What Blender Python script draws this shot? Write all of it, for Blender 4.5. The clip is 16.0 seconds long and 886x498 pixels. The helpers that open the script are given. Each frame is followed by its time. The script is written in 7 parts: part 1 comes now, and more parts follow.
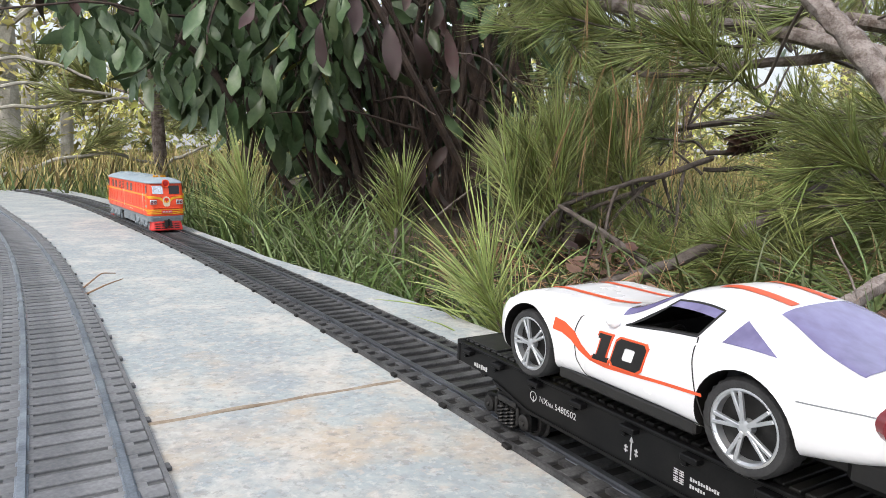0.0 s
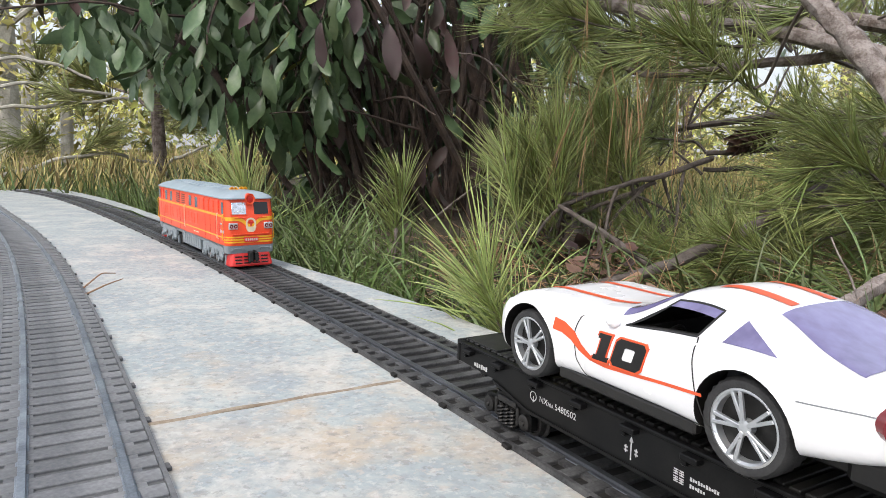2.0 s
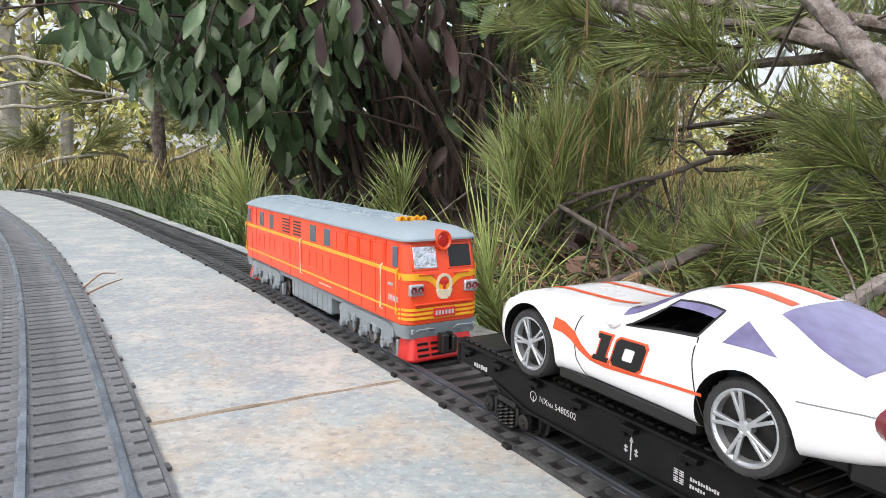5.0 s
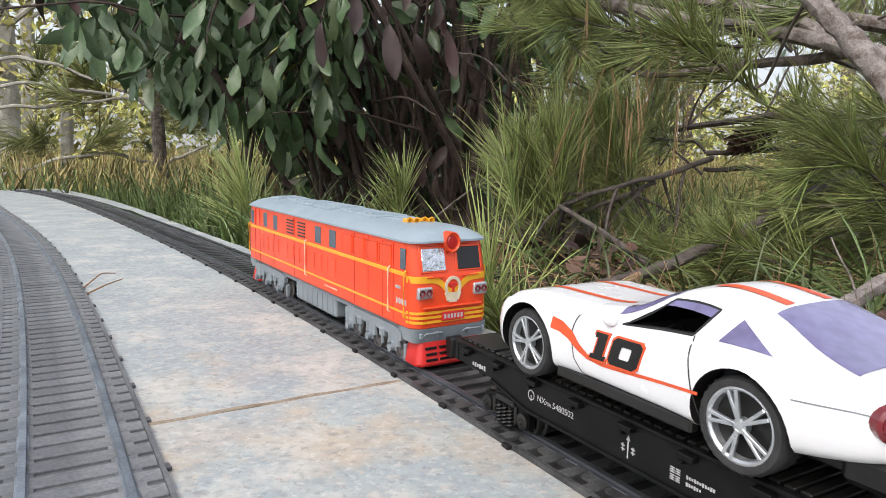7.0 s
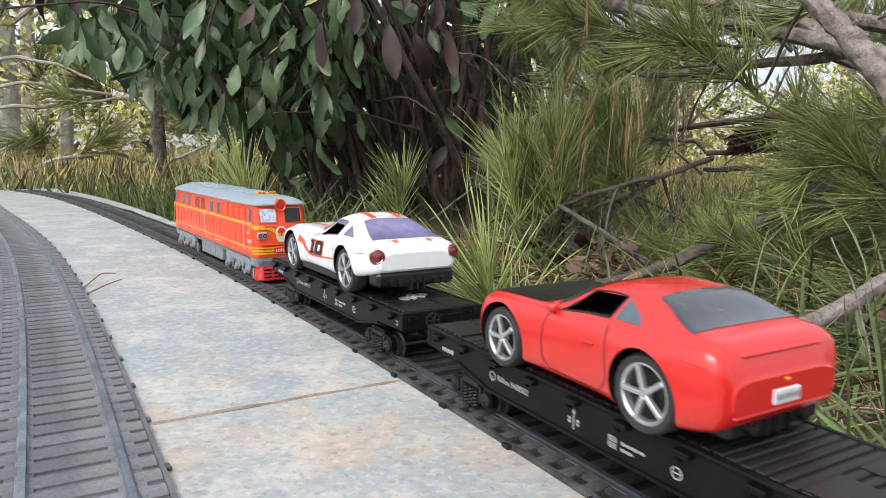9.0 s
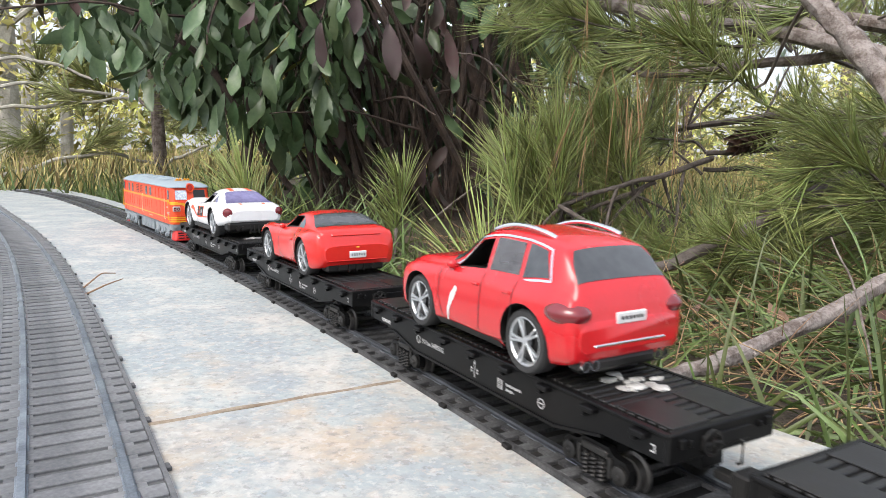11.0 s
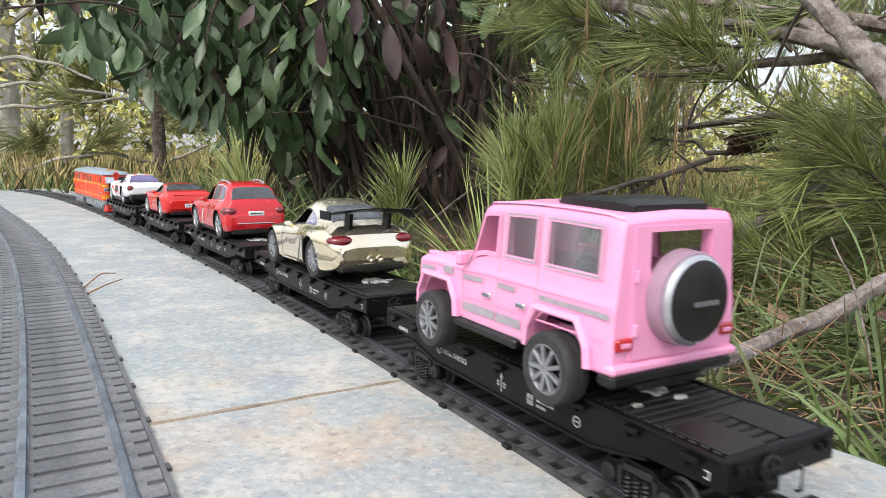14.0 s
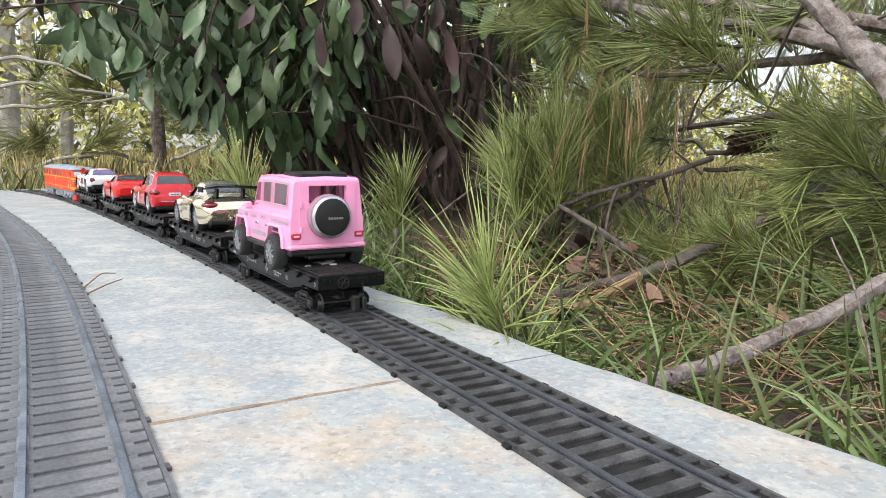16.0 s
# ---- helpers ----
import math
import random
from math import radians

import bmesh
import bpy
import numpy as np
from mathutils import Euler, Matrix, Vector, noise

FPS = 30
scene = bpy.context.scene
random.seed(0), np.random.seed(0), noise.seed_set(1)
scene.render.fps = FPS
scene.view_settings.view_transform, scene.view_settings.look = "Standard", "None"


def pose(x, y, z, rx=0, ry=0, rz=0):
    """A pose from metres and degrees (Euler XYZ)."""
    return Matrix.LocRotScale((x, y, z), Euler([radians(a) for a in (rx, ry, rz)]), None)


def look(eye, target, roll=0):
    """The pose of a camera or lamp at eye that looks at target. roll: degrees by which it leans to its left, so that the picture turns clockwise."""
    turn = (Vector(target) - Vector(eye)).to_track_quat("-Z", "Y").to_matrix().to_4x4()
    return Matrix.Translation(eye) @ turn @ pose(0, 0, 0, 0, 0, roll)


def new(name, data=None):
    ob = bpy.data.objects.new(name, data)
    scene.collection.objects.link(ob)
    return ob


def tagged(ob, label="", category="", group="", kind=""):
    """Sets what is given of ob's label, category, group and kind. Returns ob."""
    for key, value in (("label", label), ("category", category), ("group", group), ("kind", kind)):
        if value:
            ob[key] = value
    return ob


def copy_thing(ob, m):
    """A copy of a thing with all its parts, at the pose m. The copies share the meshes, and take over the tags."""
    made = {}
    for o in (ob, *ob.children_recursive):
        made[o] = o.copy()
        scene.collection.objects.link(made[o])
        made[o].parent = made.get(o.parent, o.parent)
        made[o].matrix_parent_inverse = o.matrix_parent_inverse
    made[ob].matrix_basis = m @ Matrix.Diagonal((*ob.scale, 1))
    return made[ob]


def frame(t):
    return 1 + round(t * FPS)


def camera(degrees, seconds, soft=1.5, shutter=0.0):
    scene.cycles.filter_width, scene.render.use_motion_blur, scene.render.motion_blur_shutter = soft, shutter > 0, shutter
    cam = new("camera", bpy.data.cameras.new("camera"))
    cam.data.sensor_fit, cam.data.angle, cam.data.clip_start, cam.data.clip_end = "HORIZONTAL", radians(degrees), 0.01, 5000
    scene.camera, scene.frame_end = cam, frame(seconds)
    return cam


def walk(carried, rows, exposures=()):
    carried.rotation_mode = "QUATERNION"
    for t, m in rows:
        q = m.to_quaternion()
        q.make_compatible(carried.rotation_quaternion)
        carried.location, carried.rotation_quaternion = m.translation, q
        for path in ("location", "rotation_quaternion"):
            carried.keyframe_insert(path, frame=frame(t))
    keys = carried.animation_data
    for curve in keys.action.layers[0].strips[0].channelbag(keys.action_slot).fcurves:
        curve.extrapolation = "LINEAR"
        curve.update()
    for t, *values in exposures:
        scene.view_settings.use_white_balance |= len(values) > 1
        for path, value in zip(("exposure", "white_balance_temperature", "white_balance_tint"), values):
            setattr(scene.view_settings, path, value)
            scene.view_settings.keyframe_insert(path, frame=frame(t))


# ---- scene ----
cam = camera(65.57, 16.0, soft=0.65, shutter=0.3)
PITCH = 7.841
EYE = Vector((0.0, 0.0, 0.0848))
AIM = EYE + Vector((0.0, math.cos(radians(PITCH)), -math.sin(radians(PITCH))))
walk(cam, [(0.0, look(EYE, AIM, 0.856)), (16.0, look(EYE, AIM, 0.856))],
     exposures=[(0.0, 1.10), (6.3, 1.09), (7.0, 1.00), (8.4, 1.00), (9.0, 1.06), (9.3, 1.10), (11.3, 1.34), (12.5, 1.35), (13.5, 1.30), (14.3, 1.12), (15.4, 1.11), (16.0, 1.25)])

# ---- light: thin bright cloud over an open place, shade under the shrubs ----
world = bpy.data.worlds.new("sky")
scene.world = world
world.use_nodes = True
wn = world.node_tree.nodes
sky = wn.new("ShaderNodeTexSky")
sky.sky_type, sky.sun_disc = "NISHITA", False
sky.sun_elevation, sky.sun_rotation = radians(52), radians(215)
sky.air_density, sky.dust_density, sky.ozone_density = 1.0, 6.5, 3.0
haze = wn.new("ShaderNodeHueSaturation")
haze.inputs["Saturation"].default_value, haze.inputs["Value"].default_value = 0.8, 1.0
world.node_tree.links.new(sky.outputs[0], haze.inputs["Color"])
cloud = wn.new("ShaderNodeMix")
cloud.data_type = "RGBA"
cloud.inputs["Factor"].default_value, cloud.inputs["B"].default_value = 0.5, (4.0, 4.1, 4.3, 1.0)
world.node_tree.links.new(haze.outputs[0], cloud.inputs["A"])
world.node_tree.links.new(cloud.outputs["Result"], wn["Background"].inputs[0])
wn["Background"].inputs[1].default_value = 0.15
sun = new("sun", bpy.data.lights.new("sun", "SUN"))
sun.data.energy, sun.data.angle, sun.data.color = 0.45, radians(35), (1.0, 0.97, 0.93)
sun.matrix_world = look((-1.8, -2.6, 3.6), (0, 0, 0))


# ---- materials ----
def mat(name, color, rough=0.5, metal=0.0, color2=None, scale=300.0, fine=2500.0, bump=0.1, coat=0.0,
        island=0.0, single=0.0, gloss=0.5, spread=(0.35, 0.65), stretch=(1, 1, 1), rough_var=0.1, depth=0.001):
    """Two colours mixed by noise at two scales, with relief and uneven gloss."""
    m = bpy.data.materials.new(name)
    m.use_nodes = True
    nt = m.node_tree
    n, l = nt.nodes, nt.links
    b = n["Principled BSDF"]
    b.inputs["Metallic"].default_value = metal
    b.inputs["Coat Weight"].default_value = coat
    b.inputs["Coat Roughness"].default_value = 0.08
    b.inputs["Specular IOR Level"].default_value = gloss
    tc, mp = n.new("ShaderNodeTexCoord"), n.new("ShaderNodeMapping")
    mp.inputs["Scale"].default_value = stretch
    l.new(tc.outputs["Object"], mp.inputs["Vector"])
    a, f = n.new("ShaderNodeTexNoise"), n.new("ShaderNodeTexNoise")
    a.inputs["Scale"].default_value, a.inputs["Detail"].default_value = scale, 5.0
    f.inputs["Scale"].default_value, f.inputs["Detail"].default_value = fine, 3.0
    l.new(mp.outputs[0], a.inputs["Vector"])
    l.new(mp.outputs[0], f.inputs["Vector"])
    mix = n.new("ShaderNodeMath")
    mix.operation = "MULTIPLY_ADD"
    mix.inputs[1].default_value = 0.35
    l.new(f.outputs["Fac"], mix.inputs[0])
    half = n.new("ShaderNodeMath")
    half.operation = "MULTIPLY"
    half.inputs[1].default_value = 0.65
    l.new(a.outputs["Fac"], half.inputs[0])
    l.new(half.outputs[0], mix.inputs[2])
    r = n.new("ShaderNodeValToRGB")
    r.color_ramp.elements[0].position, r.color_ramp.elements[1].position = spread
    c2 = color2 or [c * 0.8 for c in color]
    r.color_ramp.elements[0].color = (*color, 1)
    r.color_ramp.elements[1].color = (*c2, 1)
    l.new(mix.outputs[0], r.inputs["Fac"])
    out = r.outputs["Color"]
    if island or single:
        g, hs = n.new("ShaderNodeObjectInfo" if single else "ShaderNodeNewGeometry"), n.new("ShaderNodeHueSaturation")
        rnd, island = g.outputs["Random" if single else "Random Per Island"], island or single
        mr = n.new("ShaderNodeMapRange")
        mr.inputs["To Min"].default_value, mr.inputs["To Max"].default_value = 1 - island, 1 + island
        l.new(rnd, mr.inputs["Value"])
        mh = n.new("ShaderNodeMapRange")
        mh.inputs["To Min"].default_value, mh.inputs["To Max"].default_value = 0.5 - island * 0.06, 0.5 + island * 0.04
        l.new(rnd, mh.inputs["Value"])
        l.new(mr.outputs[0], hs.inputs["Value"])
        l.new(mh.outputs[0], hs.inputs["Hue"])
        l.new(out, hs.inputs["Color"])
        out = hs.outputs["Color"]
    l.new(out, b.inputs["Base Color"])
    rr = n.new("ShaderNodeMapRange")
    rr.inputs["To Min"].default_value, rr.inputs["To Max"].default_value = max(rough - rough_var, 0.02), min(rough + rough_var, 1)
    l.new(a.outputs["Fac"], rr.inputs["Value"])
    l.new(rr.outputs[0], b.inputs["Roughness"])
    if bump:
        bp = n.new("ShaderNodeBump")
        bp.inputs["Strength"].default_value, bp.inputs["Distance"].default_value = bump, depth
        l.new(mix.outputs[0], bp.inputs["Height"])
        l.new(bp.outputs[0], b.inputs["Normal"])
    return m


def concrete_material():
    m = mat("weathered concrete", (0.375, 0.41, 0.40), 0.9, color2=(0.265, 0.305, 0.32), scale=22, fine=300, bump=0.7, depth=0.0013)
    nt = m.node_tree
    n, l = nt.nodes, nt.links
    b = n["Principled BSDF"]
    base = b.inputs["Base Color"].links[0].from_socket
    tc = n.new("ShaderNodeTexCoord")

    def layer(base, tex, lo, hi, color, amount):
        r = n.new("ShaderNodeMapRange")
        r.inputs["From Min"].default_value, r.inputs["From Max"].default_value = lo, hi
        r.inputs["To Max"].default_value = amount
        l.new(tex, r.inputs["Value"])
        x = n.new("ShaderNodeMix")
        x.data_type = "RGBA"
        l.new(r.outputs[0], x.inputs["Factor"])
        l.new(base, x.inputs["A"])
        x.inputs["B"].default_value = (*color, 1)
        return x.outputs["Result"]

    xyz, near = n.new("ShaderNodeSeparateXYZ"), n.new("ShaderNodeMapRange")
    l.new(tc.outputs["Object"], xyz.inputs[0])
    near.inputs["From Min"].default_value, near.inputs["From Max"].default_value = 0.50, 0.25
    l.new(xyz.outputs["Y"], near.inputs["Value"])

    def stained(tex):
        k = n.new("ShaderNodeMath")
        k.operation = "MULTIPLY"
        l.new(tex, k.inputs[0])
        l.new(near.outputs[0], k.inputs[1])
        return k.outputs[0]

    def noise_tex(scale, detail, off):
        mp = n.new("ShaderNodeMapping")
        mp.inputs["Location"].default_value = (off, off * 0.7, 0)
        l.new(tc.outputs["Object"], mp.inputs["Vector"])
        t = n.new("ShaderNodeTexNoise")
        t.inputs["Scale"].default_value, t.inputs["Detail"].default_value = scale, detail
        t.inputs["Roughness"].default_value = 0.65
        l.new(mp.outputs[0], t.inputs["Vector"])
        return t.outputs["Fac"]

    base = layer(base, stained(noise_tex(26, 8, 3.1)), 0.46, 0.60, (0.45, 0.36, 0.26), 0.72)    # rust-brown stains
    base = layer(base, noise_tex(17, 7, 4.4), 0.47, 0.62, (0.27, 0.305, 0.325), 0.7)    # bluish grey patches
    base = layer(base, noise_tex(30, 6, 9.3), 0.50, 0.62, (0.485, 0.475, 0.435), 0.75)     # pale bleached patches
    base = layer(base, noise_tex(170, 5, 5.5), 0.50, 0.62, (0.235, 0.25, 0.25), 0.4)  # grey lichen spots
    base = layer(base, noise_tex(210, 4, 1.5), 0.55, 0.64, (0.47, 0.41, 0.35), 0.5)   # pinkish grains
    base = layer(base, noise_tex(300, 4, 7.7), 0.53, 0.63, (0.56, 0.555, 0.53), 0.35)   # pale grains
    base = layer(base, noise_tex(260, 4, 2.7), 0.56, 0.64, (0.17, 0.165, 0.16), 0.4)   # dark pits
    l.new(base, b.inputs["Base Color"])
    return m


CONCRETE = concrete_material()
JOINT = mat("sandy joint filler", (0.33, 0.28, 0.21), 0.95, color2=(0.17, 0.125, 0.085), scale=120, fine=900, bump=0.5)
RAIL = mat("dull dark rail", (0.15, 0.16, 0.18), 0.32, 0.5, (0.07, 0.075, 0.085), 60, 1200, 0.1)
# shade of the shallow pits between sleepers is put into this black
TRACK = mat("black track plastic with recess shade", (0.006, 0.006, 0.006), 0.65, 0, (0.030, 0.028, 0.026), 70, 1100, 0.25, depth=0.0004, gloss=0.25)
SLEEPER = mat("dusty black sleeper plastic", (0.016, 0.016, 0.017), 0.55, 0, (0.105, 0.105, 0.105), 75, 900, 0.5, single=0.2, depth=0.0005, spread=(0.36, 0.66), gloss=0.35)
# sleeper greys hold dust and also a bluish reflected sheen
SLEEPER_OLD = mat("dusty grey sleeper plastic with painted sheen", (0.070, 0.074, 0.082), 0.55, 0, (0.19, 0.195, 0.20), 45, 700, 0.5, single=0.16, depth=0.0004)
TRACK_OLD = mat("dusty grey track plastic", (0.045, 0.046, 0.05), 0.6, 0, (0.13, 0.132, 0.135), 50, 900, 0.3, depth=0.0004)
RAIL_OLD = mat("grey oxidised rail", (0.28, 0.32, 0.37), 0.40, 0.5, (0.13, 0.15, 0.18), 80, 1200, 0.1)
BLACK = mat("satin black wagon plastic", (0.004, 0.004, 0.0045), 0.36, 0, (0.009, 0.009, 0.009), 120, 2000, 0.08, depth=0.0003, gloss=0.14)
BLACKM = mat("matt black plastic", (0.006, 0.006, 0.006), 0.40, 0, (0.018, 0.017, 0.016), 90, 1500, 0.25, depth=0.0003, rough_var=0.2, gloss=0.42)
WHEELGREY = mat("grey worn loco wheel", (0.34, 0.32, 0.31), 0.4, 0.5, (0.2, 0.18, 0.17), 200, 1500, 0.05)
STEEL = mat("dark worn wheel steel", (0.14, 0.135, 0.13), 0.38, 0.85, (0.06, 0.057, 0.055), 200, 1500, 0.05)
DARKSTEEL = mat("blackened steel", (0.04, 0.038, 0.036), 0.45, 0.6, (0.02, 0.02, 0.02), 200, 1500, 0.1)
INKWHITE = mat("white lettering ink", (0.5, 0.5, 0.5), 0.6, bump=0)
ORANGE = mat("orange red loco paint", (0.80, 0.075, 0.016), 0.36, 0, (0.72, 0.06, 0.014), 60, 1200, 0.05, 0.1, depth=0.0002)
YELLOW = mat("yellow stripe paint", (0.85, 0.42, 0.02), 0.4, 0, (0.78, 0.37, 0.02), 90, 1200, 0)
GREY = mat("grey loco plastic", (0.235, 0.27, 0.29), 0.45, 0, (0.19, 0.22, 0.24), 70, 1200, 0.08, depth=0.0002)
ROOFGREY = mat("blue grey roof plastic", (0.30, 0.36, 0.40), 0.42, 0, (0.25, 0.31, 0.35), 60, 1100, 0.08, depth=0.0002)
PLOW = mat("red plough plastic", (0.68, 0.03, 0.025), 0.4, bump=0.03)
TAN = mat("pale rubbed emblem", (0.80, 0.68, 0.50), 0.4, bump=0)
WINDOWDARK = mat("dark cab glass", (0.010, 0.009, 0.010), 0.3, bump=0, rough_var=0.02)
FOIL = mat("crinkled silver foil", (0.8, 0.82, 0.85), 0.18, 0.9, (0.55, 0.58, 0.62), 300, 900, 0.9, depth=0.0012)
GLASSGREY = mat("grey side pane", (0.10, 0.13, 0.16), 0.15, bump=0, rough_var=0.03)
LAMPRED = mat("red lamp lens", (0.45, 0.02, 0.02), 0.15, coat=0.6, bump=0)
LAMPDARK = mat("dark red lamp lens", (0.18, 0.012, 0.018), 0.12, coat=0.7, bump=0)
CHROME = mat("bright chrome", (0.85, 0.85, 0.86), 0.12, 1.0, (0.75, 0.75, 0.77), 100, 900, 0, rough_var=0.05)
SILVER = mat("silver painted rim", (0.62, 0.64, 0.66), 0.3, 0.75, (0.5, 0.52, 0.54), 150, 900, 0)
RIMGREY = mat("grey painted rim", (0.30, 0.31, 0.33), 0.4, 0.5, (0.24, 0.25, 0.26), 150, 900, 0)
RUBBER = mat("black tyre rubber", (0.014, 0.014, 0.015), 0.75, 0, (0.04, 0.04, 0.04), 300, 2000, 0.3, depth=0.0004)
WHITEP = mat("glossy white car paint", (0.80, 0.80, 0.81), 0.28, 0, (0.76, 0.76, 0.77), 40, 900, 0.02, 0.5, depth=0.0002)
REDP = mat("glossy red car paint", (0.66, 0.022, 0.016), 0.24, 0, (0.60, 0.018, 0.014), 40, 900, 0.02, 0.6, depth=0.0002)
CRIMSONP = mat("crimson car paint", (0.58, 0.012, 0.018), 0.26, 0, (0.52, 0.010, 0.015), 40, 900, 0.02, 0.6, depth=0.0002)
GOLDP = mat("gold chrome plating", (0.96, 0.82, 0.56), 0.07, 0.92, (0.97, 0.90, 0.78), 18, 90, 0.22, rough_var=0.04, depth=0.003)
PINKP = mat("pink plastic paint", (0.86, 0.36, 0.56), 0.38, 0, (0.83, 0.33, 0.53), 40, 900, 0.03, 0.15, depth=0.0002)
PINKGREY = mat("silver grey trim strip", (0.46, 0.42, 0.46), 0.4, 0.3, bump=0)
MAUVE = mat("mauve grey plastic", (0.36, 0.24, 0.31), 0.45, 0, (0.30, 0.20, 0.26), 90, 900, 0.05)
STRIPE = mat("orange red stripe", (0.75, 0.10, 0.03), 0.35, bump=0)
PURPLEGLASS = mat("purple tinted car glass", (0.11, 0.095, 0.20), 0.12, 0, (0.22, 0.205, 0.38), 25, 300, 0, 0.6, rough_var=0.03)
GLASS = mat("smoked car glass", (0.03, 0.034, 0.038), 0.08, 0, (0.07, 0.075, 0.08), 25, 300, 0, 0.6, rough_var=0.03)
CLEARGLASS = mat("hazy clear window", (0.30, 0.30, 0.32), 0.14, 0, (0.10, 0.10, 0.11), 38, 160, 0, 0.4)
CLEARGLASS.node_tree.nodes["Principled BSDF"].inputs["Alpha"].default_value = 0.5
PLATEWHITE = mat("white plate", (0.75, 0.75, 0.75), 0.4, bump=0)
GLUE = mat("dried white glue", (0.55, 0.55, 0.52), 0.35, 0, (0.20, 0.195, 0.18), 200, 900, 0.8)
EARTH = mat("dark leaf mould", (0.026, 0.020, 0.013), 0.95, 0, (0.075, 0.055, 0.03), 30, 260, 1.0, depth=0.01)
BARK = mat("grey brown bark", (0.24, 0.205, 0.185), 0.85, 0, (0.10, 0.075, 0.06), 85, 420, 1.0, depth=0.004, spread=(0.40, 0.58))
BARKMID = mat("dark grey brown bark", (0.125, 0.105, 0.092), 0.8, 0, (0.055, 0.042, 0.034), 85, 420, 0.8, depth=0.003)
BARKRED = mat("scaly reddish grey bark", (0.275, 0.24, 0.22), 0.8, 0, (0.12, 0.092, 0.078), 110, 520, 1.0, depth=0.003, spread=(0.42, 0.60))
PEELED = mat("peeled orange brown wood", (0.36, 0.22, 0.12), 0.75, 0, (0.18, 0.11, 0.07), 70, 380, 0.6, depth=0.002)
CONEBROWN = mat("dark red brown cone scales", (0.10, 0.048, 0.030), 0.6, 0, (0.035, 0.022, 0.017), 90, 500, 0.5, depth=0.002)
BARKDARK = mat("dark stem bark", (0.032, 0.023, 0.019), 0.85, 0, (0.10, 0.068, 0.052), 55, 400, 0.8, depth=0.003)
BARKPALE = mat("pale grey trunk bark", (0.48, 0.46, 0.40), 0.85, 0, (0.22, 0.21, 0.17), 14, 120, 0.8, depth=0.005)
NEEDLE = mat("pine needles", (0.125, 0.17, 0.048), 0.40, 0, (0.27, 0.295, 0.095), 8, 60, 0, island=0.5)
NEEDLEYOUNG = mat("fresh pine needles", (0.23, 0.30, 0.075), 0.42, 0, (0.36, 0.40, 0.15), 8, 60, 0, island=0.3)
NEEDLEDRY = mat("dry brown needles", (0.26, 0.15, 0.07), 0.7, 0, (0.36, 0.24, 0.13), 8, 60, 0, island=0.3)
GRASS = mat("green grass", (0.062, 0.10, 0.026), 0.45, 0, (0.135, 0.175, 0.055), 10, 80, 0, island=0.5)
STRAW = mat("dry straw grass", (0.48, 0.38, 0.17), 0.7, 0, (0.33, 0.30, 0.11), 10, 80, 0, island=0.35)
LEAF = mat("leathery green leaf", (0.036, 0.072, 0.028), 0.40, 0, (0.095, 0.14, 0.062), 18, 160, 0.3, single=0.35, depth=0.002)
LEAFPURPLE = mat("purplish aged leaf", (0.055, 0.021, 0.024), 0.6, 0, (0.045, 0.033, 0.024), 20, 160, 0.3, single=0.35, depth=0.002)
LEAFYELLOW = mat("yellowing leaf", (0.26, 0.24, 0.055), 0.45, 0, (0.16, 0.2, 0.05), 20, 160, 0.2, single=0.3)
LEAFBROWN = mat("dead brown leaf", (0.13, 0.07, 0.045), 0.7, 0, (0.20, 0.125, 0.085), 25, 200, 0.4, single=0.35)
# sunlight on the distant leaves is put into these pale yellow-greens
FARLEAF = mat("far foliage with sunlight in its colour", (0.38, 0.38, 0.085), 0.6, 0, (0.56, 0.51, 0.17), 3, 20, 0, island=0.45)
FARDARK = mat("far pine foliage", (0.14, 0.17, 0.055), 0.6, 0, (0.27, 0.28, 0.095), 3, 20, 0, island=0.4)


# ---- building helpers ----
def thing(name, label, category, group="", m=None):
    ob = tagged(new(name), label, category, group)
    ob.empty_display_size = 0.01
    if m is not None:
        ob.matrix_world = m
    return ob


def mesh_of(bm, name, material, mm, smooth):
    if mm:
        bm.transform(Matrix.Scale(0.001, 4))
    me = bpy.data.meshes.new(name)
    bm.to_mesh(me)
    bm.free()
    me.materials.append(material)
    if smooth:
        me.shade_smooth()
        me.set_sharp_from_angle(angle=radians(smooth if smooth is not True else 35))
    return me


def part(name, bm, material, parent, label="", mm=True, smooth=True, at=None):
    """One mesh object under a thing or a part; train pieces are drawn in millimetres."""
    if isinstance(bm, list):
        return [part(name, b, material, parent, label, mm, smooth, at) for b in bm]
    ob = new(name, mesh_of(bm, name, material, mm, smooth))
    ob.parent = parent
    if at is not None:
        ob.matrix_basis = at
    if label:
        tagged(ob, label)
    return ob


def quad_faces(bm, rings, closed=True, caps=True):
    n = len(rings[0])
    for a, b in zip(rings, rings[1:]):
        for j in range(n if closed else n - 1):
            k = (j + 1) % n
            try:
                bm.faces.new((a[j], a[k], b[k], b[j]))
            except ValueError:
                pass
    if caps and closed:
        bm.faces.new(rings[0][::-1])
        bm.faces.new(rings[-1])


def box(bm, x, y, z, sx, sy, sz, bev=0.0, m=None):
    """A box round its centre, its edges cut by bev."""
    t = Matrix.Translation((x, y, z)) @ (m or Matrix()) @ Matrix.Diagonal((sx, sy, sz, 1))
    g = bmesh.ops.create_cube(bm, size=1, matrix=t)
    if bev:
        es = {e for v in g["verts"] for e in v.link_edges}
        bmesh.ops.bevel(bm, geom=list(es), offset=bev, segments=1, affect="EDGES")
    return g


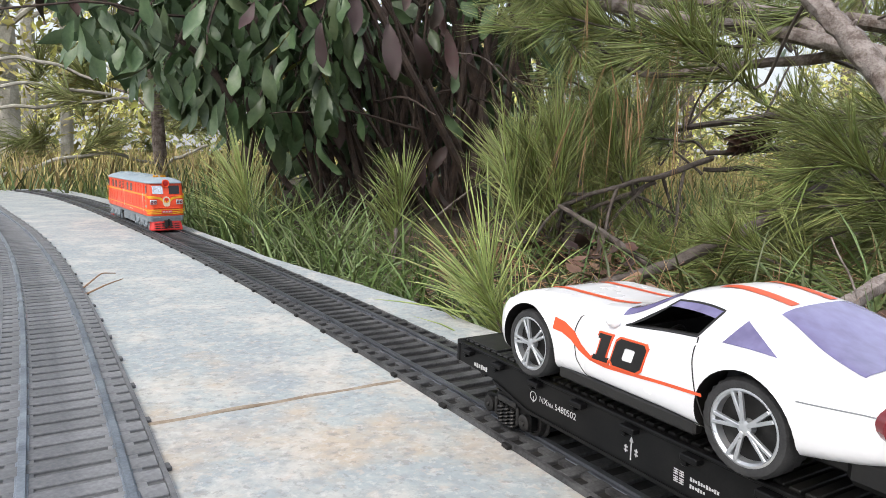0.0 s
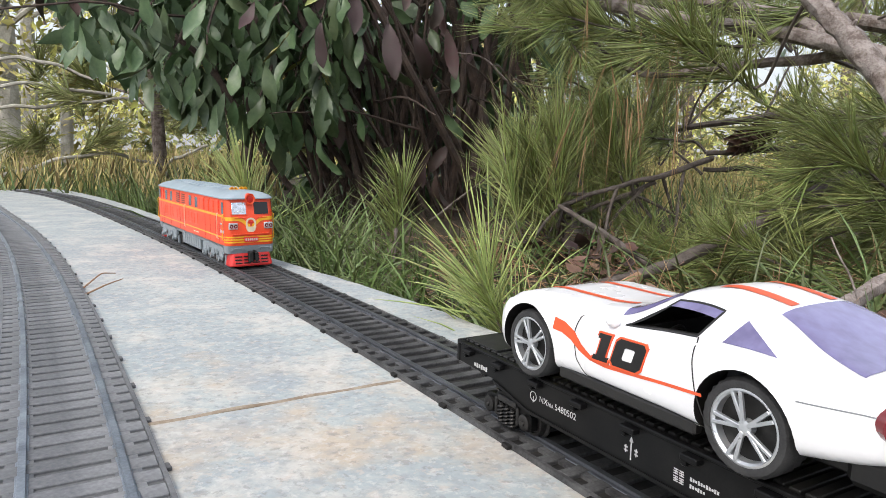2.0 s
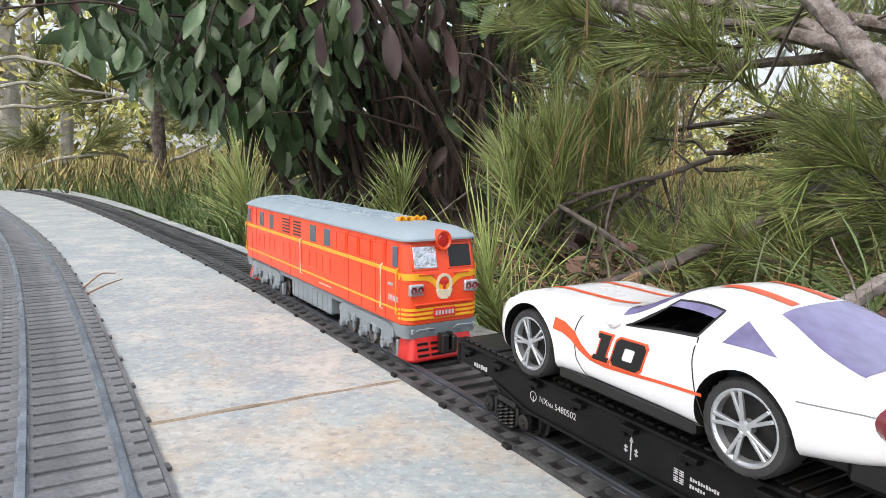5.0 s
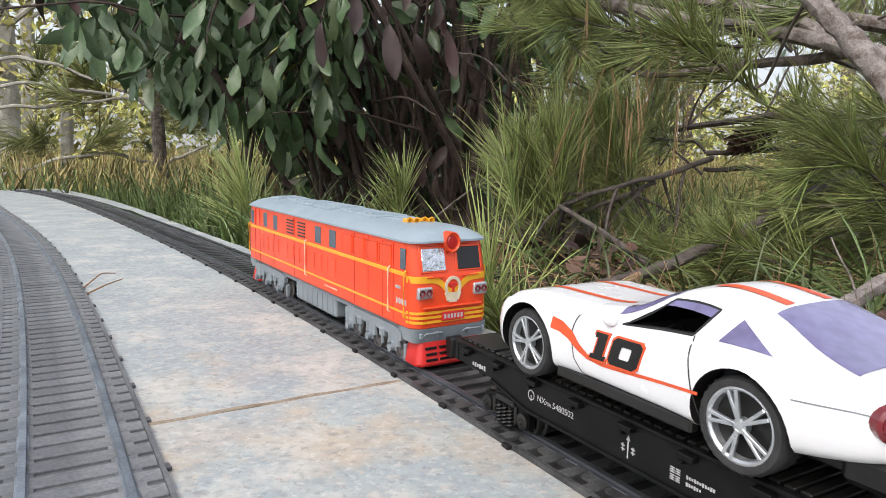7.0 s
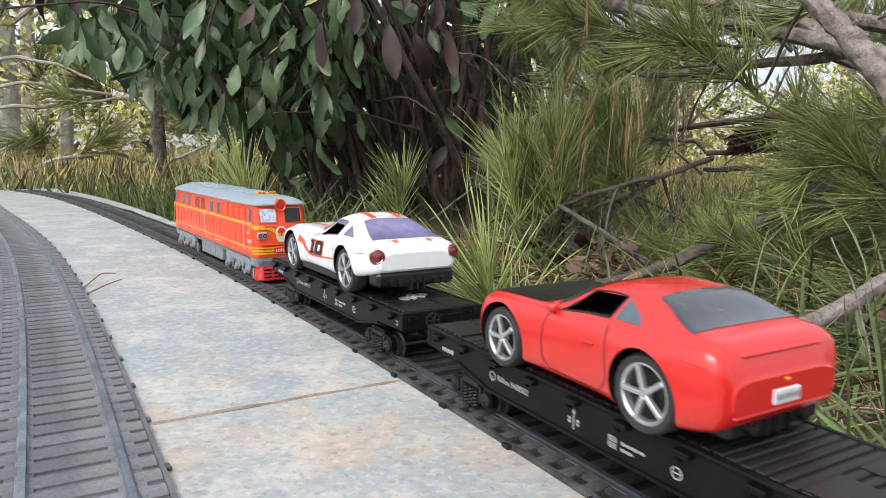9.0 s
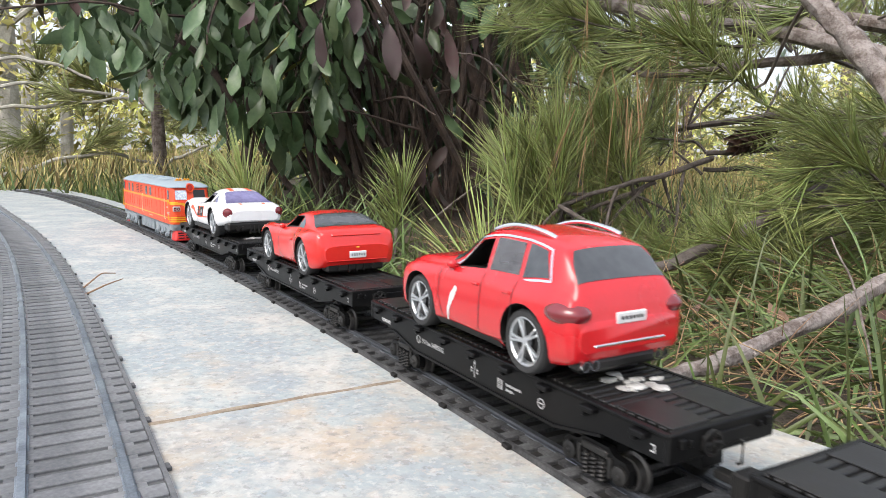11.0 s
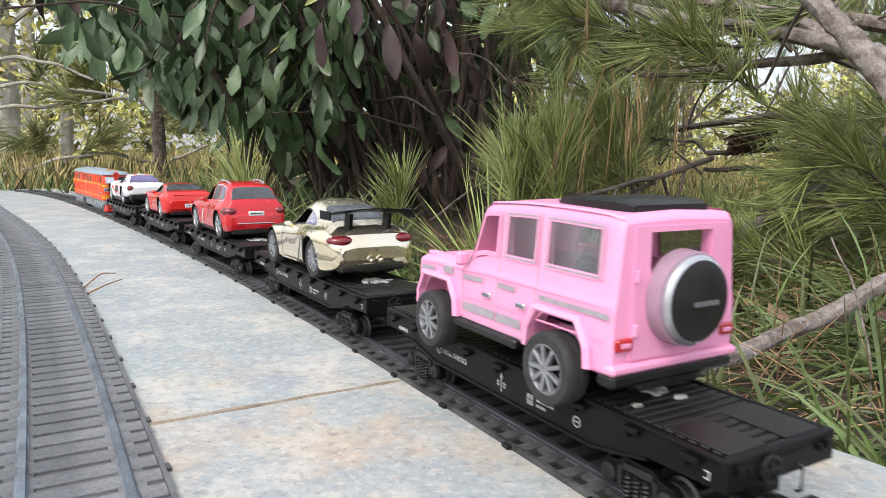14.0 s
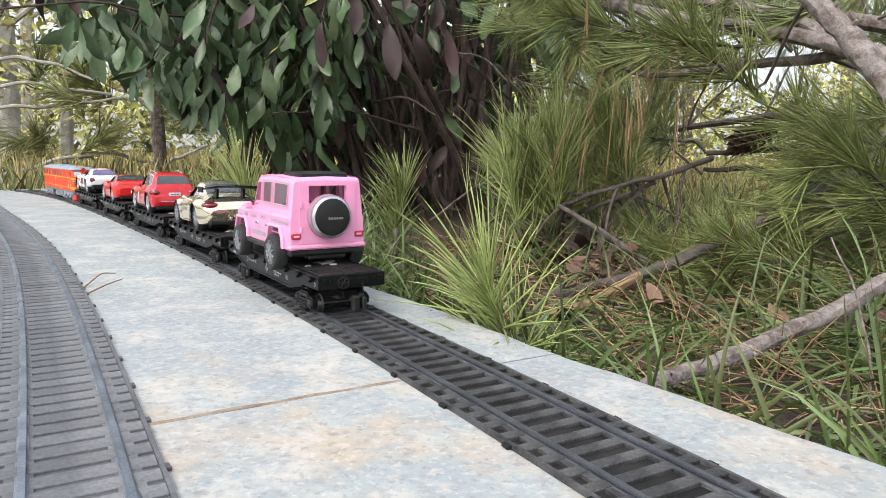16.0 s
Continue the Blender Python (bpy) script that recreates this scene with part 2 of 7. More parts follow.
def rod(bm, a, b, r, n=8, r2=None):
    a, b = Vector(a), Vector(b)
    q = (b - a).to_track_quat("Z", "Y")
    rings = []
    for p, rr in ((a, r), (b, r if r2 is None else r2)):
        rings.append([bm.verts.new(p + q @ Vector((rr * math.cos(t), rr * math.sin(t), 0))) for t in (2 * math.pi * i / n for i in range(n))])
    quad_faces(bm, rings)


def tube(bm, pts, rad, n=6, jit=0.0, rng=random):
    """A tapered tube through points; rad is one radius for each point."""
    pts = [Vector(p) for p in pts]
    rings = []
    for i, p in enumerate(pts):
        d = pts[min(i + 1, len(pts) - 1)] - pts[max(i - 1, 0)]
        q = d.to_track_quat("Z", "Y")
        r = rad[i] if hasattr(rad, "__len__") else rad
        rings.append([bm.verts.new(p + q @ Vector((math.cos(t), math.sin(t), 0)) * r * (1 + rng.uniform(-jit, jit))) for t in (2 * math.pi * k / n for k in range(n))])
    quad_faces(bm, rings)


def lathe(bm, prof, n=24, axis="Y", c=(0, 0, 0)):
    """Turns (along, radius) pairs round an axis; closed at both ends when the radius is zero."""
    c = Vector(c)
    rings = []
    for a, r in prof:
        ring = []
        for i in range(n):
            t = 2 * math.pi * i / n
            p = {"Y": (r * math.cos(t), a, r * math.sin(t)), "X": (a, r * math.cos(t), r * math.sin(t)), "Z": (r * math.cos(t), r * math.sin(t), a)}[axis]
            ring.append(bm.verts.new(c + Vector(p)))
        rings.append(ring)
    quad_faces(bm, rings, True, prof[0] != prof[-1])


def prism(bm, poly, y0, y1):
    """A side outline of (x, z) pairs, filled from y0 to y1."""
    a = [bm.verts.new((x, y0, z)) for x, z in poly]
    b = [bm.verts.new((x, y1, z)) for x, z in poly]
    quad_faces(bm, [a, b])
    bmesh.ops.recalc_face_normals(bm, faces=bm.faces[:])


def words(text, size, material, parent, at, name="lettering", thick=0.02, shear=0.0, bold=0.0):
    cu = bpy.data.curves.new(name, "FONT")
    cu.body, cu.size, cu.extrude, cu.align_x, cu.align_y, cu.shear, cu.offset = text, size, thick, "CENTER", "CENTER", shear, bold
    tmp = new(name, cu)
    me = bpy.data.meshes.new_from_object(tmp.evaluated_get(bpy.context.evaluated_depsgraph_get()))
    bpy.data.objects.remove(tmp)
    me.transform(Matrix.Scale(0.001, 4))
    me.materials.append(material)
    ob = new(name, me)
    ob.parent, ob.matrix_basis = parent, at
    return ob


def B():
    return bmesh.new()


def mmpose(x, y, z, rx=0, ry=0, rz=0):
    return pose(x / 1000, y / 1000, z / 1000, rx, ry, rz)


# ---- the line of the tracks: curvature along the run ----
class Line:
    def __init__(self, x0, y0, heading, k0, k1, k2, k3, lo, hi, step=0.005):
        self.s = np.arange(lo, hi + step, step)
        s = self.s
        k = k0 + k1 * s + k2 * s * s + k3 * s ** 3
        th = np.concatenate([[0], np.cumsum((k[1:] + k[:-1]) / 2 * step)])
        th += heading - np.interp(0, s, th)
        X = np.concatenate([[0], np.cumsum((np.cos(th[1:]) + np.cos(th[:-1])) / 2 * step)])
        Y = np.concatenate([[0], np.cumsum((np.sin(th[1:]) + np.sin(th[:-1])) / 2 * step)])
        self.x, self.y, self.th = X + x0 - np.interp(0, s, X), Y + y0 - np.interp(0, s, Y), th

    def at(self, s, d=0.0, z=0.0):
        x, y, t = (np.interp(s, self.s, a) for a in (self.x, self.y, self.th))
        return Vector((x - d * math.sin(t), y + d * math.cos(t), z))

    def turn(self, s):
        return float(np.interp(s, self.s, self.th))

    def ride(self, s, half):
        """The pose of a vehicle whose two bogies stand on the line."""
        a, b = self.at(s - half), self.at(s + half)
        d = b - a
        return Matrix.Translation((a + b) / 2) @ Matrix.Rotation(math.atan2(d.y, d.x), 4, "Z")


MAIN = Line(-0.0017, 0.26997, 2.10989, 0.17385, 0.13317, -1.15669, 1.09114, -0.55, 1.45)
SIDE = Line(-0.1512, 0.26265, 2.11775, 0.12405, 0.05967, 1.24302, -2.194, -0.55, 0.95)
GAUGE, RAILTOP = 0.02333, 0.0028


def sweep(bm, line, s0, s1, prof, step=0.01, closed=True):
    """Draws an outline of (offset, height) pairs along a line."""
    rings = []
    for s in np.arange(s0, s1 + step / 2, step):
        rings.append([bm.verts.new(line.at(s, d, z)) for d, z in prof])
    quad_faces(bm, rings, closed, closed)
    bmesh.ops.recalc_face_normals(bm, faces=bm.faces[:])


# ---- ground, slab and tracks ----
def slab_edge(s):
    return float(np.interp(s, [-0.5, -0.136, -0.05, -0.014, 0.08, 0.16, 0.31, 0.5, 0.82, 1.2, 1.45], [-0.10, -0.069, -0.061, -0.056, -0.055, -0.050, -0.037, -0.038, -0.046, -0.058, -0.08]))


def build_ground():
    bm = B()
    cuts = [(-1 + 2 * i / 90) for i in range(91)]
    size = lambda u: math.copysign(abs(u) ** 3.2, u) * 250
    grid = []
    for j in cuts:
        row = []
        for i in cuts:
            x, y = size(i), size(j)
            z = -0.045 + 0.012 * noise.noise((x * 3, y * 3, 0)) * min(1, abs(x) + abs(y))
            row.append(bm.verts.new((x, y + 0.5, z)))
        grid.append(row)
    quad_faces(bm, grid, False, False)
    me = mesh_of(bm, "ground", EARTH, False, True)
    tagged(new("ground", me), "dark earth covered with leaf mould and grass", "ground", kind="structure")

    pave = tagged(new("pavement"), "stained weathered concrete garden path with a joint", "pavement", kind="structure")
    for s0, s1 in ((-0.55, -0.0105), (-0.0095, 1.45)):
        bm, rings = B(), []
        for s in np.arange(s0, s1 + 0.002, (s1 - s0) / round((s1 - s0) / 0.008)):
            e = slab_edge(s) + 0.0012 * noise.noise((s * 60, 0, 0)) + 0.002 * noise.noise((s * 14, 3, 0))
            w = 0.0006 * noise.noise((s * 150, 8, 0))
            ring = [(e, -0.07), (e, -0.0035 + w), (e + 0.0009, -0.0012 + w), (e + 0.003, -0.0002), (e + 0.008, 0), (0.03, 0), (0.2, 0), (0.6, 0), (1.3, 0), (1.3, -0.07)]
            rings.append([bm.verts.new(MAIN.at(s, d, z)) for d, z in ring])
        quad_faces(bm, rings)
        bmesh.ops.recalc_face_normals(bm, faces=bm.faces[:])
        part("slab", bm, CONCRETE, pave, mm=False)
    bm = B()
    rings = []
    for d in np.arange(0.022, 1.3, 0.003):
        w = 0.0013 + 0.0005 * noise.noise((d * 130, 1, 0))
        j = 0.0012 * noise.noise((d * 45, 9, 0))
        z = 0.0001 + 0.0005 * noise.noise((d * 55, 5, 0))
        rings.append([bm.verts.new(MAIN.at(-0.01 + a + j, d, h)) for a, h in ((-w, -0.02), (-w, z), (0, z + 0.0004), (w, z), (w, -0.02))])
    quad_faces(bm, rings)
    bmesh.ops.recalc_face_normals(bm, faces=bm.faces[:])
    part("joint", bm, JOINT, pave, "sandy orange joint filler", mm=False)


def build_track(name, label, line, s0, s1, plastic, steel, pitch, pocket, wood, width):
    tr = tagged(new(name), label, "model railway track", kind="structure")
    bm = B()
    sweep(bm, line, s0, s1, [(-0.0205, 0.0002), (0.0205, 0.0002), (0.0205, pocket), (-0.0205, pocket)])
    part("track_bed", bm, plastic, tr, mm=False, smooth=False)
    for sd in (1, -1):
        g = sd * GAUGE / 2
        bm = B()
        sweep(bm, line, s0, s1, [(g - 0.0017, 0.0013), (g + 0.0017, 0.0013), (g + 0.0015, 0.0016), (g + 0.0005, 0.0017), (g + 0.0005, 0.0019), (g + 0.0010, 0.0022),
                                 (g + 0.0009, RAILTOP), (g - 0.0009, RAILTOP), (g - 0.0010, 0.0022), (g - 0.0005, 0.0019), (g - 0.0005, 0.0017), (g - 0.0015, 0.0016)])
        part("rail", bm, steel, tr, mm=False, smooth=30)
        bm = B()
        lo, hi = sorted((g - sd * 0.0026, g + sd * 0.0040))
        sweep(bm, line, s0, s1, [(lo, 0.0003), (hi, 0.0003), (hi, 0.00142), (lo, 0.00142)])
        part("rail_base", bm, wood, tr, mm=False, smooth=False)
        bm = B()
        e = sd * 0.0205
        sweep(bm, line, s0, s1, [(e - 0.0008, 0.0001), (e + 0.0008, 0.0001), (e + 0.0006, 0.0016), (e - 0.0007, 0.0016)])
        part("edge_strip", bm, wood, tr, mm=False, smooth=False)
    rng = random.Random(7)
    bm = B()
    box(bm, 0, 0, 0.85, width, 39.6, 1.5, 0.2)
    me = mesh_of(bm, "sleeper", wood, True, False)
    k = 0
    for s in np.arange(s0 + pitch, s1 - 0.003, pitch):
        k += 1
        if k > 240:
            break
        ob = new("sleeper", me)
        ob.parent = tr
        p = line.at(s)
        ob.matrix_basis = Matrix.Translation((p.x, p.y, rng.uniform(-0.0001, 0.0001))) @ Matrix.Rotation(line.turn(s), 4, "Z")
    # small lugs under the outer rims
    bm = B()
    box(bm, 0, 0, 0.7, 3.4, 1.8, 1.3, 0.2)
    lug = mesh_of(bm, "lug", plastic, True, False)
    for s in np.arange(s0 + pitch * 1.5, min(s1, 1.0), pitch * 4):
        for sd in (1, -1):
            ob = new("lug", lug)
            ob.parent = tr
            ob.matrix_basis = Matrix.Translation(line.at(s, sd * 0.0217)) @ Matrix.Rotation(line.turn(s) + rng.uniform(-0.1, 0.1), 4, "Z")
    # fish plates on the section joints
    for s in np.arange(s0 + 0.14, s1, 0.225):
        for sd in (1, -1):
            bm = B()
            a, b = line.at(s - 0.006, sd * GAUGE / 2, 0.0014), line.at(s + 0.006, sd * GAUGE / 2, 0.0014)
            q = (b - a).to_track_quat("X", "Z").to_matrix().to_4x4()
            box(bm, *((a + b) / 2), 0.012, 0.0036, 0.0014, 0.0002, q)
            part("rail_joiner", bm, steel, tr, mm=False, smooth=False)
    return tr


# ---- wheels and bogies ----
def wheelset(parent, x, rad, gauge, mat_wheel, zc):
    bm = B()
    for sd in (1, -1):
        f = sd * gauge / 2
        lathe(bm, [(f - sd * 1.3, 0.8), (f - sd * 1.3, rad + 0.9), (f - sd * 0.7, rad + 0.9), (f - sd * 0.4, rad), (f + sd * 1.6, rad - 0.15), (f + sd * 1.7, rad - 0.9), (f + sd * 1.0, rad - 1.2), (f + sd * 1.0, 1.4), (f + sd * 1.7, 1.2), (f + sd * 1.7, 0.3)], 24)
    rod(bm, (0, -gauge / 2, 0), (0, gauge / 2, 0), 0.9, 8)
    bmesh.ops.recalc_face_normals(bm, faces=bm.faces[:])
    return part("wheelset", bm, mat_wheel, parent, "worn steel wheels on an axle", at=mmpose(x, 0, zc))


def coil(bm, x, y, z0, z1, r, turns=5, w=0.32):
    pts = [(x + r * math.cos(t), y + r * math.sin(t), z0 + (z1 - z0) * t / (2 * math.pi * turns)) for t in np.linspace(0, 2 * math.pi * turns, turns * 9)]
    tube(bm, pts, w, 4)


def freight_bogie(parent, x):
    bog = B()
    box(bog, 0, 0, 10.5, 6, 22, 3.2, 0.4)
    rod(bog, (0, 0, 11), (0, 0, 15), 3, 12)
    ob = part("bogie", bog, BLACKM, parent, at=mmpose(x, 0, 0))
    for ax in (-9.2, 9.2):
        wheelset(ob, ax, 4.4, 23.33, STEEL, 2.5 + 4.4)
    for sd in (1, -1):
        bm = B()
        y = sd * 14.6
        prism(bm, [(-12, 5.2), (-12, 9.2), (-10.5, 10.6), (-6.5, 11), (-4.6, 12.6), (4.6, 12.6), (6.5, 11), (10.5, 10.6), (12, 9.2), (12, 5.2), (10.4, 4.4), (8.0, 4.6), (6.3, 7.6), (4.8, 8), (4.8, 4), (3.6, 2.9), (-3.6, 2.9), (-4.8, 4), (-4.8, 8), (-6.3, 7.6), (-8.0, 4.6), (-10.4, 4.4)], y - 1.1, y + 1.1)
        part("side_frame", bm, BLACK, ob, smooth=False)
        bm = B()
        for cx in (-2.9, 0, 2.9):
            coil(bm, cx, y + sd * 1.5, 3.4, 9.0, 1.0, 5, 0.36)
            rod(bm, (cx, y + sd * 1.5, 3.2), (cx, y + sd * 1.5, 9.2), 0.6, 6)
        part("spring", bm, DARKSTEEL, ob)
        for cx in (-9.2, 9.2):
            bm = B()
            lathe(bm, [(y + sd * 0.9, 2.6), (y + sd * 2.0, 2.5), (y + sd * 2.3, 1.9), (y + sd * 2.3, 0.9), (y + sd * 2.8, 0.7), (y + sd * 2.8, 0.05)], 14, "Y", (cx, 0, 7))
            bmesh.ops.recalc_face_normals(bm, faces=bm.faces[:])
            part("axle_box", bm, DARKSTEEL, ob)
        bm = B()
        box(bm, 0, y + sd * 1.2, 10.6, 9.5, 1.2, 2.0, 0.3)
        for cx in (-5.6, 5.6):
            box(bm, cx, y + sd * 1.1, 7.6, 1.3, 1.4, 5.4, 0.2)
        part("bolster_end", bm, BLACKM, ob)
    return ob


def coupler(parent, x, dx, z=10.6):
    bm = B()
    box(bm, x + dx * 3.2, 0, z + 0.6, 7.5, 3.4, 2.2, 0.4)
    box(bm, x + dx * 8.2, 1.6, z, 3.6, 3.4, 7.6, 0.5)
    box(bm, x + dx * 8.4, -2.3, z, 4.6, 2.2, 6.4, 0.5)
    box(bm, x + dx * 6.4, -0.3, z + 0.6, 2.4, 6.6, 6.4, 0.5)
    box(bm, x + dx * 8.8, -0.6, z + 4.2, 1.6, 1.6, 1.2, 0.2)
    return part("coupler", bm, DARKSTEEL, parent, "blackened knuckle coupler")


# ---- flat wagon ----
DECK = 24.1


def flat_wagon(tag):
    w = thing("flat_wagon", "black plastic model flat wagon with white lettering, " + tag, "flat wagon", "wagons of the train")
    hl, hw = 78.6, 18.2
    bm = B()
    for sd in (1, -1):
        prism(bm, [(-hl, DECK - 0.3), (-hl, 17.2), (-58, 16.6), (-40, 12.8), (40, 12.8), (58, 16.6), (hl, 17.2), (hl, DECK - 0.3)], sd * hw - sd * 1.5, sd * hw)
        part("side_sill", bm, BLACK, w, smooth=False)
        bm = B()
    box(bm, 0, 0, 16.8, 2 * hl - 16, 9, 7)
    part("centre_sill", bm, BLACKM, w, smooth=False)
    bm = B()
    box(bm, 0, 0, DECK - 2.4, 2 * hl - 1, 2 * hw - 3.2, 1.6)
    part("floor_plate", bm, BLACKM, w, smooth=False)
    for cx in (-38, -19, 0, 19, 38):
        bm = B()
        box(bm, cx, 0, 19, 2.0, 2 * hw - 3.2, 5)
        part("cross_member", bm, BLACKM, w, smooth=False)
    for sd in (1, -1):
        bm = B()
        prism(bm, [(-58, 16.6), (-58, 15.8), (-40, 12.0), (40, 12.0), (58, 15.8), (58, 16.6), (40, 12.9), (-40, 12.9)], sd * hw - sd * 2.0, sd * (hw + 0.5))
        part("sill_flange", bm, BLACK, w, smooth=False)
        bm = B()
        box(bm, 0, sd * (hw - 0.2), DECK - 0.55, 2 * hl, 1.6, 0.9, 0.2)
        part("deck_edge", bm, BLACK, w, smooth=False)
    for sd in (1, -1):
        bm = B()
        box(bm, sd * hl, 0, 20.6, 1.8, 2 * hw + 0.6, 7.2, 0.3)
        box(bm, sd * (hl + 1), 0, 20.4, 0.8, 17, 3.4, 0.2)
        for y in (-15, 15):
            box(bm, sd * (hl + 1.2), y, 21.8, 1.6, 2.0, 2.2, 0.2)
            box(bm, sd * (hl + 1.2), y * 0.82, 21.4, 1.2, 1.1, 1.6, 0.2)
        box(bm, sd * (hl - 7), 0, 13.6, 10, 8, 4, 0.4)
        part("end_sill", bm, BLACK, w, smooth=False)
        coupler(w, sd * hl, sd)
    # deck of cross boards and a raised plate near each end
    bm = B()
    box(bm, 0, 0, -0.4, 2.4, 2 * hw - 4.2, 1.7, 0.25)
    me = mesh_of(bm, "deck_board", BLACKM, True, False)
    for i in range(49):
        ob = new("deck_board", me)
        ob.parent = w
        ob.matrix_basis = mmpose(-78 + i * 3.25, 0, DECK - 0.45 + 0.05 * ((i * 7) % 3))
    for sd in (1, -1):
        for y in (-9.5, 9.5):
            bm = B()
            box(bm, sd * 69, y, DECK + 0.18, 17, 12.4, 0.5, 0.15)
            part("deck_plate", bm, BLACKM, w, smooth=False)
    # stake pockets
    bm = B()
    box(bm, 0, 1.3, 1.0, 4.6, 2.6, 1.5, 0.25)
    box(bm, 1.6, 1.0, 0, 1.4, 2.0, 2.4, 0.25)
    me = mesh_of(bm, "stake_pocket", BLACK, True, False)
    for cx in (-71, -54, -36, -18, 0, 18, 36, 54, 71):
        for sd in (1, -1):
            ob = new("stake_pocket", me)
            ob.parent = w
            ob.matrix_basis = mmpose(cx, sd * (hw - 0.4), 21.0, rz=0 if sd > 0 else 180)
    bm = B()
    lathe(bm, [(0, 3.2), (0.7, 3.2), (0.7, 2.5), (0, 2.5), (0, 3.2)], 16, "X", (-hl - 2.0, 5.2, 20.2))
    for k in range(3):
        t = math.pi * k / 3
        rod(bm, (-hl - 1.7, 5.2 - 3 * math.cos(t), 20.2 - 3 * math.sin(t)), (-hl - 1.7, 5.2 + 3 * math.cos(t), 20.2 + 3 * math.sin(t)), 0.35, 6)
    rod(bm, (-hl, 5.2, 20.2), (-hl - 2.2, 5.2, 20.2), 0.7, 8)
    part("brake_wheel", bm, DARKSTEEL, w)
    for y in (-5.4,):
        bm = B()
        tube(bm, [(-hl - 0.8, y, 19), (-hl - 2.0, y, 18.6), (-hl - 2.0, y, 13), (-hl - 0.8, y, 12.4)], 0.4, 6)
        part("brake_pipe", bm, BLACKM, w)
    freight_bogie(w, -53.5)
    freight_bogie(w, 53.5)
    for sd in (1, -1):
        rz = 180 if sd > 0 else 0
        face = lambda x, z: mmpose(sd * x, sd * (hw + 0.06), z, 90, 0, rz)
        words("NX", 2.5, INKWHITE, w, face(33.2, 17.6))
        words("70A", 1.6, INKWHITE, w, face(30.1, 17.3))
        words("5480502", 2.5, INKWHITE, w, face(23.9, 17.6))
        bm = B()
        lathe(bm, [(0, 2.0), (0.05, 2.0), (0.05, 1.6), (0, 1.6), (0, 2.0)], 16, "Y")
        box(bm, 0, 0, -1.2, 0.45, 0.06, 2.4)
        part("emblem", bm, INKWHITE, w, at=mmpose(sd * 37.8, sd * (hw + 0.03), 17.6) @ Matrix.Scale(0.75, 4))
        bm = B()
        box(bm, 0, 0, 0, 0.5, 0.06, 6.5)
        prism(bm, [(-0.9, 2.6), (0, 4.4), (0.9, 2.6)], -0.03, 0.03)
        for q in (-2.2, 2.2):
            box(bm, q, 0, -0.8, 1.6, 0.06, 0.4)
            box(bm, q, 0, 0.4, 1.6, 0.06, 0.4)
            box(bm, q, 0, -0.2, 0.4, 0.06, 2.6)
        part("centre_mark", bm, INKWHITE, w, at=mmpose(0, sd * (hw + 0.05), 16.6) @ Matrix.Scale(0.75, 4))
        bm = B()
        for r in range(2):
            for q in range(2):
                for k in range(3):
                    box(bm, q * 2.6, 0, r * -2.8 + k * 0.85, 2.1, 0.06, 0.45)
                box(bm, q * 2.6, 0, r * -2.8 + 0.8, 0.45, 0.06, 2.1)
        for k, ww in ((0, 11), (-2.6, 6)):
            for j in range(int(ww)):
                box(bm, -sd * 4.2 - sd * j * 1.15, 0, 0.6 + k, 0.8, 0.06, 1.5 - 0.3 * (j % 3))
        part("load_mark", bm, INKWHITE, w, at=mmpose(sd * -15, sd * (hw + 0.05), 16.6) @ Matrix.Scale(0.6, 4))
        bm = B()
        lathe(bm, [(0, 1.9), (0.05, 1.9), (0.05, 1.5), (0, 1.5), (0, 1.9)], 16, "Y")
        box(bm, 0, 0, 0, 2.2, 0.06, 0.4)
        part("ring_mark", bm, INKWHITE, w, at=mmpose(sd * -34, sd * (hw + 0.03), 16.6) @ Matrix.Scale(0.8, 4))
        bm = B()
        for j in range(6):
            box(bm, j * 1.3, 0, 0, 0.9, 0.06, 1.5 - 0.4 * (j % 2))
        part("end_mark", bm, INKWHITE, w, at=mmpose(sd * 62, sd * (hw + 0.05), 18.4))
        bm = B()
        box(bm, 0, 0, 0, 0.4, 0.06, 2)
        box(bm, 0.6, 0, 0.8, 1.2, 0.06, 0.4)
        box(bm, 0.6, 0, -0.8, 1.2, 0.06, 0.4)
        part("end_mark", bm, INKWHITE, w, at=mmpose(sd * -75, sd * (hw + 0.05), 19.4))
    return w


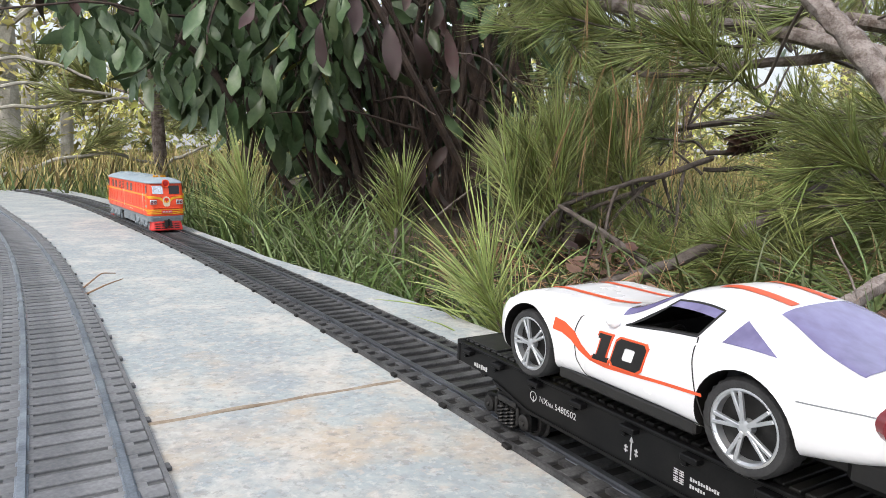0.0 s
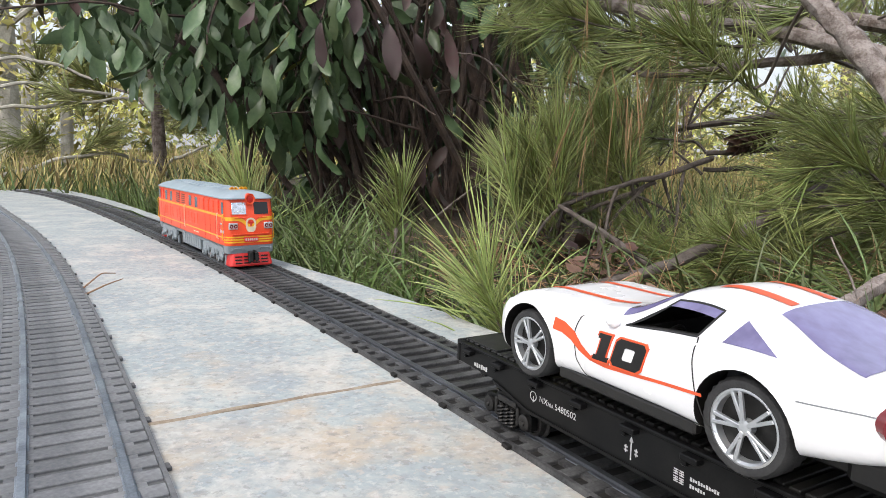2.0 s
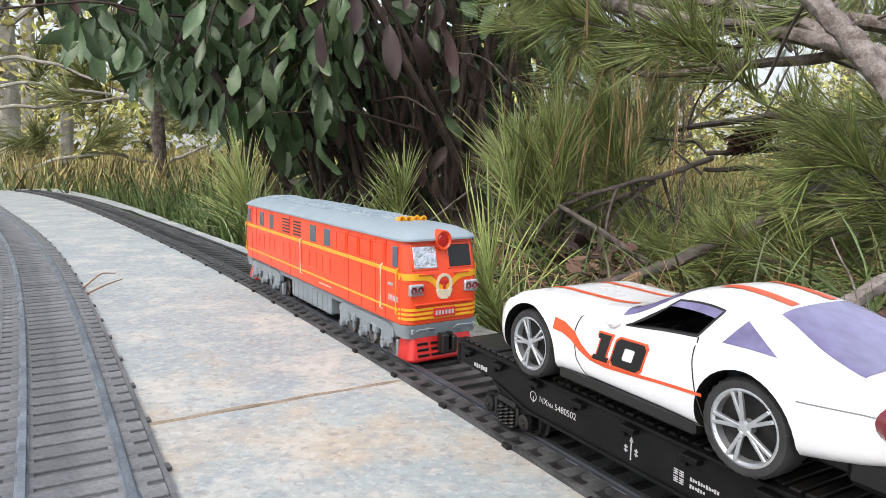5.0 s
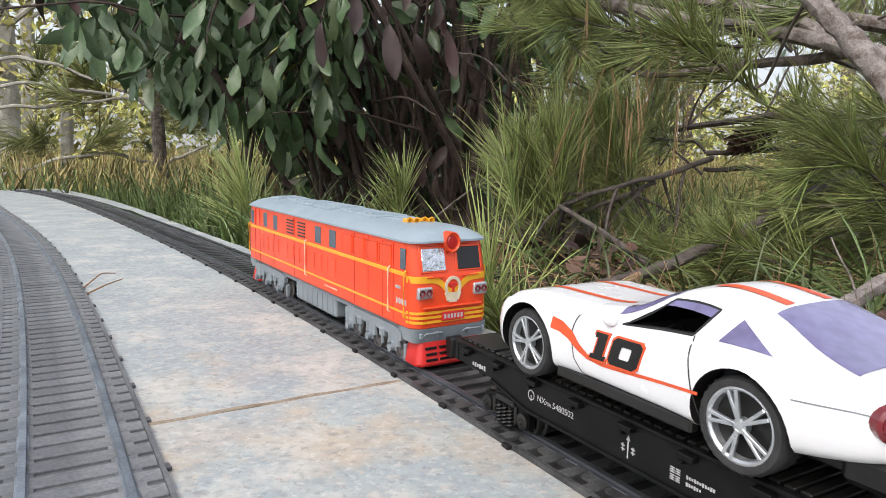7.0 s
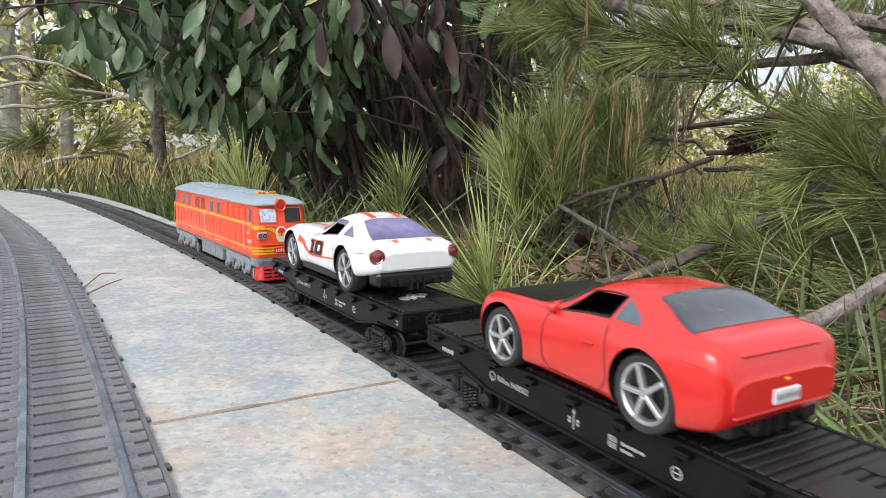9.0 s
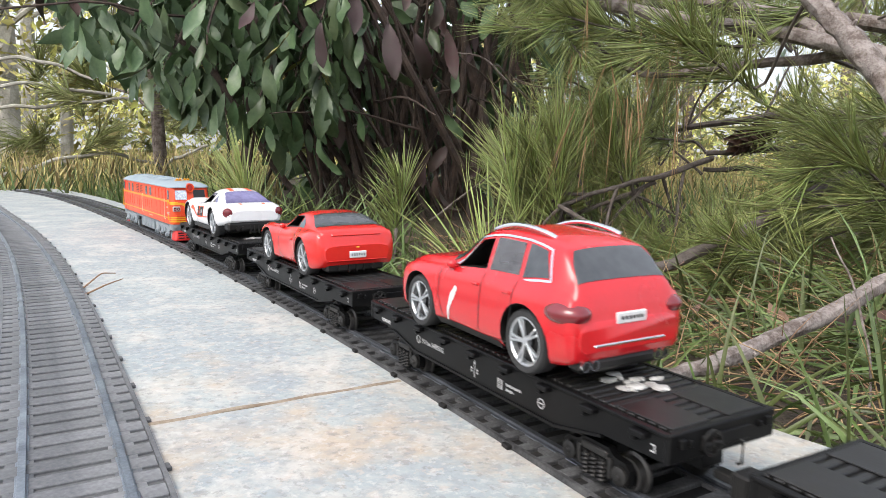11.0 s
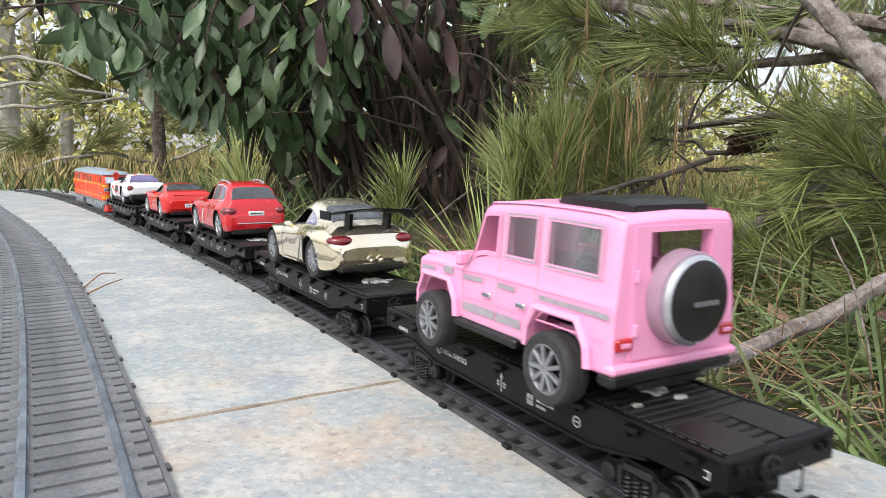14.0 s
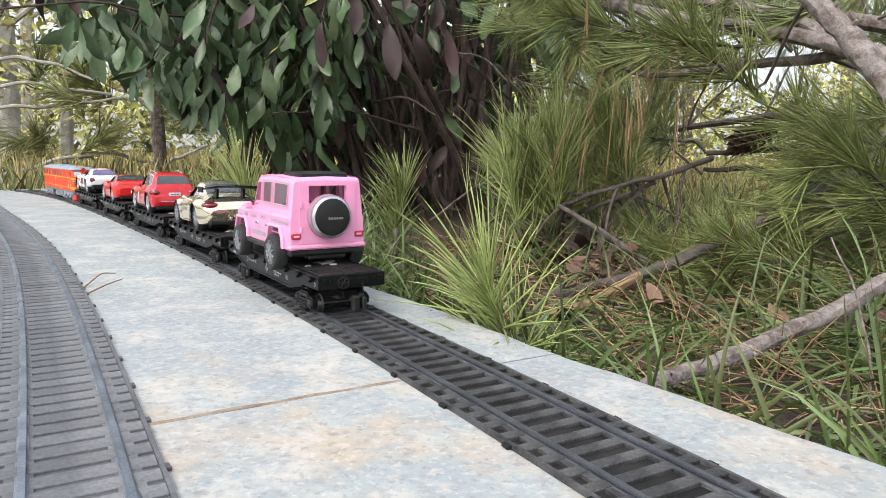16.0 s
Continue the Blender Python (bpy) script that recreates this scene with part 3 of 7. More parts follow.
# ---- die-cast cars ----
class Shell:
    """A car body as a surface: stations of (x, sill, belt, roof, half width, roof half width) in mm above the deck."""
    def __init__(self, rows, boxy=False, lift=DECK, flares=()):
        self.rows = sorted(rows)
        self.lift, self.boxy, self.flares = lift, boxy, flares

    def station(self, x):
        xs = [r[0] for r in self.rows]
        i = min(max(int(np.searchsorted(xs, x)) - 1, 0), len(xs) - 2)
        out = []
        for k in range(1, 6):
            v = [r[k] for r in self.rows]
            h = xs[i + 1] - xs[i]
            t = min(max((x - xs[i]) / h, 0), 1)
            m0 = self.slope(xs, v, i)
            m1 = self.slope(xs, v, i + 1)
            a, b = v[i], v[i + 1]
            out.append((2 * t**3 - 3 * t**2 + 1) * a + (t**3 - 2 * t**2 + t) * h * m0 + (3 * t**2 - 2 * t**3) * b + (t**3 - t**2) * h * m1)
        return out

    @staticmethod
    def slope(xs, v, i):
        if i in (0, len(xs) - 1):
            return 0.0
        a, b = (v[i] - v[i - 1]) / (xs[i] - xs[i - 1]), (v[i + 1] - v[i]) / (xs[i + 1] - xs[i])
        return 0.0 if a * b <= 0 else 2 * a * b / (a + b)

    def at(self, x, v, sd=1, out=0.0):
        if out:
            p, e = self.at(x, v, sd), 0.02
            du, dv = self.at(x + 0.4, v, sd) - self.at(x - 0.4, v, sd), self.at(x, min(v + e, 1), sd) - self.at(x, max(v - e, 0), sd)
            nrm = du.cross(dv).normalized() * (1 if sd < 0 else -1)
            if nrm.y * sd < -0.05 or (abs(nrm.y) < 0.05 and nrm.z < 0):
                nrm = -nrm
            return p + nrm * out
        zb, zl, zr, hw, rw = self.station(x)
        d = zl - zb
        if self.boxy:
            c = [(0, 0.97 * hw, zb), (0.08, hw, zb + 0.05 * d), (0.3, hw, zb + 0.5 * d), (0.5, 0.99 * hw, zb + 0.93 * d), (0.56, 0.965 * hw, zl), (0.85, rw, zl + 0.90 * (zr - zl)), (0.9, rw - 1.0, zl + 0.97 * (zr - zl)), (1, 0, zr)]
        else:
            wide = hw + sum(q * math.exp(-((x - x0) / w) ** 2) for x0, q, w in self.flares)
            c = [(0, 0.90 * wide, zb), (0.1, 0.965 * wide, zb + 0.12 * d), (0.28, wide, zb + 0.45 * d), (0.45, 0.985 * wide, zb + 0.82 * d), (0.53, 0.93 * hw, zl - 0.01 * d), (0.56, 0.885 * hw, zl + 0.04 * (zr - zl)),
                 (0.84, rw, zl + 0.84 * (zr - zl)), (0.89, 0.85 * rw, zl + 0.925 * (zr - zl)), (0.94, 0.55 * rw, zl + 0.98 * (zr - zl)), (1, 0, zr)]
        i = 0
        while i < len(c) - 2 and v > c[i + 1][0]:
            i += 1
        t = (v - c[i][0]) / (c[i + 1][0] - c[i][0])
        q = [c[max(i - 1, 0)], c[i], c[i + 1], c[min(i + 2, len(c) - 1)]]
        if i + 2 > len(c) - 1:
            q[3] = (2 * c[-1][0] - c[-2][0], -c[-2][1], c[-2][2])
        r = []
        for k in (1, 2):
            h = q[2][0] - q[1][0]
            m0 = (q[2][k] - q[0][k]) / max(q[2][0] - q[0][0], 1e-6)
            m1 = (q[3][k] - q[1][k]) / max(q[3][0] - q[1][0], 1e-6)
            if self.boxy:
                m0 = m1 = (q[2][k] - q[1][k]) / h
            r.append((2 * t**3 - 3 * t**2 + 1) * q[1][k] + (t**3 - 2 * t**2 + t) * h * m0 + (3 * t**2 - 2 * t**3) * q[2][k] + (t**3 - t**2) * h * m1)
        return Vector((x, sd * r[0], r[1] + self.lift))

    def body(self, nx=64, nv=26):
        bm = B()
        x0, x1 = self.rows[0][0], self.rows[-1][0]
        xs = sorted({x0 + (x1 - x0) * (0.5 - 0.5 * math.cos(math.pi * i / nx)) for i in range(nx + 1)} | {r[0] for r in self.rows})
        rings = []
        for x in xs:
            left = [bm.verts.new(self.at(x, j / nv)) for j in range(nv)]
            top = [bm.verts.new(self.at(x, 1))]
            right = [bm.verts.new(self.at(x, j / nv, -1)) for j in range(nv - 1, -1, -1)]
            rings.append(left + top + right)
        quad_faces(bm, rings)
        bmesh.ops.recalc_face_normals(bm, faces=bm.faces[:])
        return bm

    def patch(self, corners, sd=1, out=0.15, n=10, both=False):
        """A panel on the surface between four (x, v) corners, a little proud of it."""
        (a, b, c, d) = corners
        made = []
        for s in ((1, -1) if both else (sd,)):
            bm, grid = B(), []
            for i in range(n + 1):
                t = i / n
                row = []
                for j in range(n + 1):
                    u = j / n
                    x = (a[0] * (1 - u) + b[0] * u) * (1 - t) + (d[0] * (1 - u) + c[0] * u) * t
                    v = (a[1] * (1 - u) + b[1] * u) * (1 - t) + (d[1] * (1 - u) + c[1] * u) * t
                    row.append(bm.verts.new(self.at(x, v, s, out)))
                grid.append(row)
            quad_faces(bm, grid, False, False)
            made.append(bm)
        return made if both else made[0]

    def across(self, xa, va, xb, vb, out=0.15, n=14):
        """A pane over the middle: a windscreen or rear window, from (xa, va) edges to (xb, vb) edges."""
        bm, grid = B(), []
        for i in range(n + 1):
            t = i / n
            x, v0 = xa + (xb - xa) * t, va + (vb - va) * t
            row = []
            for j in range(2 * n + 1):
                u = j / n - 1
                v = 1 - (1 - v0) * abs(u)
                row.append(bm.verts.new(self.at(x, v, 1 if u >= 0 else -1, out)))
            grid.append(row)
        quad_faces(bm, grid, False, False)
        return bm

    def line(self, pts, w=0.35, out=0.1, sides=(1, -1), n=14):
        """A seam or stripe of width w that follows the surface through (x, v) points."""
        made = []
        for s in sides:
            bm, path = B(), []
            for (xa, va), (xb, vb) in zip(pts, pts[1:]):
                for i in range(n):
                    path.append((xa + (xb - xa) * i / n, va + (vb - va) * i / n))
            path.append(pts[-1])
            P = [self.at(x, v, s, out) for x, v in path]
            rings = []
            for i, p in enumerate(P):
                d = (P[min(i + 1, len(P) - 1)] - P[max(i - 1, 0)]).normalized()
                nrm = (self.at(*path[i], s, 1.0) - self.at(*path[i], s)).normalized()
                side = d.cross(nrm).normalized() * (float(np.interp(i / max(len(P) - 1, 1), np.linspace(0, 1, len(w)), w)) if hasattr(w, "__len__") else w) / 2
                rings.append([bm.verts.new(p + side), bm.verts.new(p - side)])
            quad_faces(bm, rings, False, False)
            made.append(bm)
        return made


def cut_arches(bm, wheels, hw, r, hollows=()):
    """Wheel arches, and the hollows of cabin and windows, taken out of a body."""
    bm.transform(Matrix.Scale(0.001, 4))
    me = bpy.data.meshes.new("body")
    bm.to_mesh(me)
    bm.free()
    me.materials.append(WHITEP)
    ob = new("body", me)
    cb = B()
    for x, z in wheels:
        for sd in (1, -1):
            lathe(cb, [(sd * (hw - 9.5), 0.01), (sd * (hw - 9.5), r), (sd * (hw + 6), r), (sd * (hw + 6), 0.01)], 36, "Y", (x, 0, z))
    bmesh.ops.recalc_face_normals(cb, faces=cb.faces[:])
    tools = []
    for cutter in (cb, *hollows):
        cut = new("cutter", mesh_of(cutter, "cutter", BLACKM, True, False))
        mod = ob.modifiers.new("cut", "BOOLEAN")
        mod.operation, mod.object, mod.solver, mod.material_mode = "DIFFERENCE", cut, "EXACT", "TRANSFER"
        tools.append(cut)
    bpy.context.view_layer.update()
    out = bpy.data.meshes.new_from_object(ob.evaluated_get(bpy.context.evaluated_depsgraph_get()))
    for o in (ob, *tools):
        bpy.data.objects.remove(o)
    done = B()
    done.from_mesh(out)
    return done


def cabin_hollow(sh, xa, xb, floor):
    """The inside of a cabin, a little smaller than the shell round it."""
    bm, rings = B(), []
    for x in np.linspace(xa, xb, 12):
        zb, zl, zr, hw, rw = sh.station(x)
        k, q = (0.93, 0.88) if sh.boxy else (0.84, 0.80)
        half = [(k * hw - 2, floor), (k * hw - 2, zl - 0.5), (rw - 1.5, zl + q * (zr - zl) - 0.6), (0.5 * rw, zl + 0.96 * (zr - zl) - 1.4)]
        rings.append([bm.verts.new((x, y, z + sh.lift)) for y, z in half + [(-y, z) for y, z in reversed(half)]])
    quad_faces(bm, rings)
    bmesh.ops.recalc_face_normals(bm, faces=bm.faces[:])
    return bm


def window_hole(sh, corners):
    bm = B()
    prism(bm, [(p.x, p.z) for p in (sh.at(x, v) for x, v in corners)], -34, 34)
    return bm


def interior(parent, sh, seats, floor, dash, height, material):
    """Moulded seats, a dashboard and a steering wheel."""
    z = sh.lift + floor
    for x in seats:
        for y in (-8, 8):
            bm = B()
            box(bm, x + 3.5, y, z + 2.0, 9, 9, 4, 1.2)
            box(bm, x - 2.0, y, z + height / 2, 3, 9, height, 1.2, Matrix.Rotation(radians(-14), 4, "Y"))
            box(bm, x - 3.4, y, z + height, 2.2, 5, 3.4, 0.9)
            part("seat", bm, material, parent)
    bm = B()
    box(bm, dash, 0, z + 3.6, 6, 31, 7.2, 1.4)
    part("dashboard", bm, material, parent)
    bm = B()
    lathe(bm, [(0.5 * math.sin(t), 3.4 + 0.5 * math.cos(t)) for t in np.linspace(0, 2 * math.pi, 8)[:-1]] + [(0.0, 3.9)], 20, "X")
    box(bm, 0, 0, 0, 0.8, 6.6, 1.2, 0.2)
    rod(bm, (0, 0, 0), (5, 0, -0.6), 0.6, 6)
    part("steering_wheel", bm, material, parent, at=mmpose(dash - 5.5, 8, z + 6.6, 0, -22, 0))


def car_wheel(parent, x, y, sd, r, width, rim_mat, spokes, split=True, rr=0.72, drop=0.0):
    """Tyre with tread blocks, and a spoked rim under it."""
    bm, w, rings = B(), width, []
    for k in range(60):
        t, lug = 2 * math.pi * k / 60, 0.035 * r * (k % 2)
        prof = [(-w / 2, r * rr), (-w / 2, r * 0.93), (-w * 0.38, r - lug), (-w * 0.06, r - lug), (0, r - 0.03 * r), (w * 0.06, r - lug), (w * 0.38, r - lug), (w / 2, r * 0.93 - lug * 0.3), (w / 2 + 0.15, r * 0.86), (w / 2, r * rr), (w / 2 - 1.2, r * rr - 0.1)]
        rings.append([bm.verts.new((pr * math.cos(t), pa, pr * math.sin(t))) for pa, pr in prof])
    quad_faces(bm, rings + rings[:1], True, False)
    bmesh.ops.recalc_face_normals(bm, faces=bm.faces[:])
    ty = part("wheel", bm, RUBBER, parent, "black rubber tyre on a spoked rim", at=mmpose(x, y, DECK + r - drop, rz=0 if sd > 0 else 180))
    bm = B()
    R = r * rr
    o = w / 2 - 0.3
    lathe(bm, [(o - 2.2, R - 0.1), (o + 0.1, R), (o + 0.2, R * 0.94), (o - 0.3, R * 0.88), (o - 2.2, R * 0.86)], 32)
    lathe(bm, [(o - 1.6, R * 0.22), (o - 0.1, R * 0.2), (o + 0.15, R * 0.1), (o + 0.15, 0.02)], 14)
    for k in range(spokes):
        t = 2 * math.pi * k / spokes
        for dt in ((-0.13, 0.13) if split else (0,)):
            a = Vector((R * 0.12 * math.cos(t), o - 0.3, R * 0.12 * math.sin(t)))
            b = Vector((R * 0.92 * math.cos(t + dt), o - 0.1, R * 0.92 * math.sin(t + dt)))
            d = (b - a)
            m = d.to_track_quat("X", "Y").to_matrix().to_4x4()
            box(bm, *((a + b) / 2), d.length, R * 0.10 if split else R * 0.16, R * 0.13 if split else R * 0.2, 0.12, m)
    bmesh.ops.recalc_face_normals(bm, faces=bm.faces[:])
    part("rim", bm, rim_mat, ty)
    bm = B()
    lathe(bm, [(o - 2.4, R * 0.9), (o - 2.0, R * 0.9), (o - 2.0, 0.02)], 20)
    part("brake_disc", bm, DARKSTEEL, ty)
    return ty


def mirror(parent, shell, x, v, material, sx=3.2, sy=3.0, sz=2.4):
    for sd in (1, -1):
        p = shell.at(x, v, sd)
        bm = B()
        g = bmesh.ops.create_icosphere(bm, subdivisions=2, radius=1)
        bmesh.ops.scale(bm, vec=(sx / 2, sy / 2, sz / 2), verts=g["verts"])
        bmesh.ops.translate(bm, vec=p + Vector((0, sd * sy * 0.42, sz * 0.25)), verts=g["verts"])
        box(bm, *(p + Vector((0, sd * 0.2, 0))), 1.2, 1.6, 0.8, 0.1)
        part("mirror", bm, material, parent)


def underside(parent, shell, wheels, hw, bottom=5.0, top=13.0, material=None):
    bm = B()
    x0, x1 = shell.rows[0][0], shell.rows[-1][0]
    box(bm, (x0 + x1) / 2, 0, DECK + (bottom + top) / 2, (x1 - x0) * 0.9, 2 * hw - 19.5, top - bottom, 0.5)
    for x in wheels:
        box(bm, x, 0, DECK + 7, 3, 2 * hw - 6, 2)
    part("underbody", bm, material or BLACKM, parent, smooth=False)
    bm = B()
    box(bm, 0, 0, DECK + bottom / 2, 30, 14, bottom + 0.6, 0.3)
    part("mount", bm, BLACKM, parent, smooth=False)


def block_ten(parent, shell, x, v, sd):
    """A slanted, squared number ten: black on an orange red border."""
    p = shell.at(x, v, sd)
    du = (shell.at(x + 1, v, sd) - shell.at(x - 1, v, sd)).normalized() * (-sd)
    nrm = (shell.at(x, v, sd, 1.0) - shell.at(x, v, sd)).normalized()
    up = nrm.cross(du).normalized()
    one = [(-8.6, 4.2), (-8.6, 2.6), (-7.4, 2.6), (-7.4, -2.7), (-8.6, -2.7), (-8.6, -4.2), (-2.9, -4.2), (-2.9, -2.7), (-4.1, -2.7), (-4.1, 4.2)]
    outer = [(-0.6, 4.2), (-1.8, 3.0), (-1.8, -3.0), (-0.6, -4.2), (7.4, -4.2), (8.6, -3.0), (8.6, 3.0), (7.4, 4.2)]
    inner = [(1.9, 1.9), (1.5, 1.5), (1.5, -1.5), (1.9, -1.9), (4.9, -1.9), (5.3, -1.5), (5.3, 1.5), (4.9, 1.9)]

    def grown(poly, k):
        cx, cy = sum(q[0] for q in poly) / len(poly), sum(q[1] for q in poly) / len(poly)
        return [(a + math.copysign(k, a - cx), b + math.copysign(k, b - cy)) for a, b in poly]

    for name, material, k, lift in (("number_border", STRIPE, 0.55, 0.12), ("number", BLACKM, 0.0, 0.22)):
        bm = B()

        def ring(poly, h):
            return [bm.verts.new(p + du * (a + 0.30 * b) * 0.88 + up * b * 0.80 + nrm * h) for a, b in poly]
        quad_faces(bm, [ring(grown(one, k), lift - 0.6), ring(grown(one, k), lift)])
        o, i = grown(outer, k), grown(inner, -k)
        quad_faces(bm, [ring(q, h) for q, h in ((o, lift - 0.6), (o, lift), (i, lift), (i, lift - 0.6))], True, False)
        bmesh.ops.recalc_face_normals(bm, faces=bm.faces[:])
        part(name, bm, material, parent, smooth=False)


def white_car():
    c = thing("toy_car", "white die-cast sports car with orange stripes and number ten", "toy car", "toy cars on the wagons")
    sh = Shell([(53, 9, 14, 15, 16, 12), (51.5, 6.5, 17.4, 19, 20, 14), (47, 5.5, 20.4, 22, 21.8, 16), (36, 5.5, 22, 24, 22.4, 16.5), (19, 6, 21.2, 24, 21.4, 16), (7, 6, 21.2, 25.2, 21.2, 14.5),
                (-8, 6, 21.8, 31.8, 21.2, 12.6), (-18, 6, 22.2, 33.7, 21.6, 12.4), (-30, 6.5, 23, 32.2, 22.4, 12.6), (-43, 9, 23.2, 27, 22.6, 14.8), (-51, 10.5, 23, 24.8, 21.4, 16), (-55, 11.5, 22.4, 24, 20.2, 15.5), (-57.2, 12.2, 20.8, 22.2, 18.8, 14.5), (-58.4, 13.2, 18.6, 20, 16.8, 12.5)],
               flares=((36.5, 0.7, 9), (-31, 0.9, 10)))
    wh = [(36.5, DECK + 9.5), (-31, DECK + 9.8)]
    side, rear = [(3.5, .585), (-16.5, .60), (-20, .77), (-7.5, .815)], [(-23, .60), (-35.5, .605), (-34, .63), (-26, .755)]
    part("body", cut_arches(sh.body(), wh, 22, 11.3, [cabin_hollow(sh, 0, -28, 12), window_hole(sh, side)]), WHITEP, c, mm=False, smooth=62).data.materials.append(BLACKM)
    interior(c, sh, (-12,), 12, 4, 12, BLACKM)
    for (x, z), r in zip(wh, (9.5, 9.8)):
        for sd in (1, -1):
            car_wheel(c, x, sd * 17.6, sd, r, 7.4, SILVER, 5, True, 0.78)
    underside(c, sh, (36.5, -31), 22)
    part("window_trim", sh.patch([(-5, .775), (-19, .715), (-20, .775), (-7.5, .82)], both=True, out=0.1), PURPLEGLASS, c)
    part("window_rim", sh.line(side + side[:1], 0.55, 0.12), BLACKM, c)
    part("quarter_window", sh.patch(rear, both=True), PURPLEGLASS, c, "purple tinted quarter window")
    part("windscreen", sh.across(6.5, .72, -7, .86), PURPLEGLASS, c)
    part("rear_window", sh.across(-31, .86, -50, .80), PURPLEGLASS, c, "purple tinted rear window")
    part("stripe", sh.line([(25.5, .43), (22, .42), (18.5, .38), (15.5, .31), (12, .255), (7, .235), (-4, .25), (-22, .285)], [3.2, 3.0, 2.6, 1.9, 1.3, 1.0, 0.8, 0.7], 0.15, (1, -1)), STRIPE, c, "orange red side stripe")
    for y in (0.945,):
        part("roof_stripe", sh.line([(-13, y), (-30, y)], 2.8, 0.15), STRIPE, c)
        part("hood_stripe", sh.line([(44, y), (10, y)], 2.2, 0.12), STRIPE, c)
        part("tail_stripe", sh.line([(-51.5, y), (-55, y)], 2.0, 0.15), STRIPE, c)
    part("door_seam", sh.line([(17, .55), (18, .4), (17, .2), (14, .06)], 0.35), BLACKM, c)
    part("door_seam", sh.line([(-17, .6), (-18, .5), (-20, .3), (-23, .1), (-25, .02)], 0.35), BLACKM, c)
    part("door_seam", sh.line([(14, .05), (-24, .03)], 0.5), BLACKM, c)
    for sd in (1, -1):
        block_ten(c, sh, 2.5, .37, sd)
        bm = B()
        lathe(bm, [(5.0, 3.3), (-0.9, 3.3), (-1.4, 2.7), (-1.2, 2.3), (-1.6, 1.4), (-1.7, 0.02)], 20, "X")
        part("tail_lamp", bm, LAMPDARK, c, "round dark red tail lamp", at=mmpose(-56.3, sd * 17.9, DECK + 18.8, rz=-24 * sd))
    bm = B()
    box(bm, -53.5, 0, DECK + 9.0, 9.5, 37, 6.4, 1.4)
    for y in (-12, -8.5, 8.5, 12):
        rod(bm, (-57, y, DECK + 8), (-60, y, DECK + 8), 1.4, 10)
    for y in (-3, 0, 3):
        box(bm, -57, y, DECK + 7.0, 4, 0.7, 5.5)
    part("diffuser", bm, BLACKM, c, "black rear diffuser")
    for sd in (1, -1):
        bm = B()
        box(bm, 3, sd * 18.6, DECK + 5.0, 44, 3.0, 3.4, 0.6)
        part("sill", bm, BLACKM, c, "black side sill")
    part("rear_seam", sh.line([(-42, .40), (-50, .41), (-55, .42)], 0.25), RIMGREY, c)
    mirror(c, sh, 6, .58, WHITEP, 3.6, 3.6, 2.8)
    return c


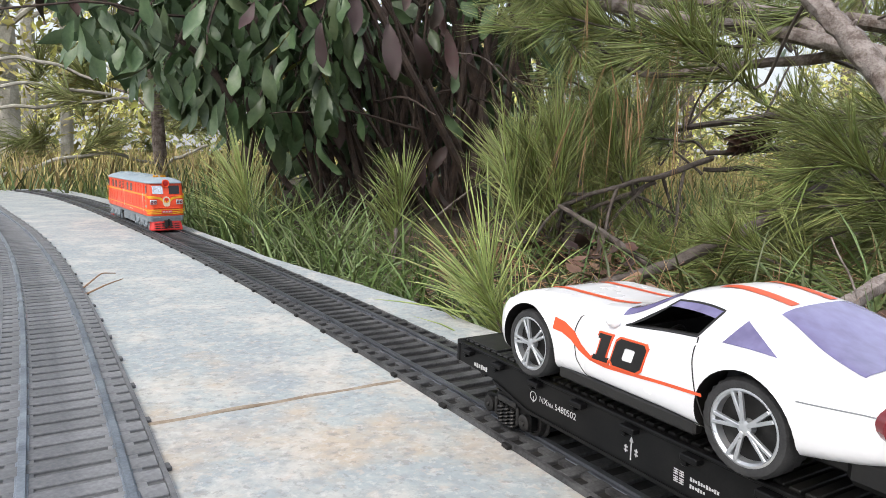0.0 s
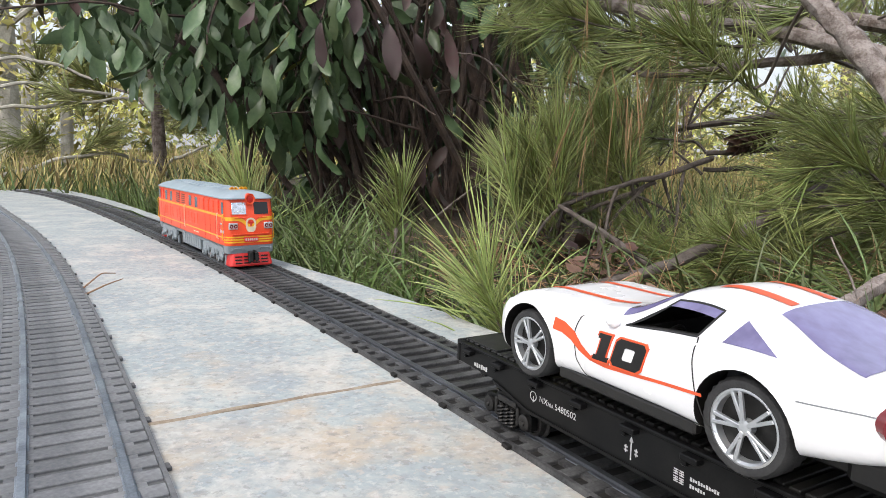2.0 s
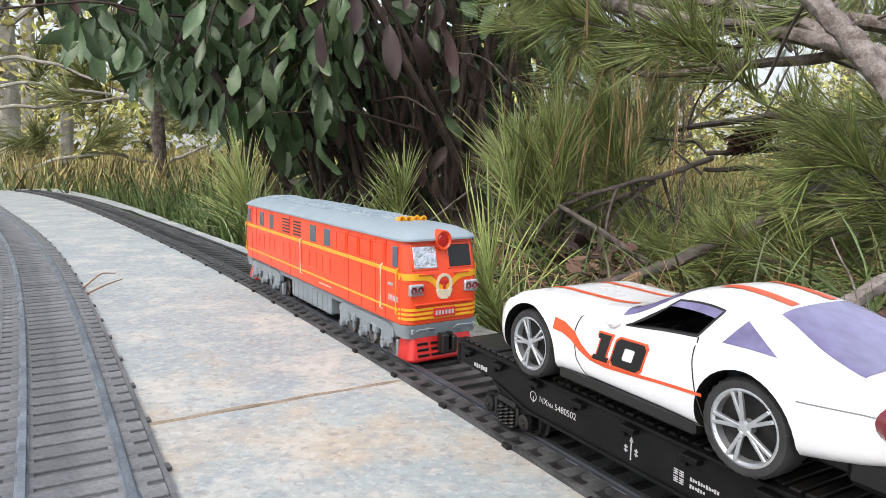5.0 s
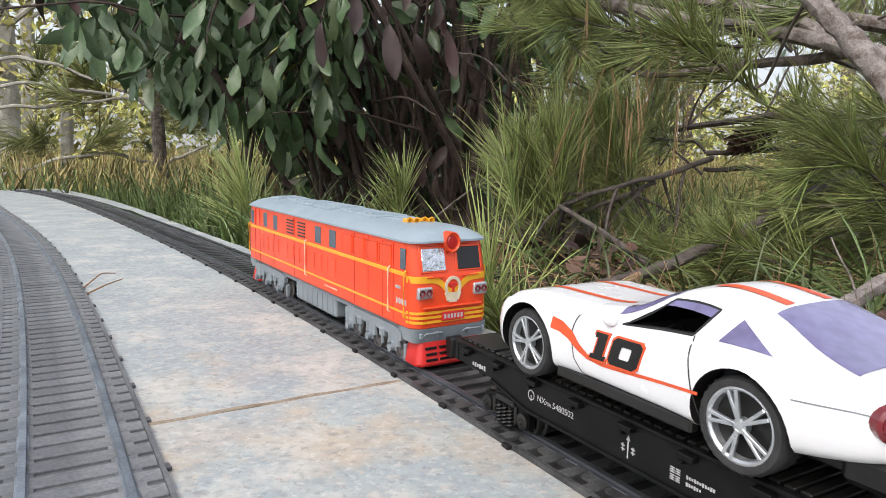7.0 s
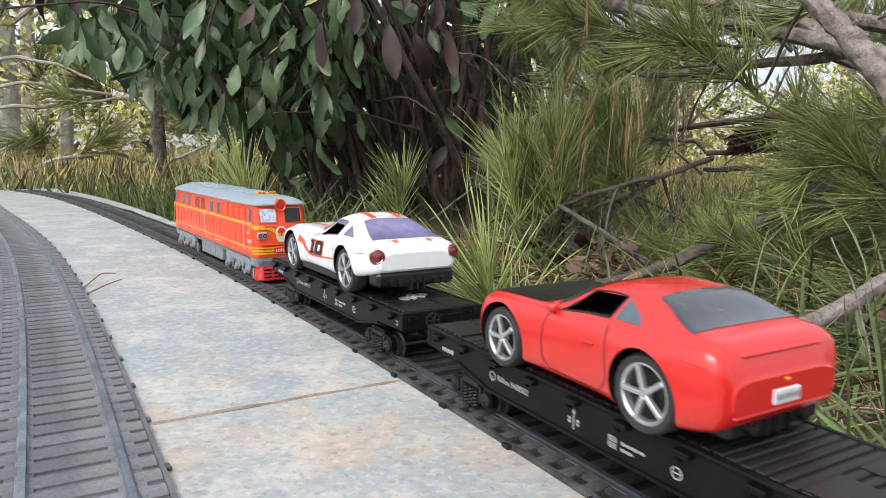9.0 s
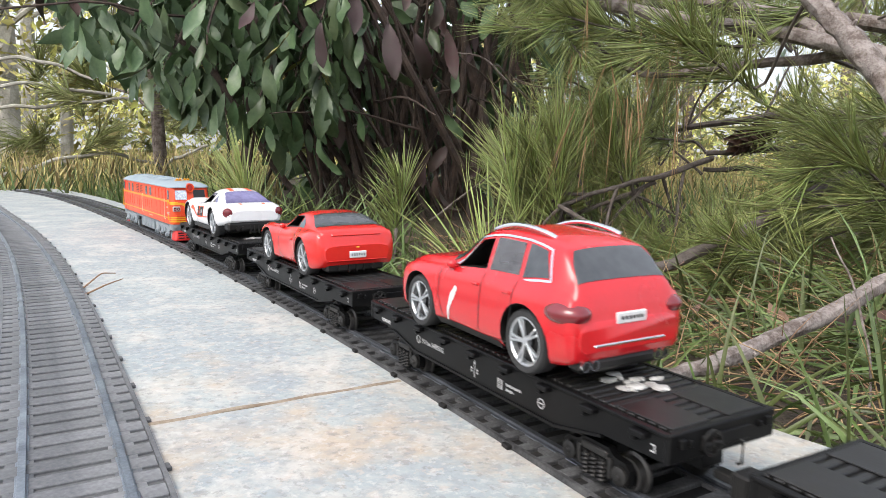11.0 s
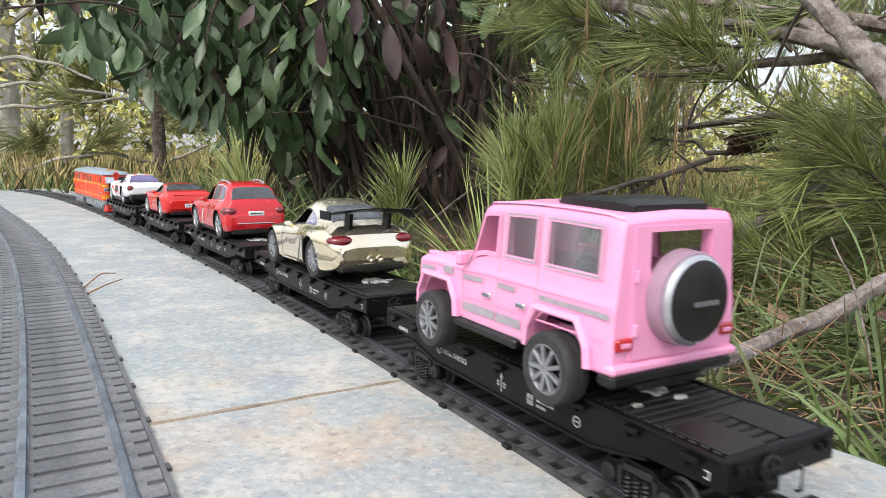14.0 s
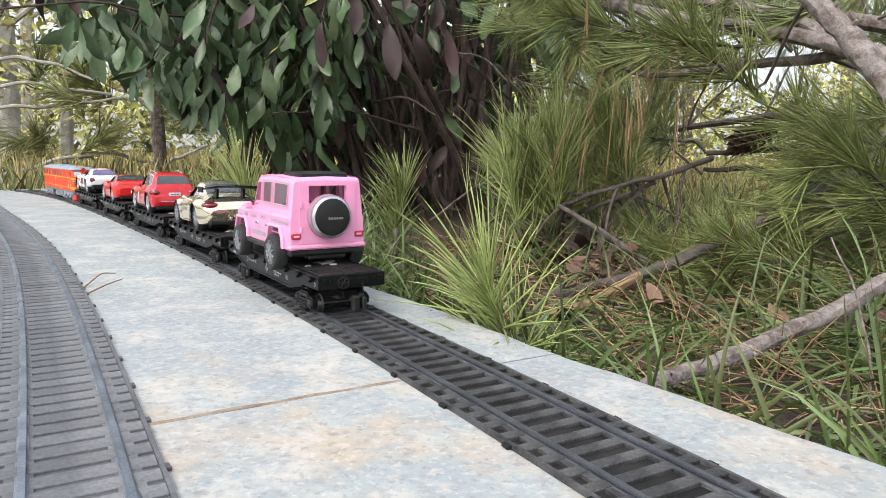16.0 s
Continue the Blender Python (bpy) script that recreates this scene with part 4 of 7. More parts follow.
def red_coupe():
    c = thing("toy_car", "glossy red die-cast muscle coupe with dark bonnet", "toy car", "toy cars on the wagons")
    sh = Shell([(43.5, 8, 14.5, 15.4, 17.5, 13), (42.6, 5, 18, 19.4, 20.6, 15), (38.5, 4, 20.4, 21.8, 21.6, 17), (31, 4, 21, 22.4, 21.8, 17), (17, 4, 21, 22.8, 20.8, 17), (11, 4, 21.2, 24, 20.6, 15.5),
                (-2, 4, 21.8, 30.4, 20.4, 14), (-10.5, 4, 22, 31.8, 20.8, 13.8), (-22, 4, 22.6, 31, 22, 14), (-34, 5, 23.6, 26, 22.4, 16.8), (-40, 6, 23.4, 24.8, 21.6, 17), (-42.8, 7, 21.8, 23, 20.6, 16.5), (-44, 8.5, 18.8, 19.8, 19.2, 14.5), (-45, 10, 16.2, 17, 17, 12.5)],
               flares=((31, 0.5, 9), (-24.5, 0.9, 11)))
    wh = [(31, DECK + 9), (-24.5, DECK + 9.4)]
    side, rear = [(8, .59), (-10, .60), (-13, .79), (-1.5, .815)], [(-11.5, .60), (-21, .60), (-19.5, .67), (-14, .785)]
    part("body", cut_arches(sh.body(), wh, 22, 10.6, [cabin_hollow(sh, 4, -23, 11), window_hole(sh, side)]), REDP, c, mm=False, smooth=62).data.materials.append(BLACKM)
    interior(c, sh, (-7,), 11, 8, 12, BLACKM)
    for (x, z), r in zip(wh, (9.0, 9.4)):
        for sd in (1, -1):
            car_wheel(c, x, sd * 17.4, sd, r, 7.0, SILVER, 5, False, 0.76)
    underside(c, sh, (31, -24.5), 22)
    part("window_rim", sh.line(side + side[:1], 0.5, 0.1), DARKSTEEL, c)
    part("quarter_window", sh.patch(rear, both=True), GLASSGREY, c, "grey quarter window")
    part("windscreen", sh.across(10.5, .72, -2, .86), GLASS, c)
    part("rear_window", sh.across(-21.5, .85, -35, .78), GLASS, c, "smoked rear window")
    part("hood_panel", sh.across(40, .80, 13, .78), BLACKM, c, "matt black bonnet panel")
    part("door_seam", sh.line([(10, .57), (12.5, .4), (12.5, .2), (10, .08), (-9, .05), (-13, .2), (-12, .4), (-11, .58)], 0.3), DARKSTEEL, c)
    part("body_crease", sh.line([(-32, .46), (-37, .45), (-42, .44)], 0.3), CRIMSONP, c)
    for sd in (1, -1):
        bm = B()
        box(bm, -44.10, sd * 9.6, DECK + 15.6, 1.6, 9.6, 2.4, 0.7)
        part("tail_lamp", bm, REDP, c, "tail lamp painted over in red")
        bm = B()
        box(bm, -6, sd * 20.9, DECK + 16.8, 3.4, 0.8, 0.9, 0.2)
        part("door_handle", bm, REDP, c)
    bm = B()
    box(bm, -45.00, 0, DECK + 12.4, 0.8, 9, 3.4, 0.3)
    part("number_plate", bm, PLATEWHITE, c, "white blank plate")
    bm = B()
    for k in range(6):
        box(bm, -45.45, -3.3 + k * 1.3, DECK + 12.4, 0.1, 0.8, 1.2)
    part("plate_bar", bm, RIMGREY, c)
    bm = B()
    box(bm, -42.10, 0, DECK + 22.0, 3.4, 27, 1.4, 0.6)
    part("spoiler_lip", bm, REDP, c)
    bm = B()
    box(bm, -43.10, 0, DECK + 9.6, 4.0, 33, 1.6, 0.7)
    part("bumper_crease", bm, REDP, c)
    bm = B()
    box(bm, -39.10, 0, DECK + 6, 8, 31, 4.6, 1.0)
    for y in (-9, 9):
        rod(bm, (-42, y, DECK + 6), (-44.7, y, DECK + 6), 1.3, 10)
    for y in (-4, 0, 4):
        box(bm, -42.10, y, DECK + 5.6, 4, 0.7, 3.6)
    part("diffuser", bm, BLACKM, c, "dark rear diffuser")
    bm = B()
    box(bm, -44.90, 0, DECK + 16.0, 0.5, 2.0, 0.9, 0.3)
    part("badge", bm, YELLOW, c)
    mirror(c, sh, 9.5, .58, REDP, 3.2, 3.6, 2.8)
    return c


def red_suv():
    c = thing("toy_car", "crimson die-cast sport utility car with silver roof rails", "toy car", "toy cars on the wagons")
    sh = Shell([(49.5, 8, 14, 15, 14, 10), (48, 5.5, 17, 18.5, 19, 13), (43, 5, 21, 23, 21, 15), (34, 5, 23, 25.4, 21.8, 16), (20, 5, 23.6, 26.8, 21.4, 16), (12, 5, 24, 29, 21.3, 15),
                (-2, 5, 24.5, 38, 21.3, 14.6), (-14, 5, 25, 39.6, 21.6, 14.8), (-28, 5, 25.4, 39, 21.9, 14.8), (-38, 5.5, 25.6, 36.8, 21.8, 15), (-43.5, 6, 24.8, 31, 21, 15), (-47, 7, 23.4, 26, 20.8, 16), (-48.6, 8, 20, 21.5, 19.8, 15), (-49.5, 10, 17, 18, 17.6, 13)], flares=((31, 0.5, 9), (-30, 0.6, 10)))
    wh = [(31, DECK + 9.2), (-30, DECK + 9.4)]
    front, back = [(9.5, .585), (-7, .585), (-7, .81), (-0.5, .81)], [(-9, .585), (-24, .59), (-23, .81), (-9, .815)]
    interior(c, sh, (-6, -26), 14, 10, 15, BLACKM)
    part("body", cut_arches(sh.body(), wh, 22, 10.8, [cabin_hollow(sh, 5, -37, 14), window_hole(sh, front), window_hole(sh, back)]), CRIMSONP, c, mm=False, smooth=62).data.materials.append(BLACKM)
    for x, z in wh:
        for sd in (1, -1):
            car_wheel(c, x, sd * 17.6, sd, 9.3, 7.0, SILVER, 5, True, 0.76)
    underside(c, sh, (31, -30), 22)
    part("rear_door_window", sh.patch(back, both=True), CLEARGLASS, c, "hazy clear rear door window")
    part("quarter_window", sh.patch([(-26, .58), (-37, .62), (-33, .80), (-25, .815)], both=True), GLASS, c)
    part("window_trim", sh.line([(12, .56), (-26, .56), (-38, .60), (-34.5, .82), (-24, .835), (0, .83), (11, .6)], 0.7, 0.15), CHROME, c, "chrome window trim")
    part("windscreen", sh.across(14, .70, 0, .84), GLASS, c)
    part("rear_window", sh.across(-39.2, .895, -45.6, .80), GLASS, c, "smoked rear window")
    part("door_seam", sh.line([(17, .52), (17.5, .3), (15, .08), (-6, .06), (-7.5, .3), (-8, .56)], 0.3), DARKSTEEL, c)
    part("door_seam", sh.line([(-8, .06), (-22, .1), (-25, .35), (-25, .56)], 0.3), DARKSTEEL, c)
    part("scratch", sh.line([(12, .07), (11, .2), (9, .30), (6, .40)], [0.8, 1.2, 1.6, 2.6, 1.6], 0.2, (1,)), PLATEWHITE, c, "white scratch in the paint")
    part("sill", sh.line([(20, .01), (-18, .01)], 3.0, 0.2), BLACKM, c)
    for sd in (1, -1):
        bm = B()
        pts = [sh.at(x, .90, sd, 0.4 + 1.2 * math.sin(math.pi * (x + 32) / 30)) for x in np.linspace(-32, -2, 12)]
        tube(bm, pts, 0.75, 8)
        part("roof_rail", bm, CHROME, c, "silver roof rail")
        bm = B()
        g = bmesh.ops.create_icosphere(bm, subdivisions=3, radius=1)
        bmesh.ops.scale(bm, vec=(7.4, 5.8, 3.6), verts=g["verts"])
        bmesh.ops.translate(bm, vec=(-42.8, sd * 16.9, DECK + 20.0), verts=g["verts"])
        part("tail_lamp", bm, LAMPDARK, c, "dark red wraparound tail lamp")
        for q in (11.5, 14.6):
            bm = B()
            lathe(bm, [(0, 1.5), (-2.2, 1.5), (-2.2, 1.1), (-0.5, 1.0), (-0.5, 0.02)], 14, "X", (-46.5, sd * q, DECK + 6.2))
            part("exhaust", bm, CHROME, c, "chrome exhaust pipe")
        for x in (-4.5, -22):
            bm = B()
            p = sh.at(x, .46, sd)
            box(bm, p.x, p.y + sd * 0.3, p.z, 3.6, 0.9, 0.9, 0.25)
            part("door_handle", bm, CRIMSONP, c)
    bm = B()
    box(bm, -49.3, 0, DECK + 18.4, 0.8, 11, 3.2, 0.3)
    part("number_plate", bm, PLATEWHITE, c, "white plate with dark script")
    bm = B()
    for k in range(6):
        box(bm, -49.75, -3.5 + k * 1.4, DECK + 18.4, 0.1, 0.9, 0.9)
    part("plate_bar", bm, BLACKM, c)
    bm = B()
    for k in range(7):
        box(bm, -47.6, -5.4 + k * 1.8, DECK + 22.6, 0.6, 1.1, 0.8)
    part("tailgate_bar", bm, CHROME, c)
    bm = B()
    box(bm, -49.4, 0, DECK + 11.6, 0.9, 26, 0.8, 0.25)
    part("bumper_trim", bm, CHROME, c, "silver bumper strip")
    bm = B()
    box(bm, -45.6, 0, DECK + 6.0, 6, 33, 4.0, 1.2)
    part("bumper_skirt", bm, BLACKM, c)
    mirror(c, sh, 10.5, .58, CRIMSONP, 3.4, 4.0, 3.2)
    return c


def gold_car():
    c = thing("toy_car", "gold chrome die-cast sports car with black rear wing", "toy car", "toy cars on the wagons")
    sh = Shell([(51, 7.5, 13, 14, 14, 9), (49.5, 5, 15, 16.5, 18.5, 12), (44, 4.5, 19, 20.2, 21.3, 14), (35, 4.5, 21.6, 22.8, 22.2, 14.5), (20, 4.5, 22.2, 24.2, 21.6, 15), (14, 4.5, 22.6, 26.4, 21.4, 14.5),
                (0, 4.5, 23, 36.0, 21.4, 13), (-9, 4.5, 23.4, 37.8, 21.8, 13), (-22, 4.5, 24, 35.4, 22.8, 13.2), (-35, 5, 24.4, 29, 23.2, 14), (-44, 6, 23, 25, 22, 15), (-48, 7.5, 21, 22.4, 21, 15), (-49.6, 9, 18.4, 19.8, 19, 13.5), (-50.6, 11, 15.6, 16.6, 16.6, 11)], flares=((35, 0.8, 9), (-25.5, 1.3, 11)))
    side = [(10, .59), (-9, .595), (-11, .75), (-1, .785)]
    wh = [(35, DECK + 9.4), (-25.5, DECK + 9.8)]
    part("body", cut_arches(sh.body(), wh, 22, 11.0, [cabin_hollow(sh, 7, -20, 13), window_hole(sh, side)]), GOLDP, c, mm=False, smooth=62).data.materials.append(BLACKM)
    for (x, z), r in zip(wh, (9.4, 9.8)):
        for sd in (1, -1):
            car_wheel(c, x, sd * 17.8, sd, r, 7.6, RIMGREY, 10, False, 0.66)
    underside(c, sh, (35, -25.5), 22)
    interior(c, sh, (-5,), 13, 10, 14, BLACKM)
    part("window_rim", sh.line(side + side[:1], 0.6, 0.12), BLACKM, c)
    part("quarter_window", sh.patch([(-11.5, .59), (-25, .60), (-21, .68), (-13.5, .75)], both=True), PURPLEGLASS, c)
    for k in range(4):
        part("window_louvre", sh.line([(-14 - 2.4 * k, .615), (-15.6 - 1.9 * k, .735 - .02 * k)], 0.6, 0.25), PLATEWHITE, c)
    part("windscreen", sh.across(15.5, .72, 3, .86), GLASS, c)
    part("rear_window", sh.across(-23, .84, -36, .80), GLASS, c, "smoked rear window")
    part("door_gap", sh.line([(-10.5, .58), (-11, .45), (-9, .3), (-5, .14), (-3, .08)], [0.5, 0.7, 1.2, 1.2, 0.6], 0.12), WINDOWDARK, c, "dark gap of an ajar door")
    part("door_seam", sh.line([(18, .5), (19, .3), (17, .06), (-2, .07)], 0.35), DARKSTEEL, c)
    part("sill", sh.line([(20, .07), (-10, .07)], 1.4, 0.4), GOLDP, c)
    for sd in (1, -1):
        bm = B()
        g = bmesh.ops.create_icosphere(bm, subdivisions=3, radius=1)
        bmesh.ops.scale(bm, vec=(5.8, 6.6, 2.9), verts=g["verts"])
        bmesh.ops.translate(bm, vec=(-45.2, sd * 15.6, DECK + 19.8), verts=g["verts"])
        part("tail_lamp", bm, LAMPDARK, c, "dark red tail lamp")
        bm = B()
        lathe(bm, [(0, 1.7), (-2.0, 1.7), (-2.0, 1.2), (-0.4, 1.1), (-0.4, 0.02)], 14, "X", (-49.4, sd * 2.4, DECK + 11))
        part("exhaust", bm, CHROME, c)
        bm = B()
        box(bm, -48.4, sd * 15.0, DECK + 10.8, 3.0, 6.5, 1.2, 0.4, Matrix.Rotation(radians(sd * 12), 4, "X"))
        part("bumper_vent", bm, DARKSTEEL, c)
    # rear wing on two struts
    wing = B()
    rings = []
    for y in np.linspace(-21.5, 21.5, 17):
        zz = DECK + 31.0 + 1.6 * (1 - (y / 21.5) ** 2)
        rings.append([wing.verts.new((x, y, zz + h)) for x, h in ((-37, 0), (-40, 0.9), (-45, 1.1), (-49, 2.0), (-49, 1.4), (-45, 0.2), (-40, -0.2))])
    quad_faces(wing, rings)
    bmesh.ops.recalc_face_normals(wing, faces=wing.faces[:])
    w = part("rear_wing", wing, BLACK, c, "black plastic rear wing")
    for sd in (1, -1):
        bm = B()
        box(bm, -43, sd * 21.6, DECK + 31.6, 12, 0.9, 4.2, 0.3)
        part("end_plate", bm, BLACK, w)
        bm = B()
        prism(bm, [(-46.5, DECK + 32), (-41, DECK + 32), (-39, DECK + 24), (-45, DECK + 24)], sd * 10 - 0.9, sd * 10 + 0.9)
        part("strut", bm, BLACK, w, smooth=False)
    bm = B()
    box(bm, -46, 0, DECK + 6.6, 7, 34, 3.4, 1.0)
    part("diffuser", bm, BLACKM, c)
    bm = B()
    box(bm, -49.4, 0, DECK + 15, 1.6, 22, 0.9, 0.3)
    part("bumper_crease", bm, GOLDP, c)
    mirror(c, sh, 11.5, .58, GOLDP, 4.2, 4.2, 2.8)
    return c


def pink_car():
    c = thing("toy_car", "pink die-cast boxy off-road car with spare wheel", "toy car", "toy cars on the wagons")
    sh = Shell([(46, 10, 22, 23, 20, 17), (45, 9, 25, 26.2, 21.2, 18), (34, 9, 26, 27.4, 21.4, 18), (18, 9, 26.4, 28, 21.6, 18), (15.5, 9, 26.5, 30, 21.7, 18.2), (7.5, 9, 26.8, 46, 21.8, 19), (4, 9, 27, 47.4, 21.8, 19.4),
                (-20, 9, 27, 48.6, 21.8, 19.6), (-47.5, 9, 27, 48, 21.8, 19.6), (-49.6, 9, 26.6, 46.6, 21.4, 19.0), (-50, 9.5, 26.4, 46, 21, 18.6)], True)
    wh = [(30.5, DECK + 9.6), (-31, DECK + 9.8)]
    holes = [[(x0 - 1.0, .635), (x1, .635), (x1, .822), (x3, .822)] for x0, x1, x3 in ((13, -1.5, 7.0), (-4.5, -19.5, -5.5), (-23, -44.5, -24))]
    hatch = B()
    box(hatch, -50, 0, DECK + 38.6, 12, 21, 9.4)
    interior(c, sh, (-4, -24), 15, 9, 15, BLACKM)
    part("body", cut_arches(sh.body(56, 28), wh, 22, 11.6, [cabin_hollow(sh, 6, -47.5, 15)] + [window_hole(sh, q) for q in holes] + [hatch]), PINKP, c, mm=False, smooth=30)
    for (x, z), r in zip(wh, (9.6, 9.8)):
        for sd in (1, -1):
            car_wheel(c, x, sd * 22.4, sd, r, 7.2, RIMGREY, 9, False, 0.68, 3.4)
            # squared wheel-arch flare
            bm, rings = B(), []
            for x2, z2 in ((-13.6, 0.5), (-13.0, 6), (-9.0, 12.4), (9.0, 12.4), (13.0, 6), (13.6, 0.5)):
                rings.append([bm.verts.new((x + x2 * q, sd * yy, DECK + 9 + (z2 + 0.3) * q2)) for q, q2, yy in ((1, 1, 20.5), (1, 1, 23.2), (0.9, 0.93, 24.0), (0.84, 0.88, 23.6), (0.84, 0.88, 20.5))])
            quad_faces(bm, rings)
            bmesh.ops.recalc_face_normals(bm, faces=bm.faces[:])
            part("wheel_arch", bm, PINKP, c, smooth=False)
    underside(c, sh, (30.5, -31), 22, 6, 15)
    for k, hole in enumerate(holes):
        part("window_frame", sh.line(hole + hole[:1], 1.5, 0.3), PINKP, c)
        part("window_seal", sh.line(hole + hole[:1], 0.45, 0.42), PINKGREY if k else PINKP, c)
        if k:
            part("side_window", sh.patch(hole, both=True, out=0.1), CLEARGLASS, c, "hazy clear window of the rear door" if k == 1 else "hazy clear rear side window")
    part("windscreen", sh.across(14.8, .66, 8.6, .82), GLASS, c)
    for pts in ([(16, .55), (16, .08), (-3, .06), (-3, .88), (6, .90), (15.5, .56)], [(-3, .06), (-17, .08), (-21, .3), (-21, .88), (-3, .88)]):
        part("door_seam", sh.line(pts, 0.35, 0.1), PINKGREY, c)
    for x0, x1 in ((43, 34), (15, 4.5), (-4, -12), (-23, -49)):
        part("side_moulding", sh.line([(x0, .44), (x1, .44)], 1.4, 0.5), PINKGREY, c, "silver grey side moulding")
    part("lower_panel", sh.line([(15, .19), (-2.5, .19)], 2.6, 0.4), PINKGREY, c)
    part("lower_panel", sh.line([(-3.5, .19), (-15, .19)], 2.6, 0.4), PINKGREY, c)
    part("body_crease", sh.line([(44, .50), (-49, .50)], 0.7, 0.35), PINKP, c)
    part("body_crease", sh.line([(16, .28), (-48, .28)], 0.6, 0.3), PINKP, c)
    part("roof_gutter", sh.line([(8, .885), (-49, .885)], 1.0, 0.5), PINKP, c)
    for sd in (1, -1):
        for x in (1.5, -15.5):
            bm = B()
            box(bm, x, sd * 22.3, DECK + 19.6, 4.2, 1.2, 1.6, 0.3)
            part("door_handle", bm, CHROME, c)
        bm = B()
        box(bm, 2.5, sd * 22.2, DECK + 8.2, 34, 2.6, 2.6, 0.6)
        part("running_board", bm, BLACKM, c, "dark grey running board")
        bm = B()
        box(bm, 25, sd * 21.7, DECK + 23.5, 5.5, 0.8, 2.6, 0.3)
        part("side_vent", bm, PINKGREY, c)
        bm = B()
        box(bm, 13.6, sd * 23.6, DECK + 29, 2.6, 4.2, 4.2, 0.8)
        part("mirror", bm, PINKP, c)
        bm = B()
        box(bm, -50.4, sd * 18.0, DECK + 16.6, 1.4, 5.4, 3.2, 0.5)
        lamp = part("tail_lamp", bm, LAMPRED, c, "bright red rectangular tail lamp")
        bm = B()
        box(bm, -51.15, sd * 18.0, DECK + 16.6, 0.3, 3.2, 1.2, 0.2)
        part("lamp_lens", bm, PINKP, lamp)
        bm = B()
        box(bm, 40, sd * 17.5, DECK + 26.8, 7, 3.0, 1.6, 0.6)
        part("turn_lamp", bm, PINKP, c)
    # rear door, window, spare wheel, bumper
    bm = B()
    for y, z, w, h in ((0, 22.9, 32, 20.6), (0, 43.9, 32, 1.4), (-13.4, 38.2, 5.2, 10.0), (13.4, 38.2, 5.2, 10.0)):
        box(bm, -50.2, y, DECK + z, 0.9, w, h)
    part("rear_door", bm, PINKP, c, smooth=False)
    bm = B()
    lathe(bm, [(-50, 10.2), (-51, 11.0), (-55.6, 11.0), (-56.4, 10.4), (-56.8, 9.4), (-56.6, 9.0), (-50, 8.8)], 40, "X", (0, 0, DECK + 26.8))
    bmesh.ops.recalc_face_normals(bm, faces=bm.faces[:])
    sp = part("spare_wheel", bm, SILVER, c, "spare wheel with silver ring and black cover")
    bm = B()
    lathe(bm, [(-50.5, 9.9), (-56.8, 9.9), (-57.1, 9.0), (-57.3, 5), (-57.4, 0.02)], 40, "X", (0, 0, DECK + 26.8))
    part("wheel_cover", bm, BLACKM, sp)
    bm = B()
    lathe(bm, [(-50.2, 12.0), (-54.6, 11.7), (-54.8, 11.05), (-50.2, 11.05)], 40, "X", (0, 0, DECK + 26.8))
    part("wheel_shroud", bm, MAUVE, sp, "mauve grey spare wheel housing")
    for k in range(6):
        bm = B()
        box(bm, -57.45, -5.2 + k * 1.45, DECK + 26.2, 0.2, 1.0, 1.2)
        part("cover_bar", bm, RIMGREY, sp)
    bm = B()
    box(bm, -49.6, 0, DECK + 10.6, 3.6, 44.5, 2.6, 0.8)
    part("bumper", bm, PINKP, c)
    bm = B()
    box(bm, -47.8, 0, DECK + 7.8, 6, 43.5, 4.0, 1.2)
    box(bm, -45, 0, DECK + 5, 9, 22, 3.0, 0.8)
    part("bumper_skirt", bm, BLACKM, c, "black lower rear bumper")
    bm, rings = B(), []
    for x in np.linspace(-46.5, -19, 15):
        t = abs((x + 32.75) / 13.9)
        h = 3.0 * (1 - 0.4 * t ** 6)
        w = 14.5 - 1.5 * t ** 4
        rings.append([bm.verts.new((x, y, DECK + 47.4 + hh)) for y, hh in ((-w, 0), (-w, h * .8), (-w + 1.2, h), (w - 1.2, h), (w, h * .8), (w, 0))])
    quad_faces(bm, rings)
    bmesh.ops.recalc_face_normals(bm, faces=bm.faces[:])
    part("roof_box", bm, BLACKM, c, "dark flat roof panel")
    for y, z in ((15.4, 20), (15.4, 33)):
        bm = B()
        box(bm, -51.2, y, DECK + z, 1.2, 1.4, 3.0, 0.3)
        part("hinge", bm, PINKP, c)
    return c


# ---- locomotive ----
def plan_ring(bm, z, hl, hw, r, xoff=0.0, n=5):
    ring = []
    for cx, cy, a0 in ((hl - r, hw - r, 0), (-hl + r, hw - r, 90), (-hl + r, -hw + r, 180), (hl - r, -hw + r, 270)):
        for k in range(n + 1):
            t = radians(a0 + 90 * k / n)
            ring.append(bm.verts.new((cx + r * math.cos(t) + xoff, cy + r * math.sin(t), z)))
    return ring


PART = part


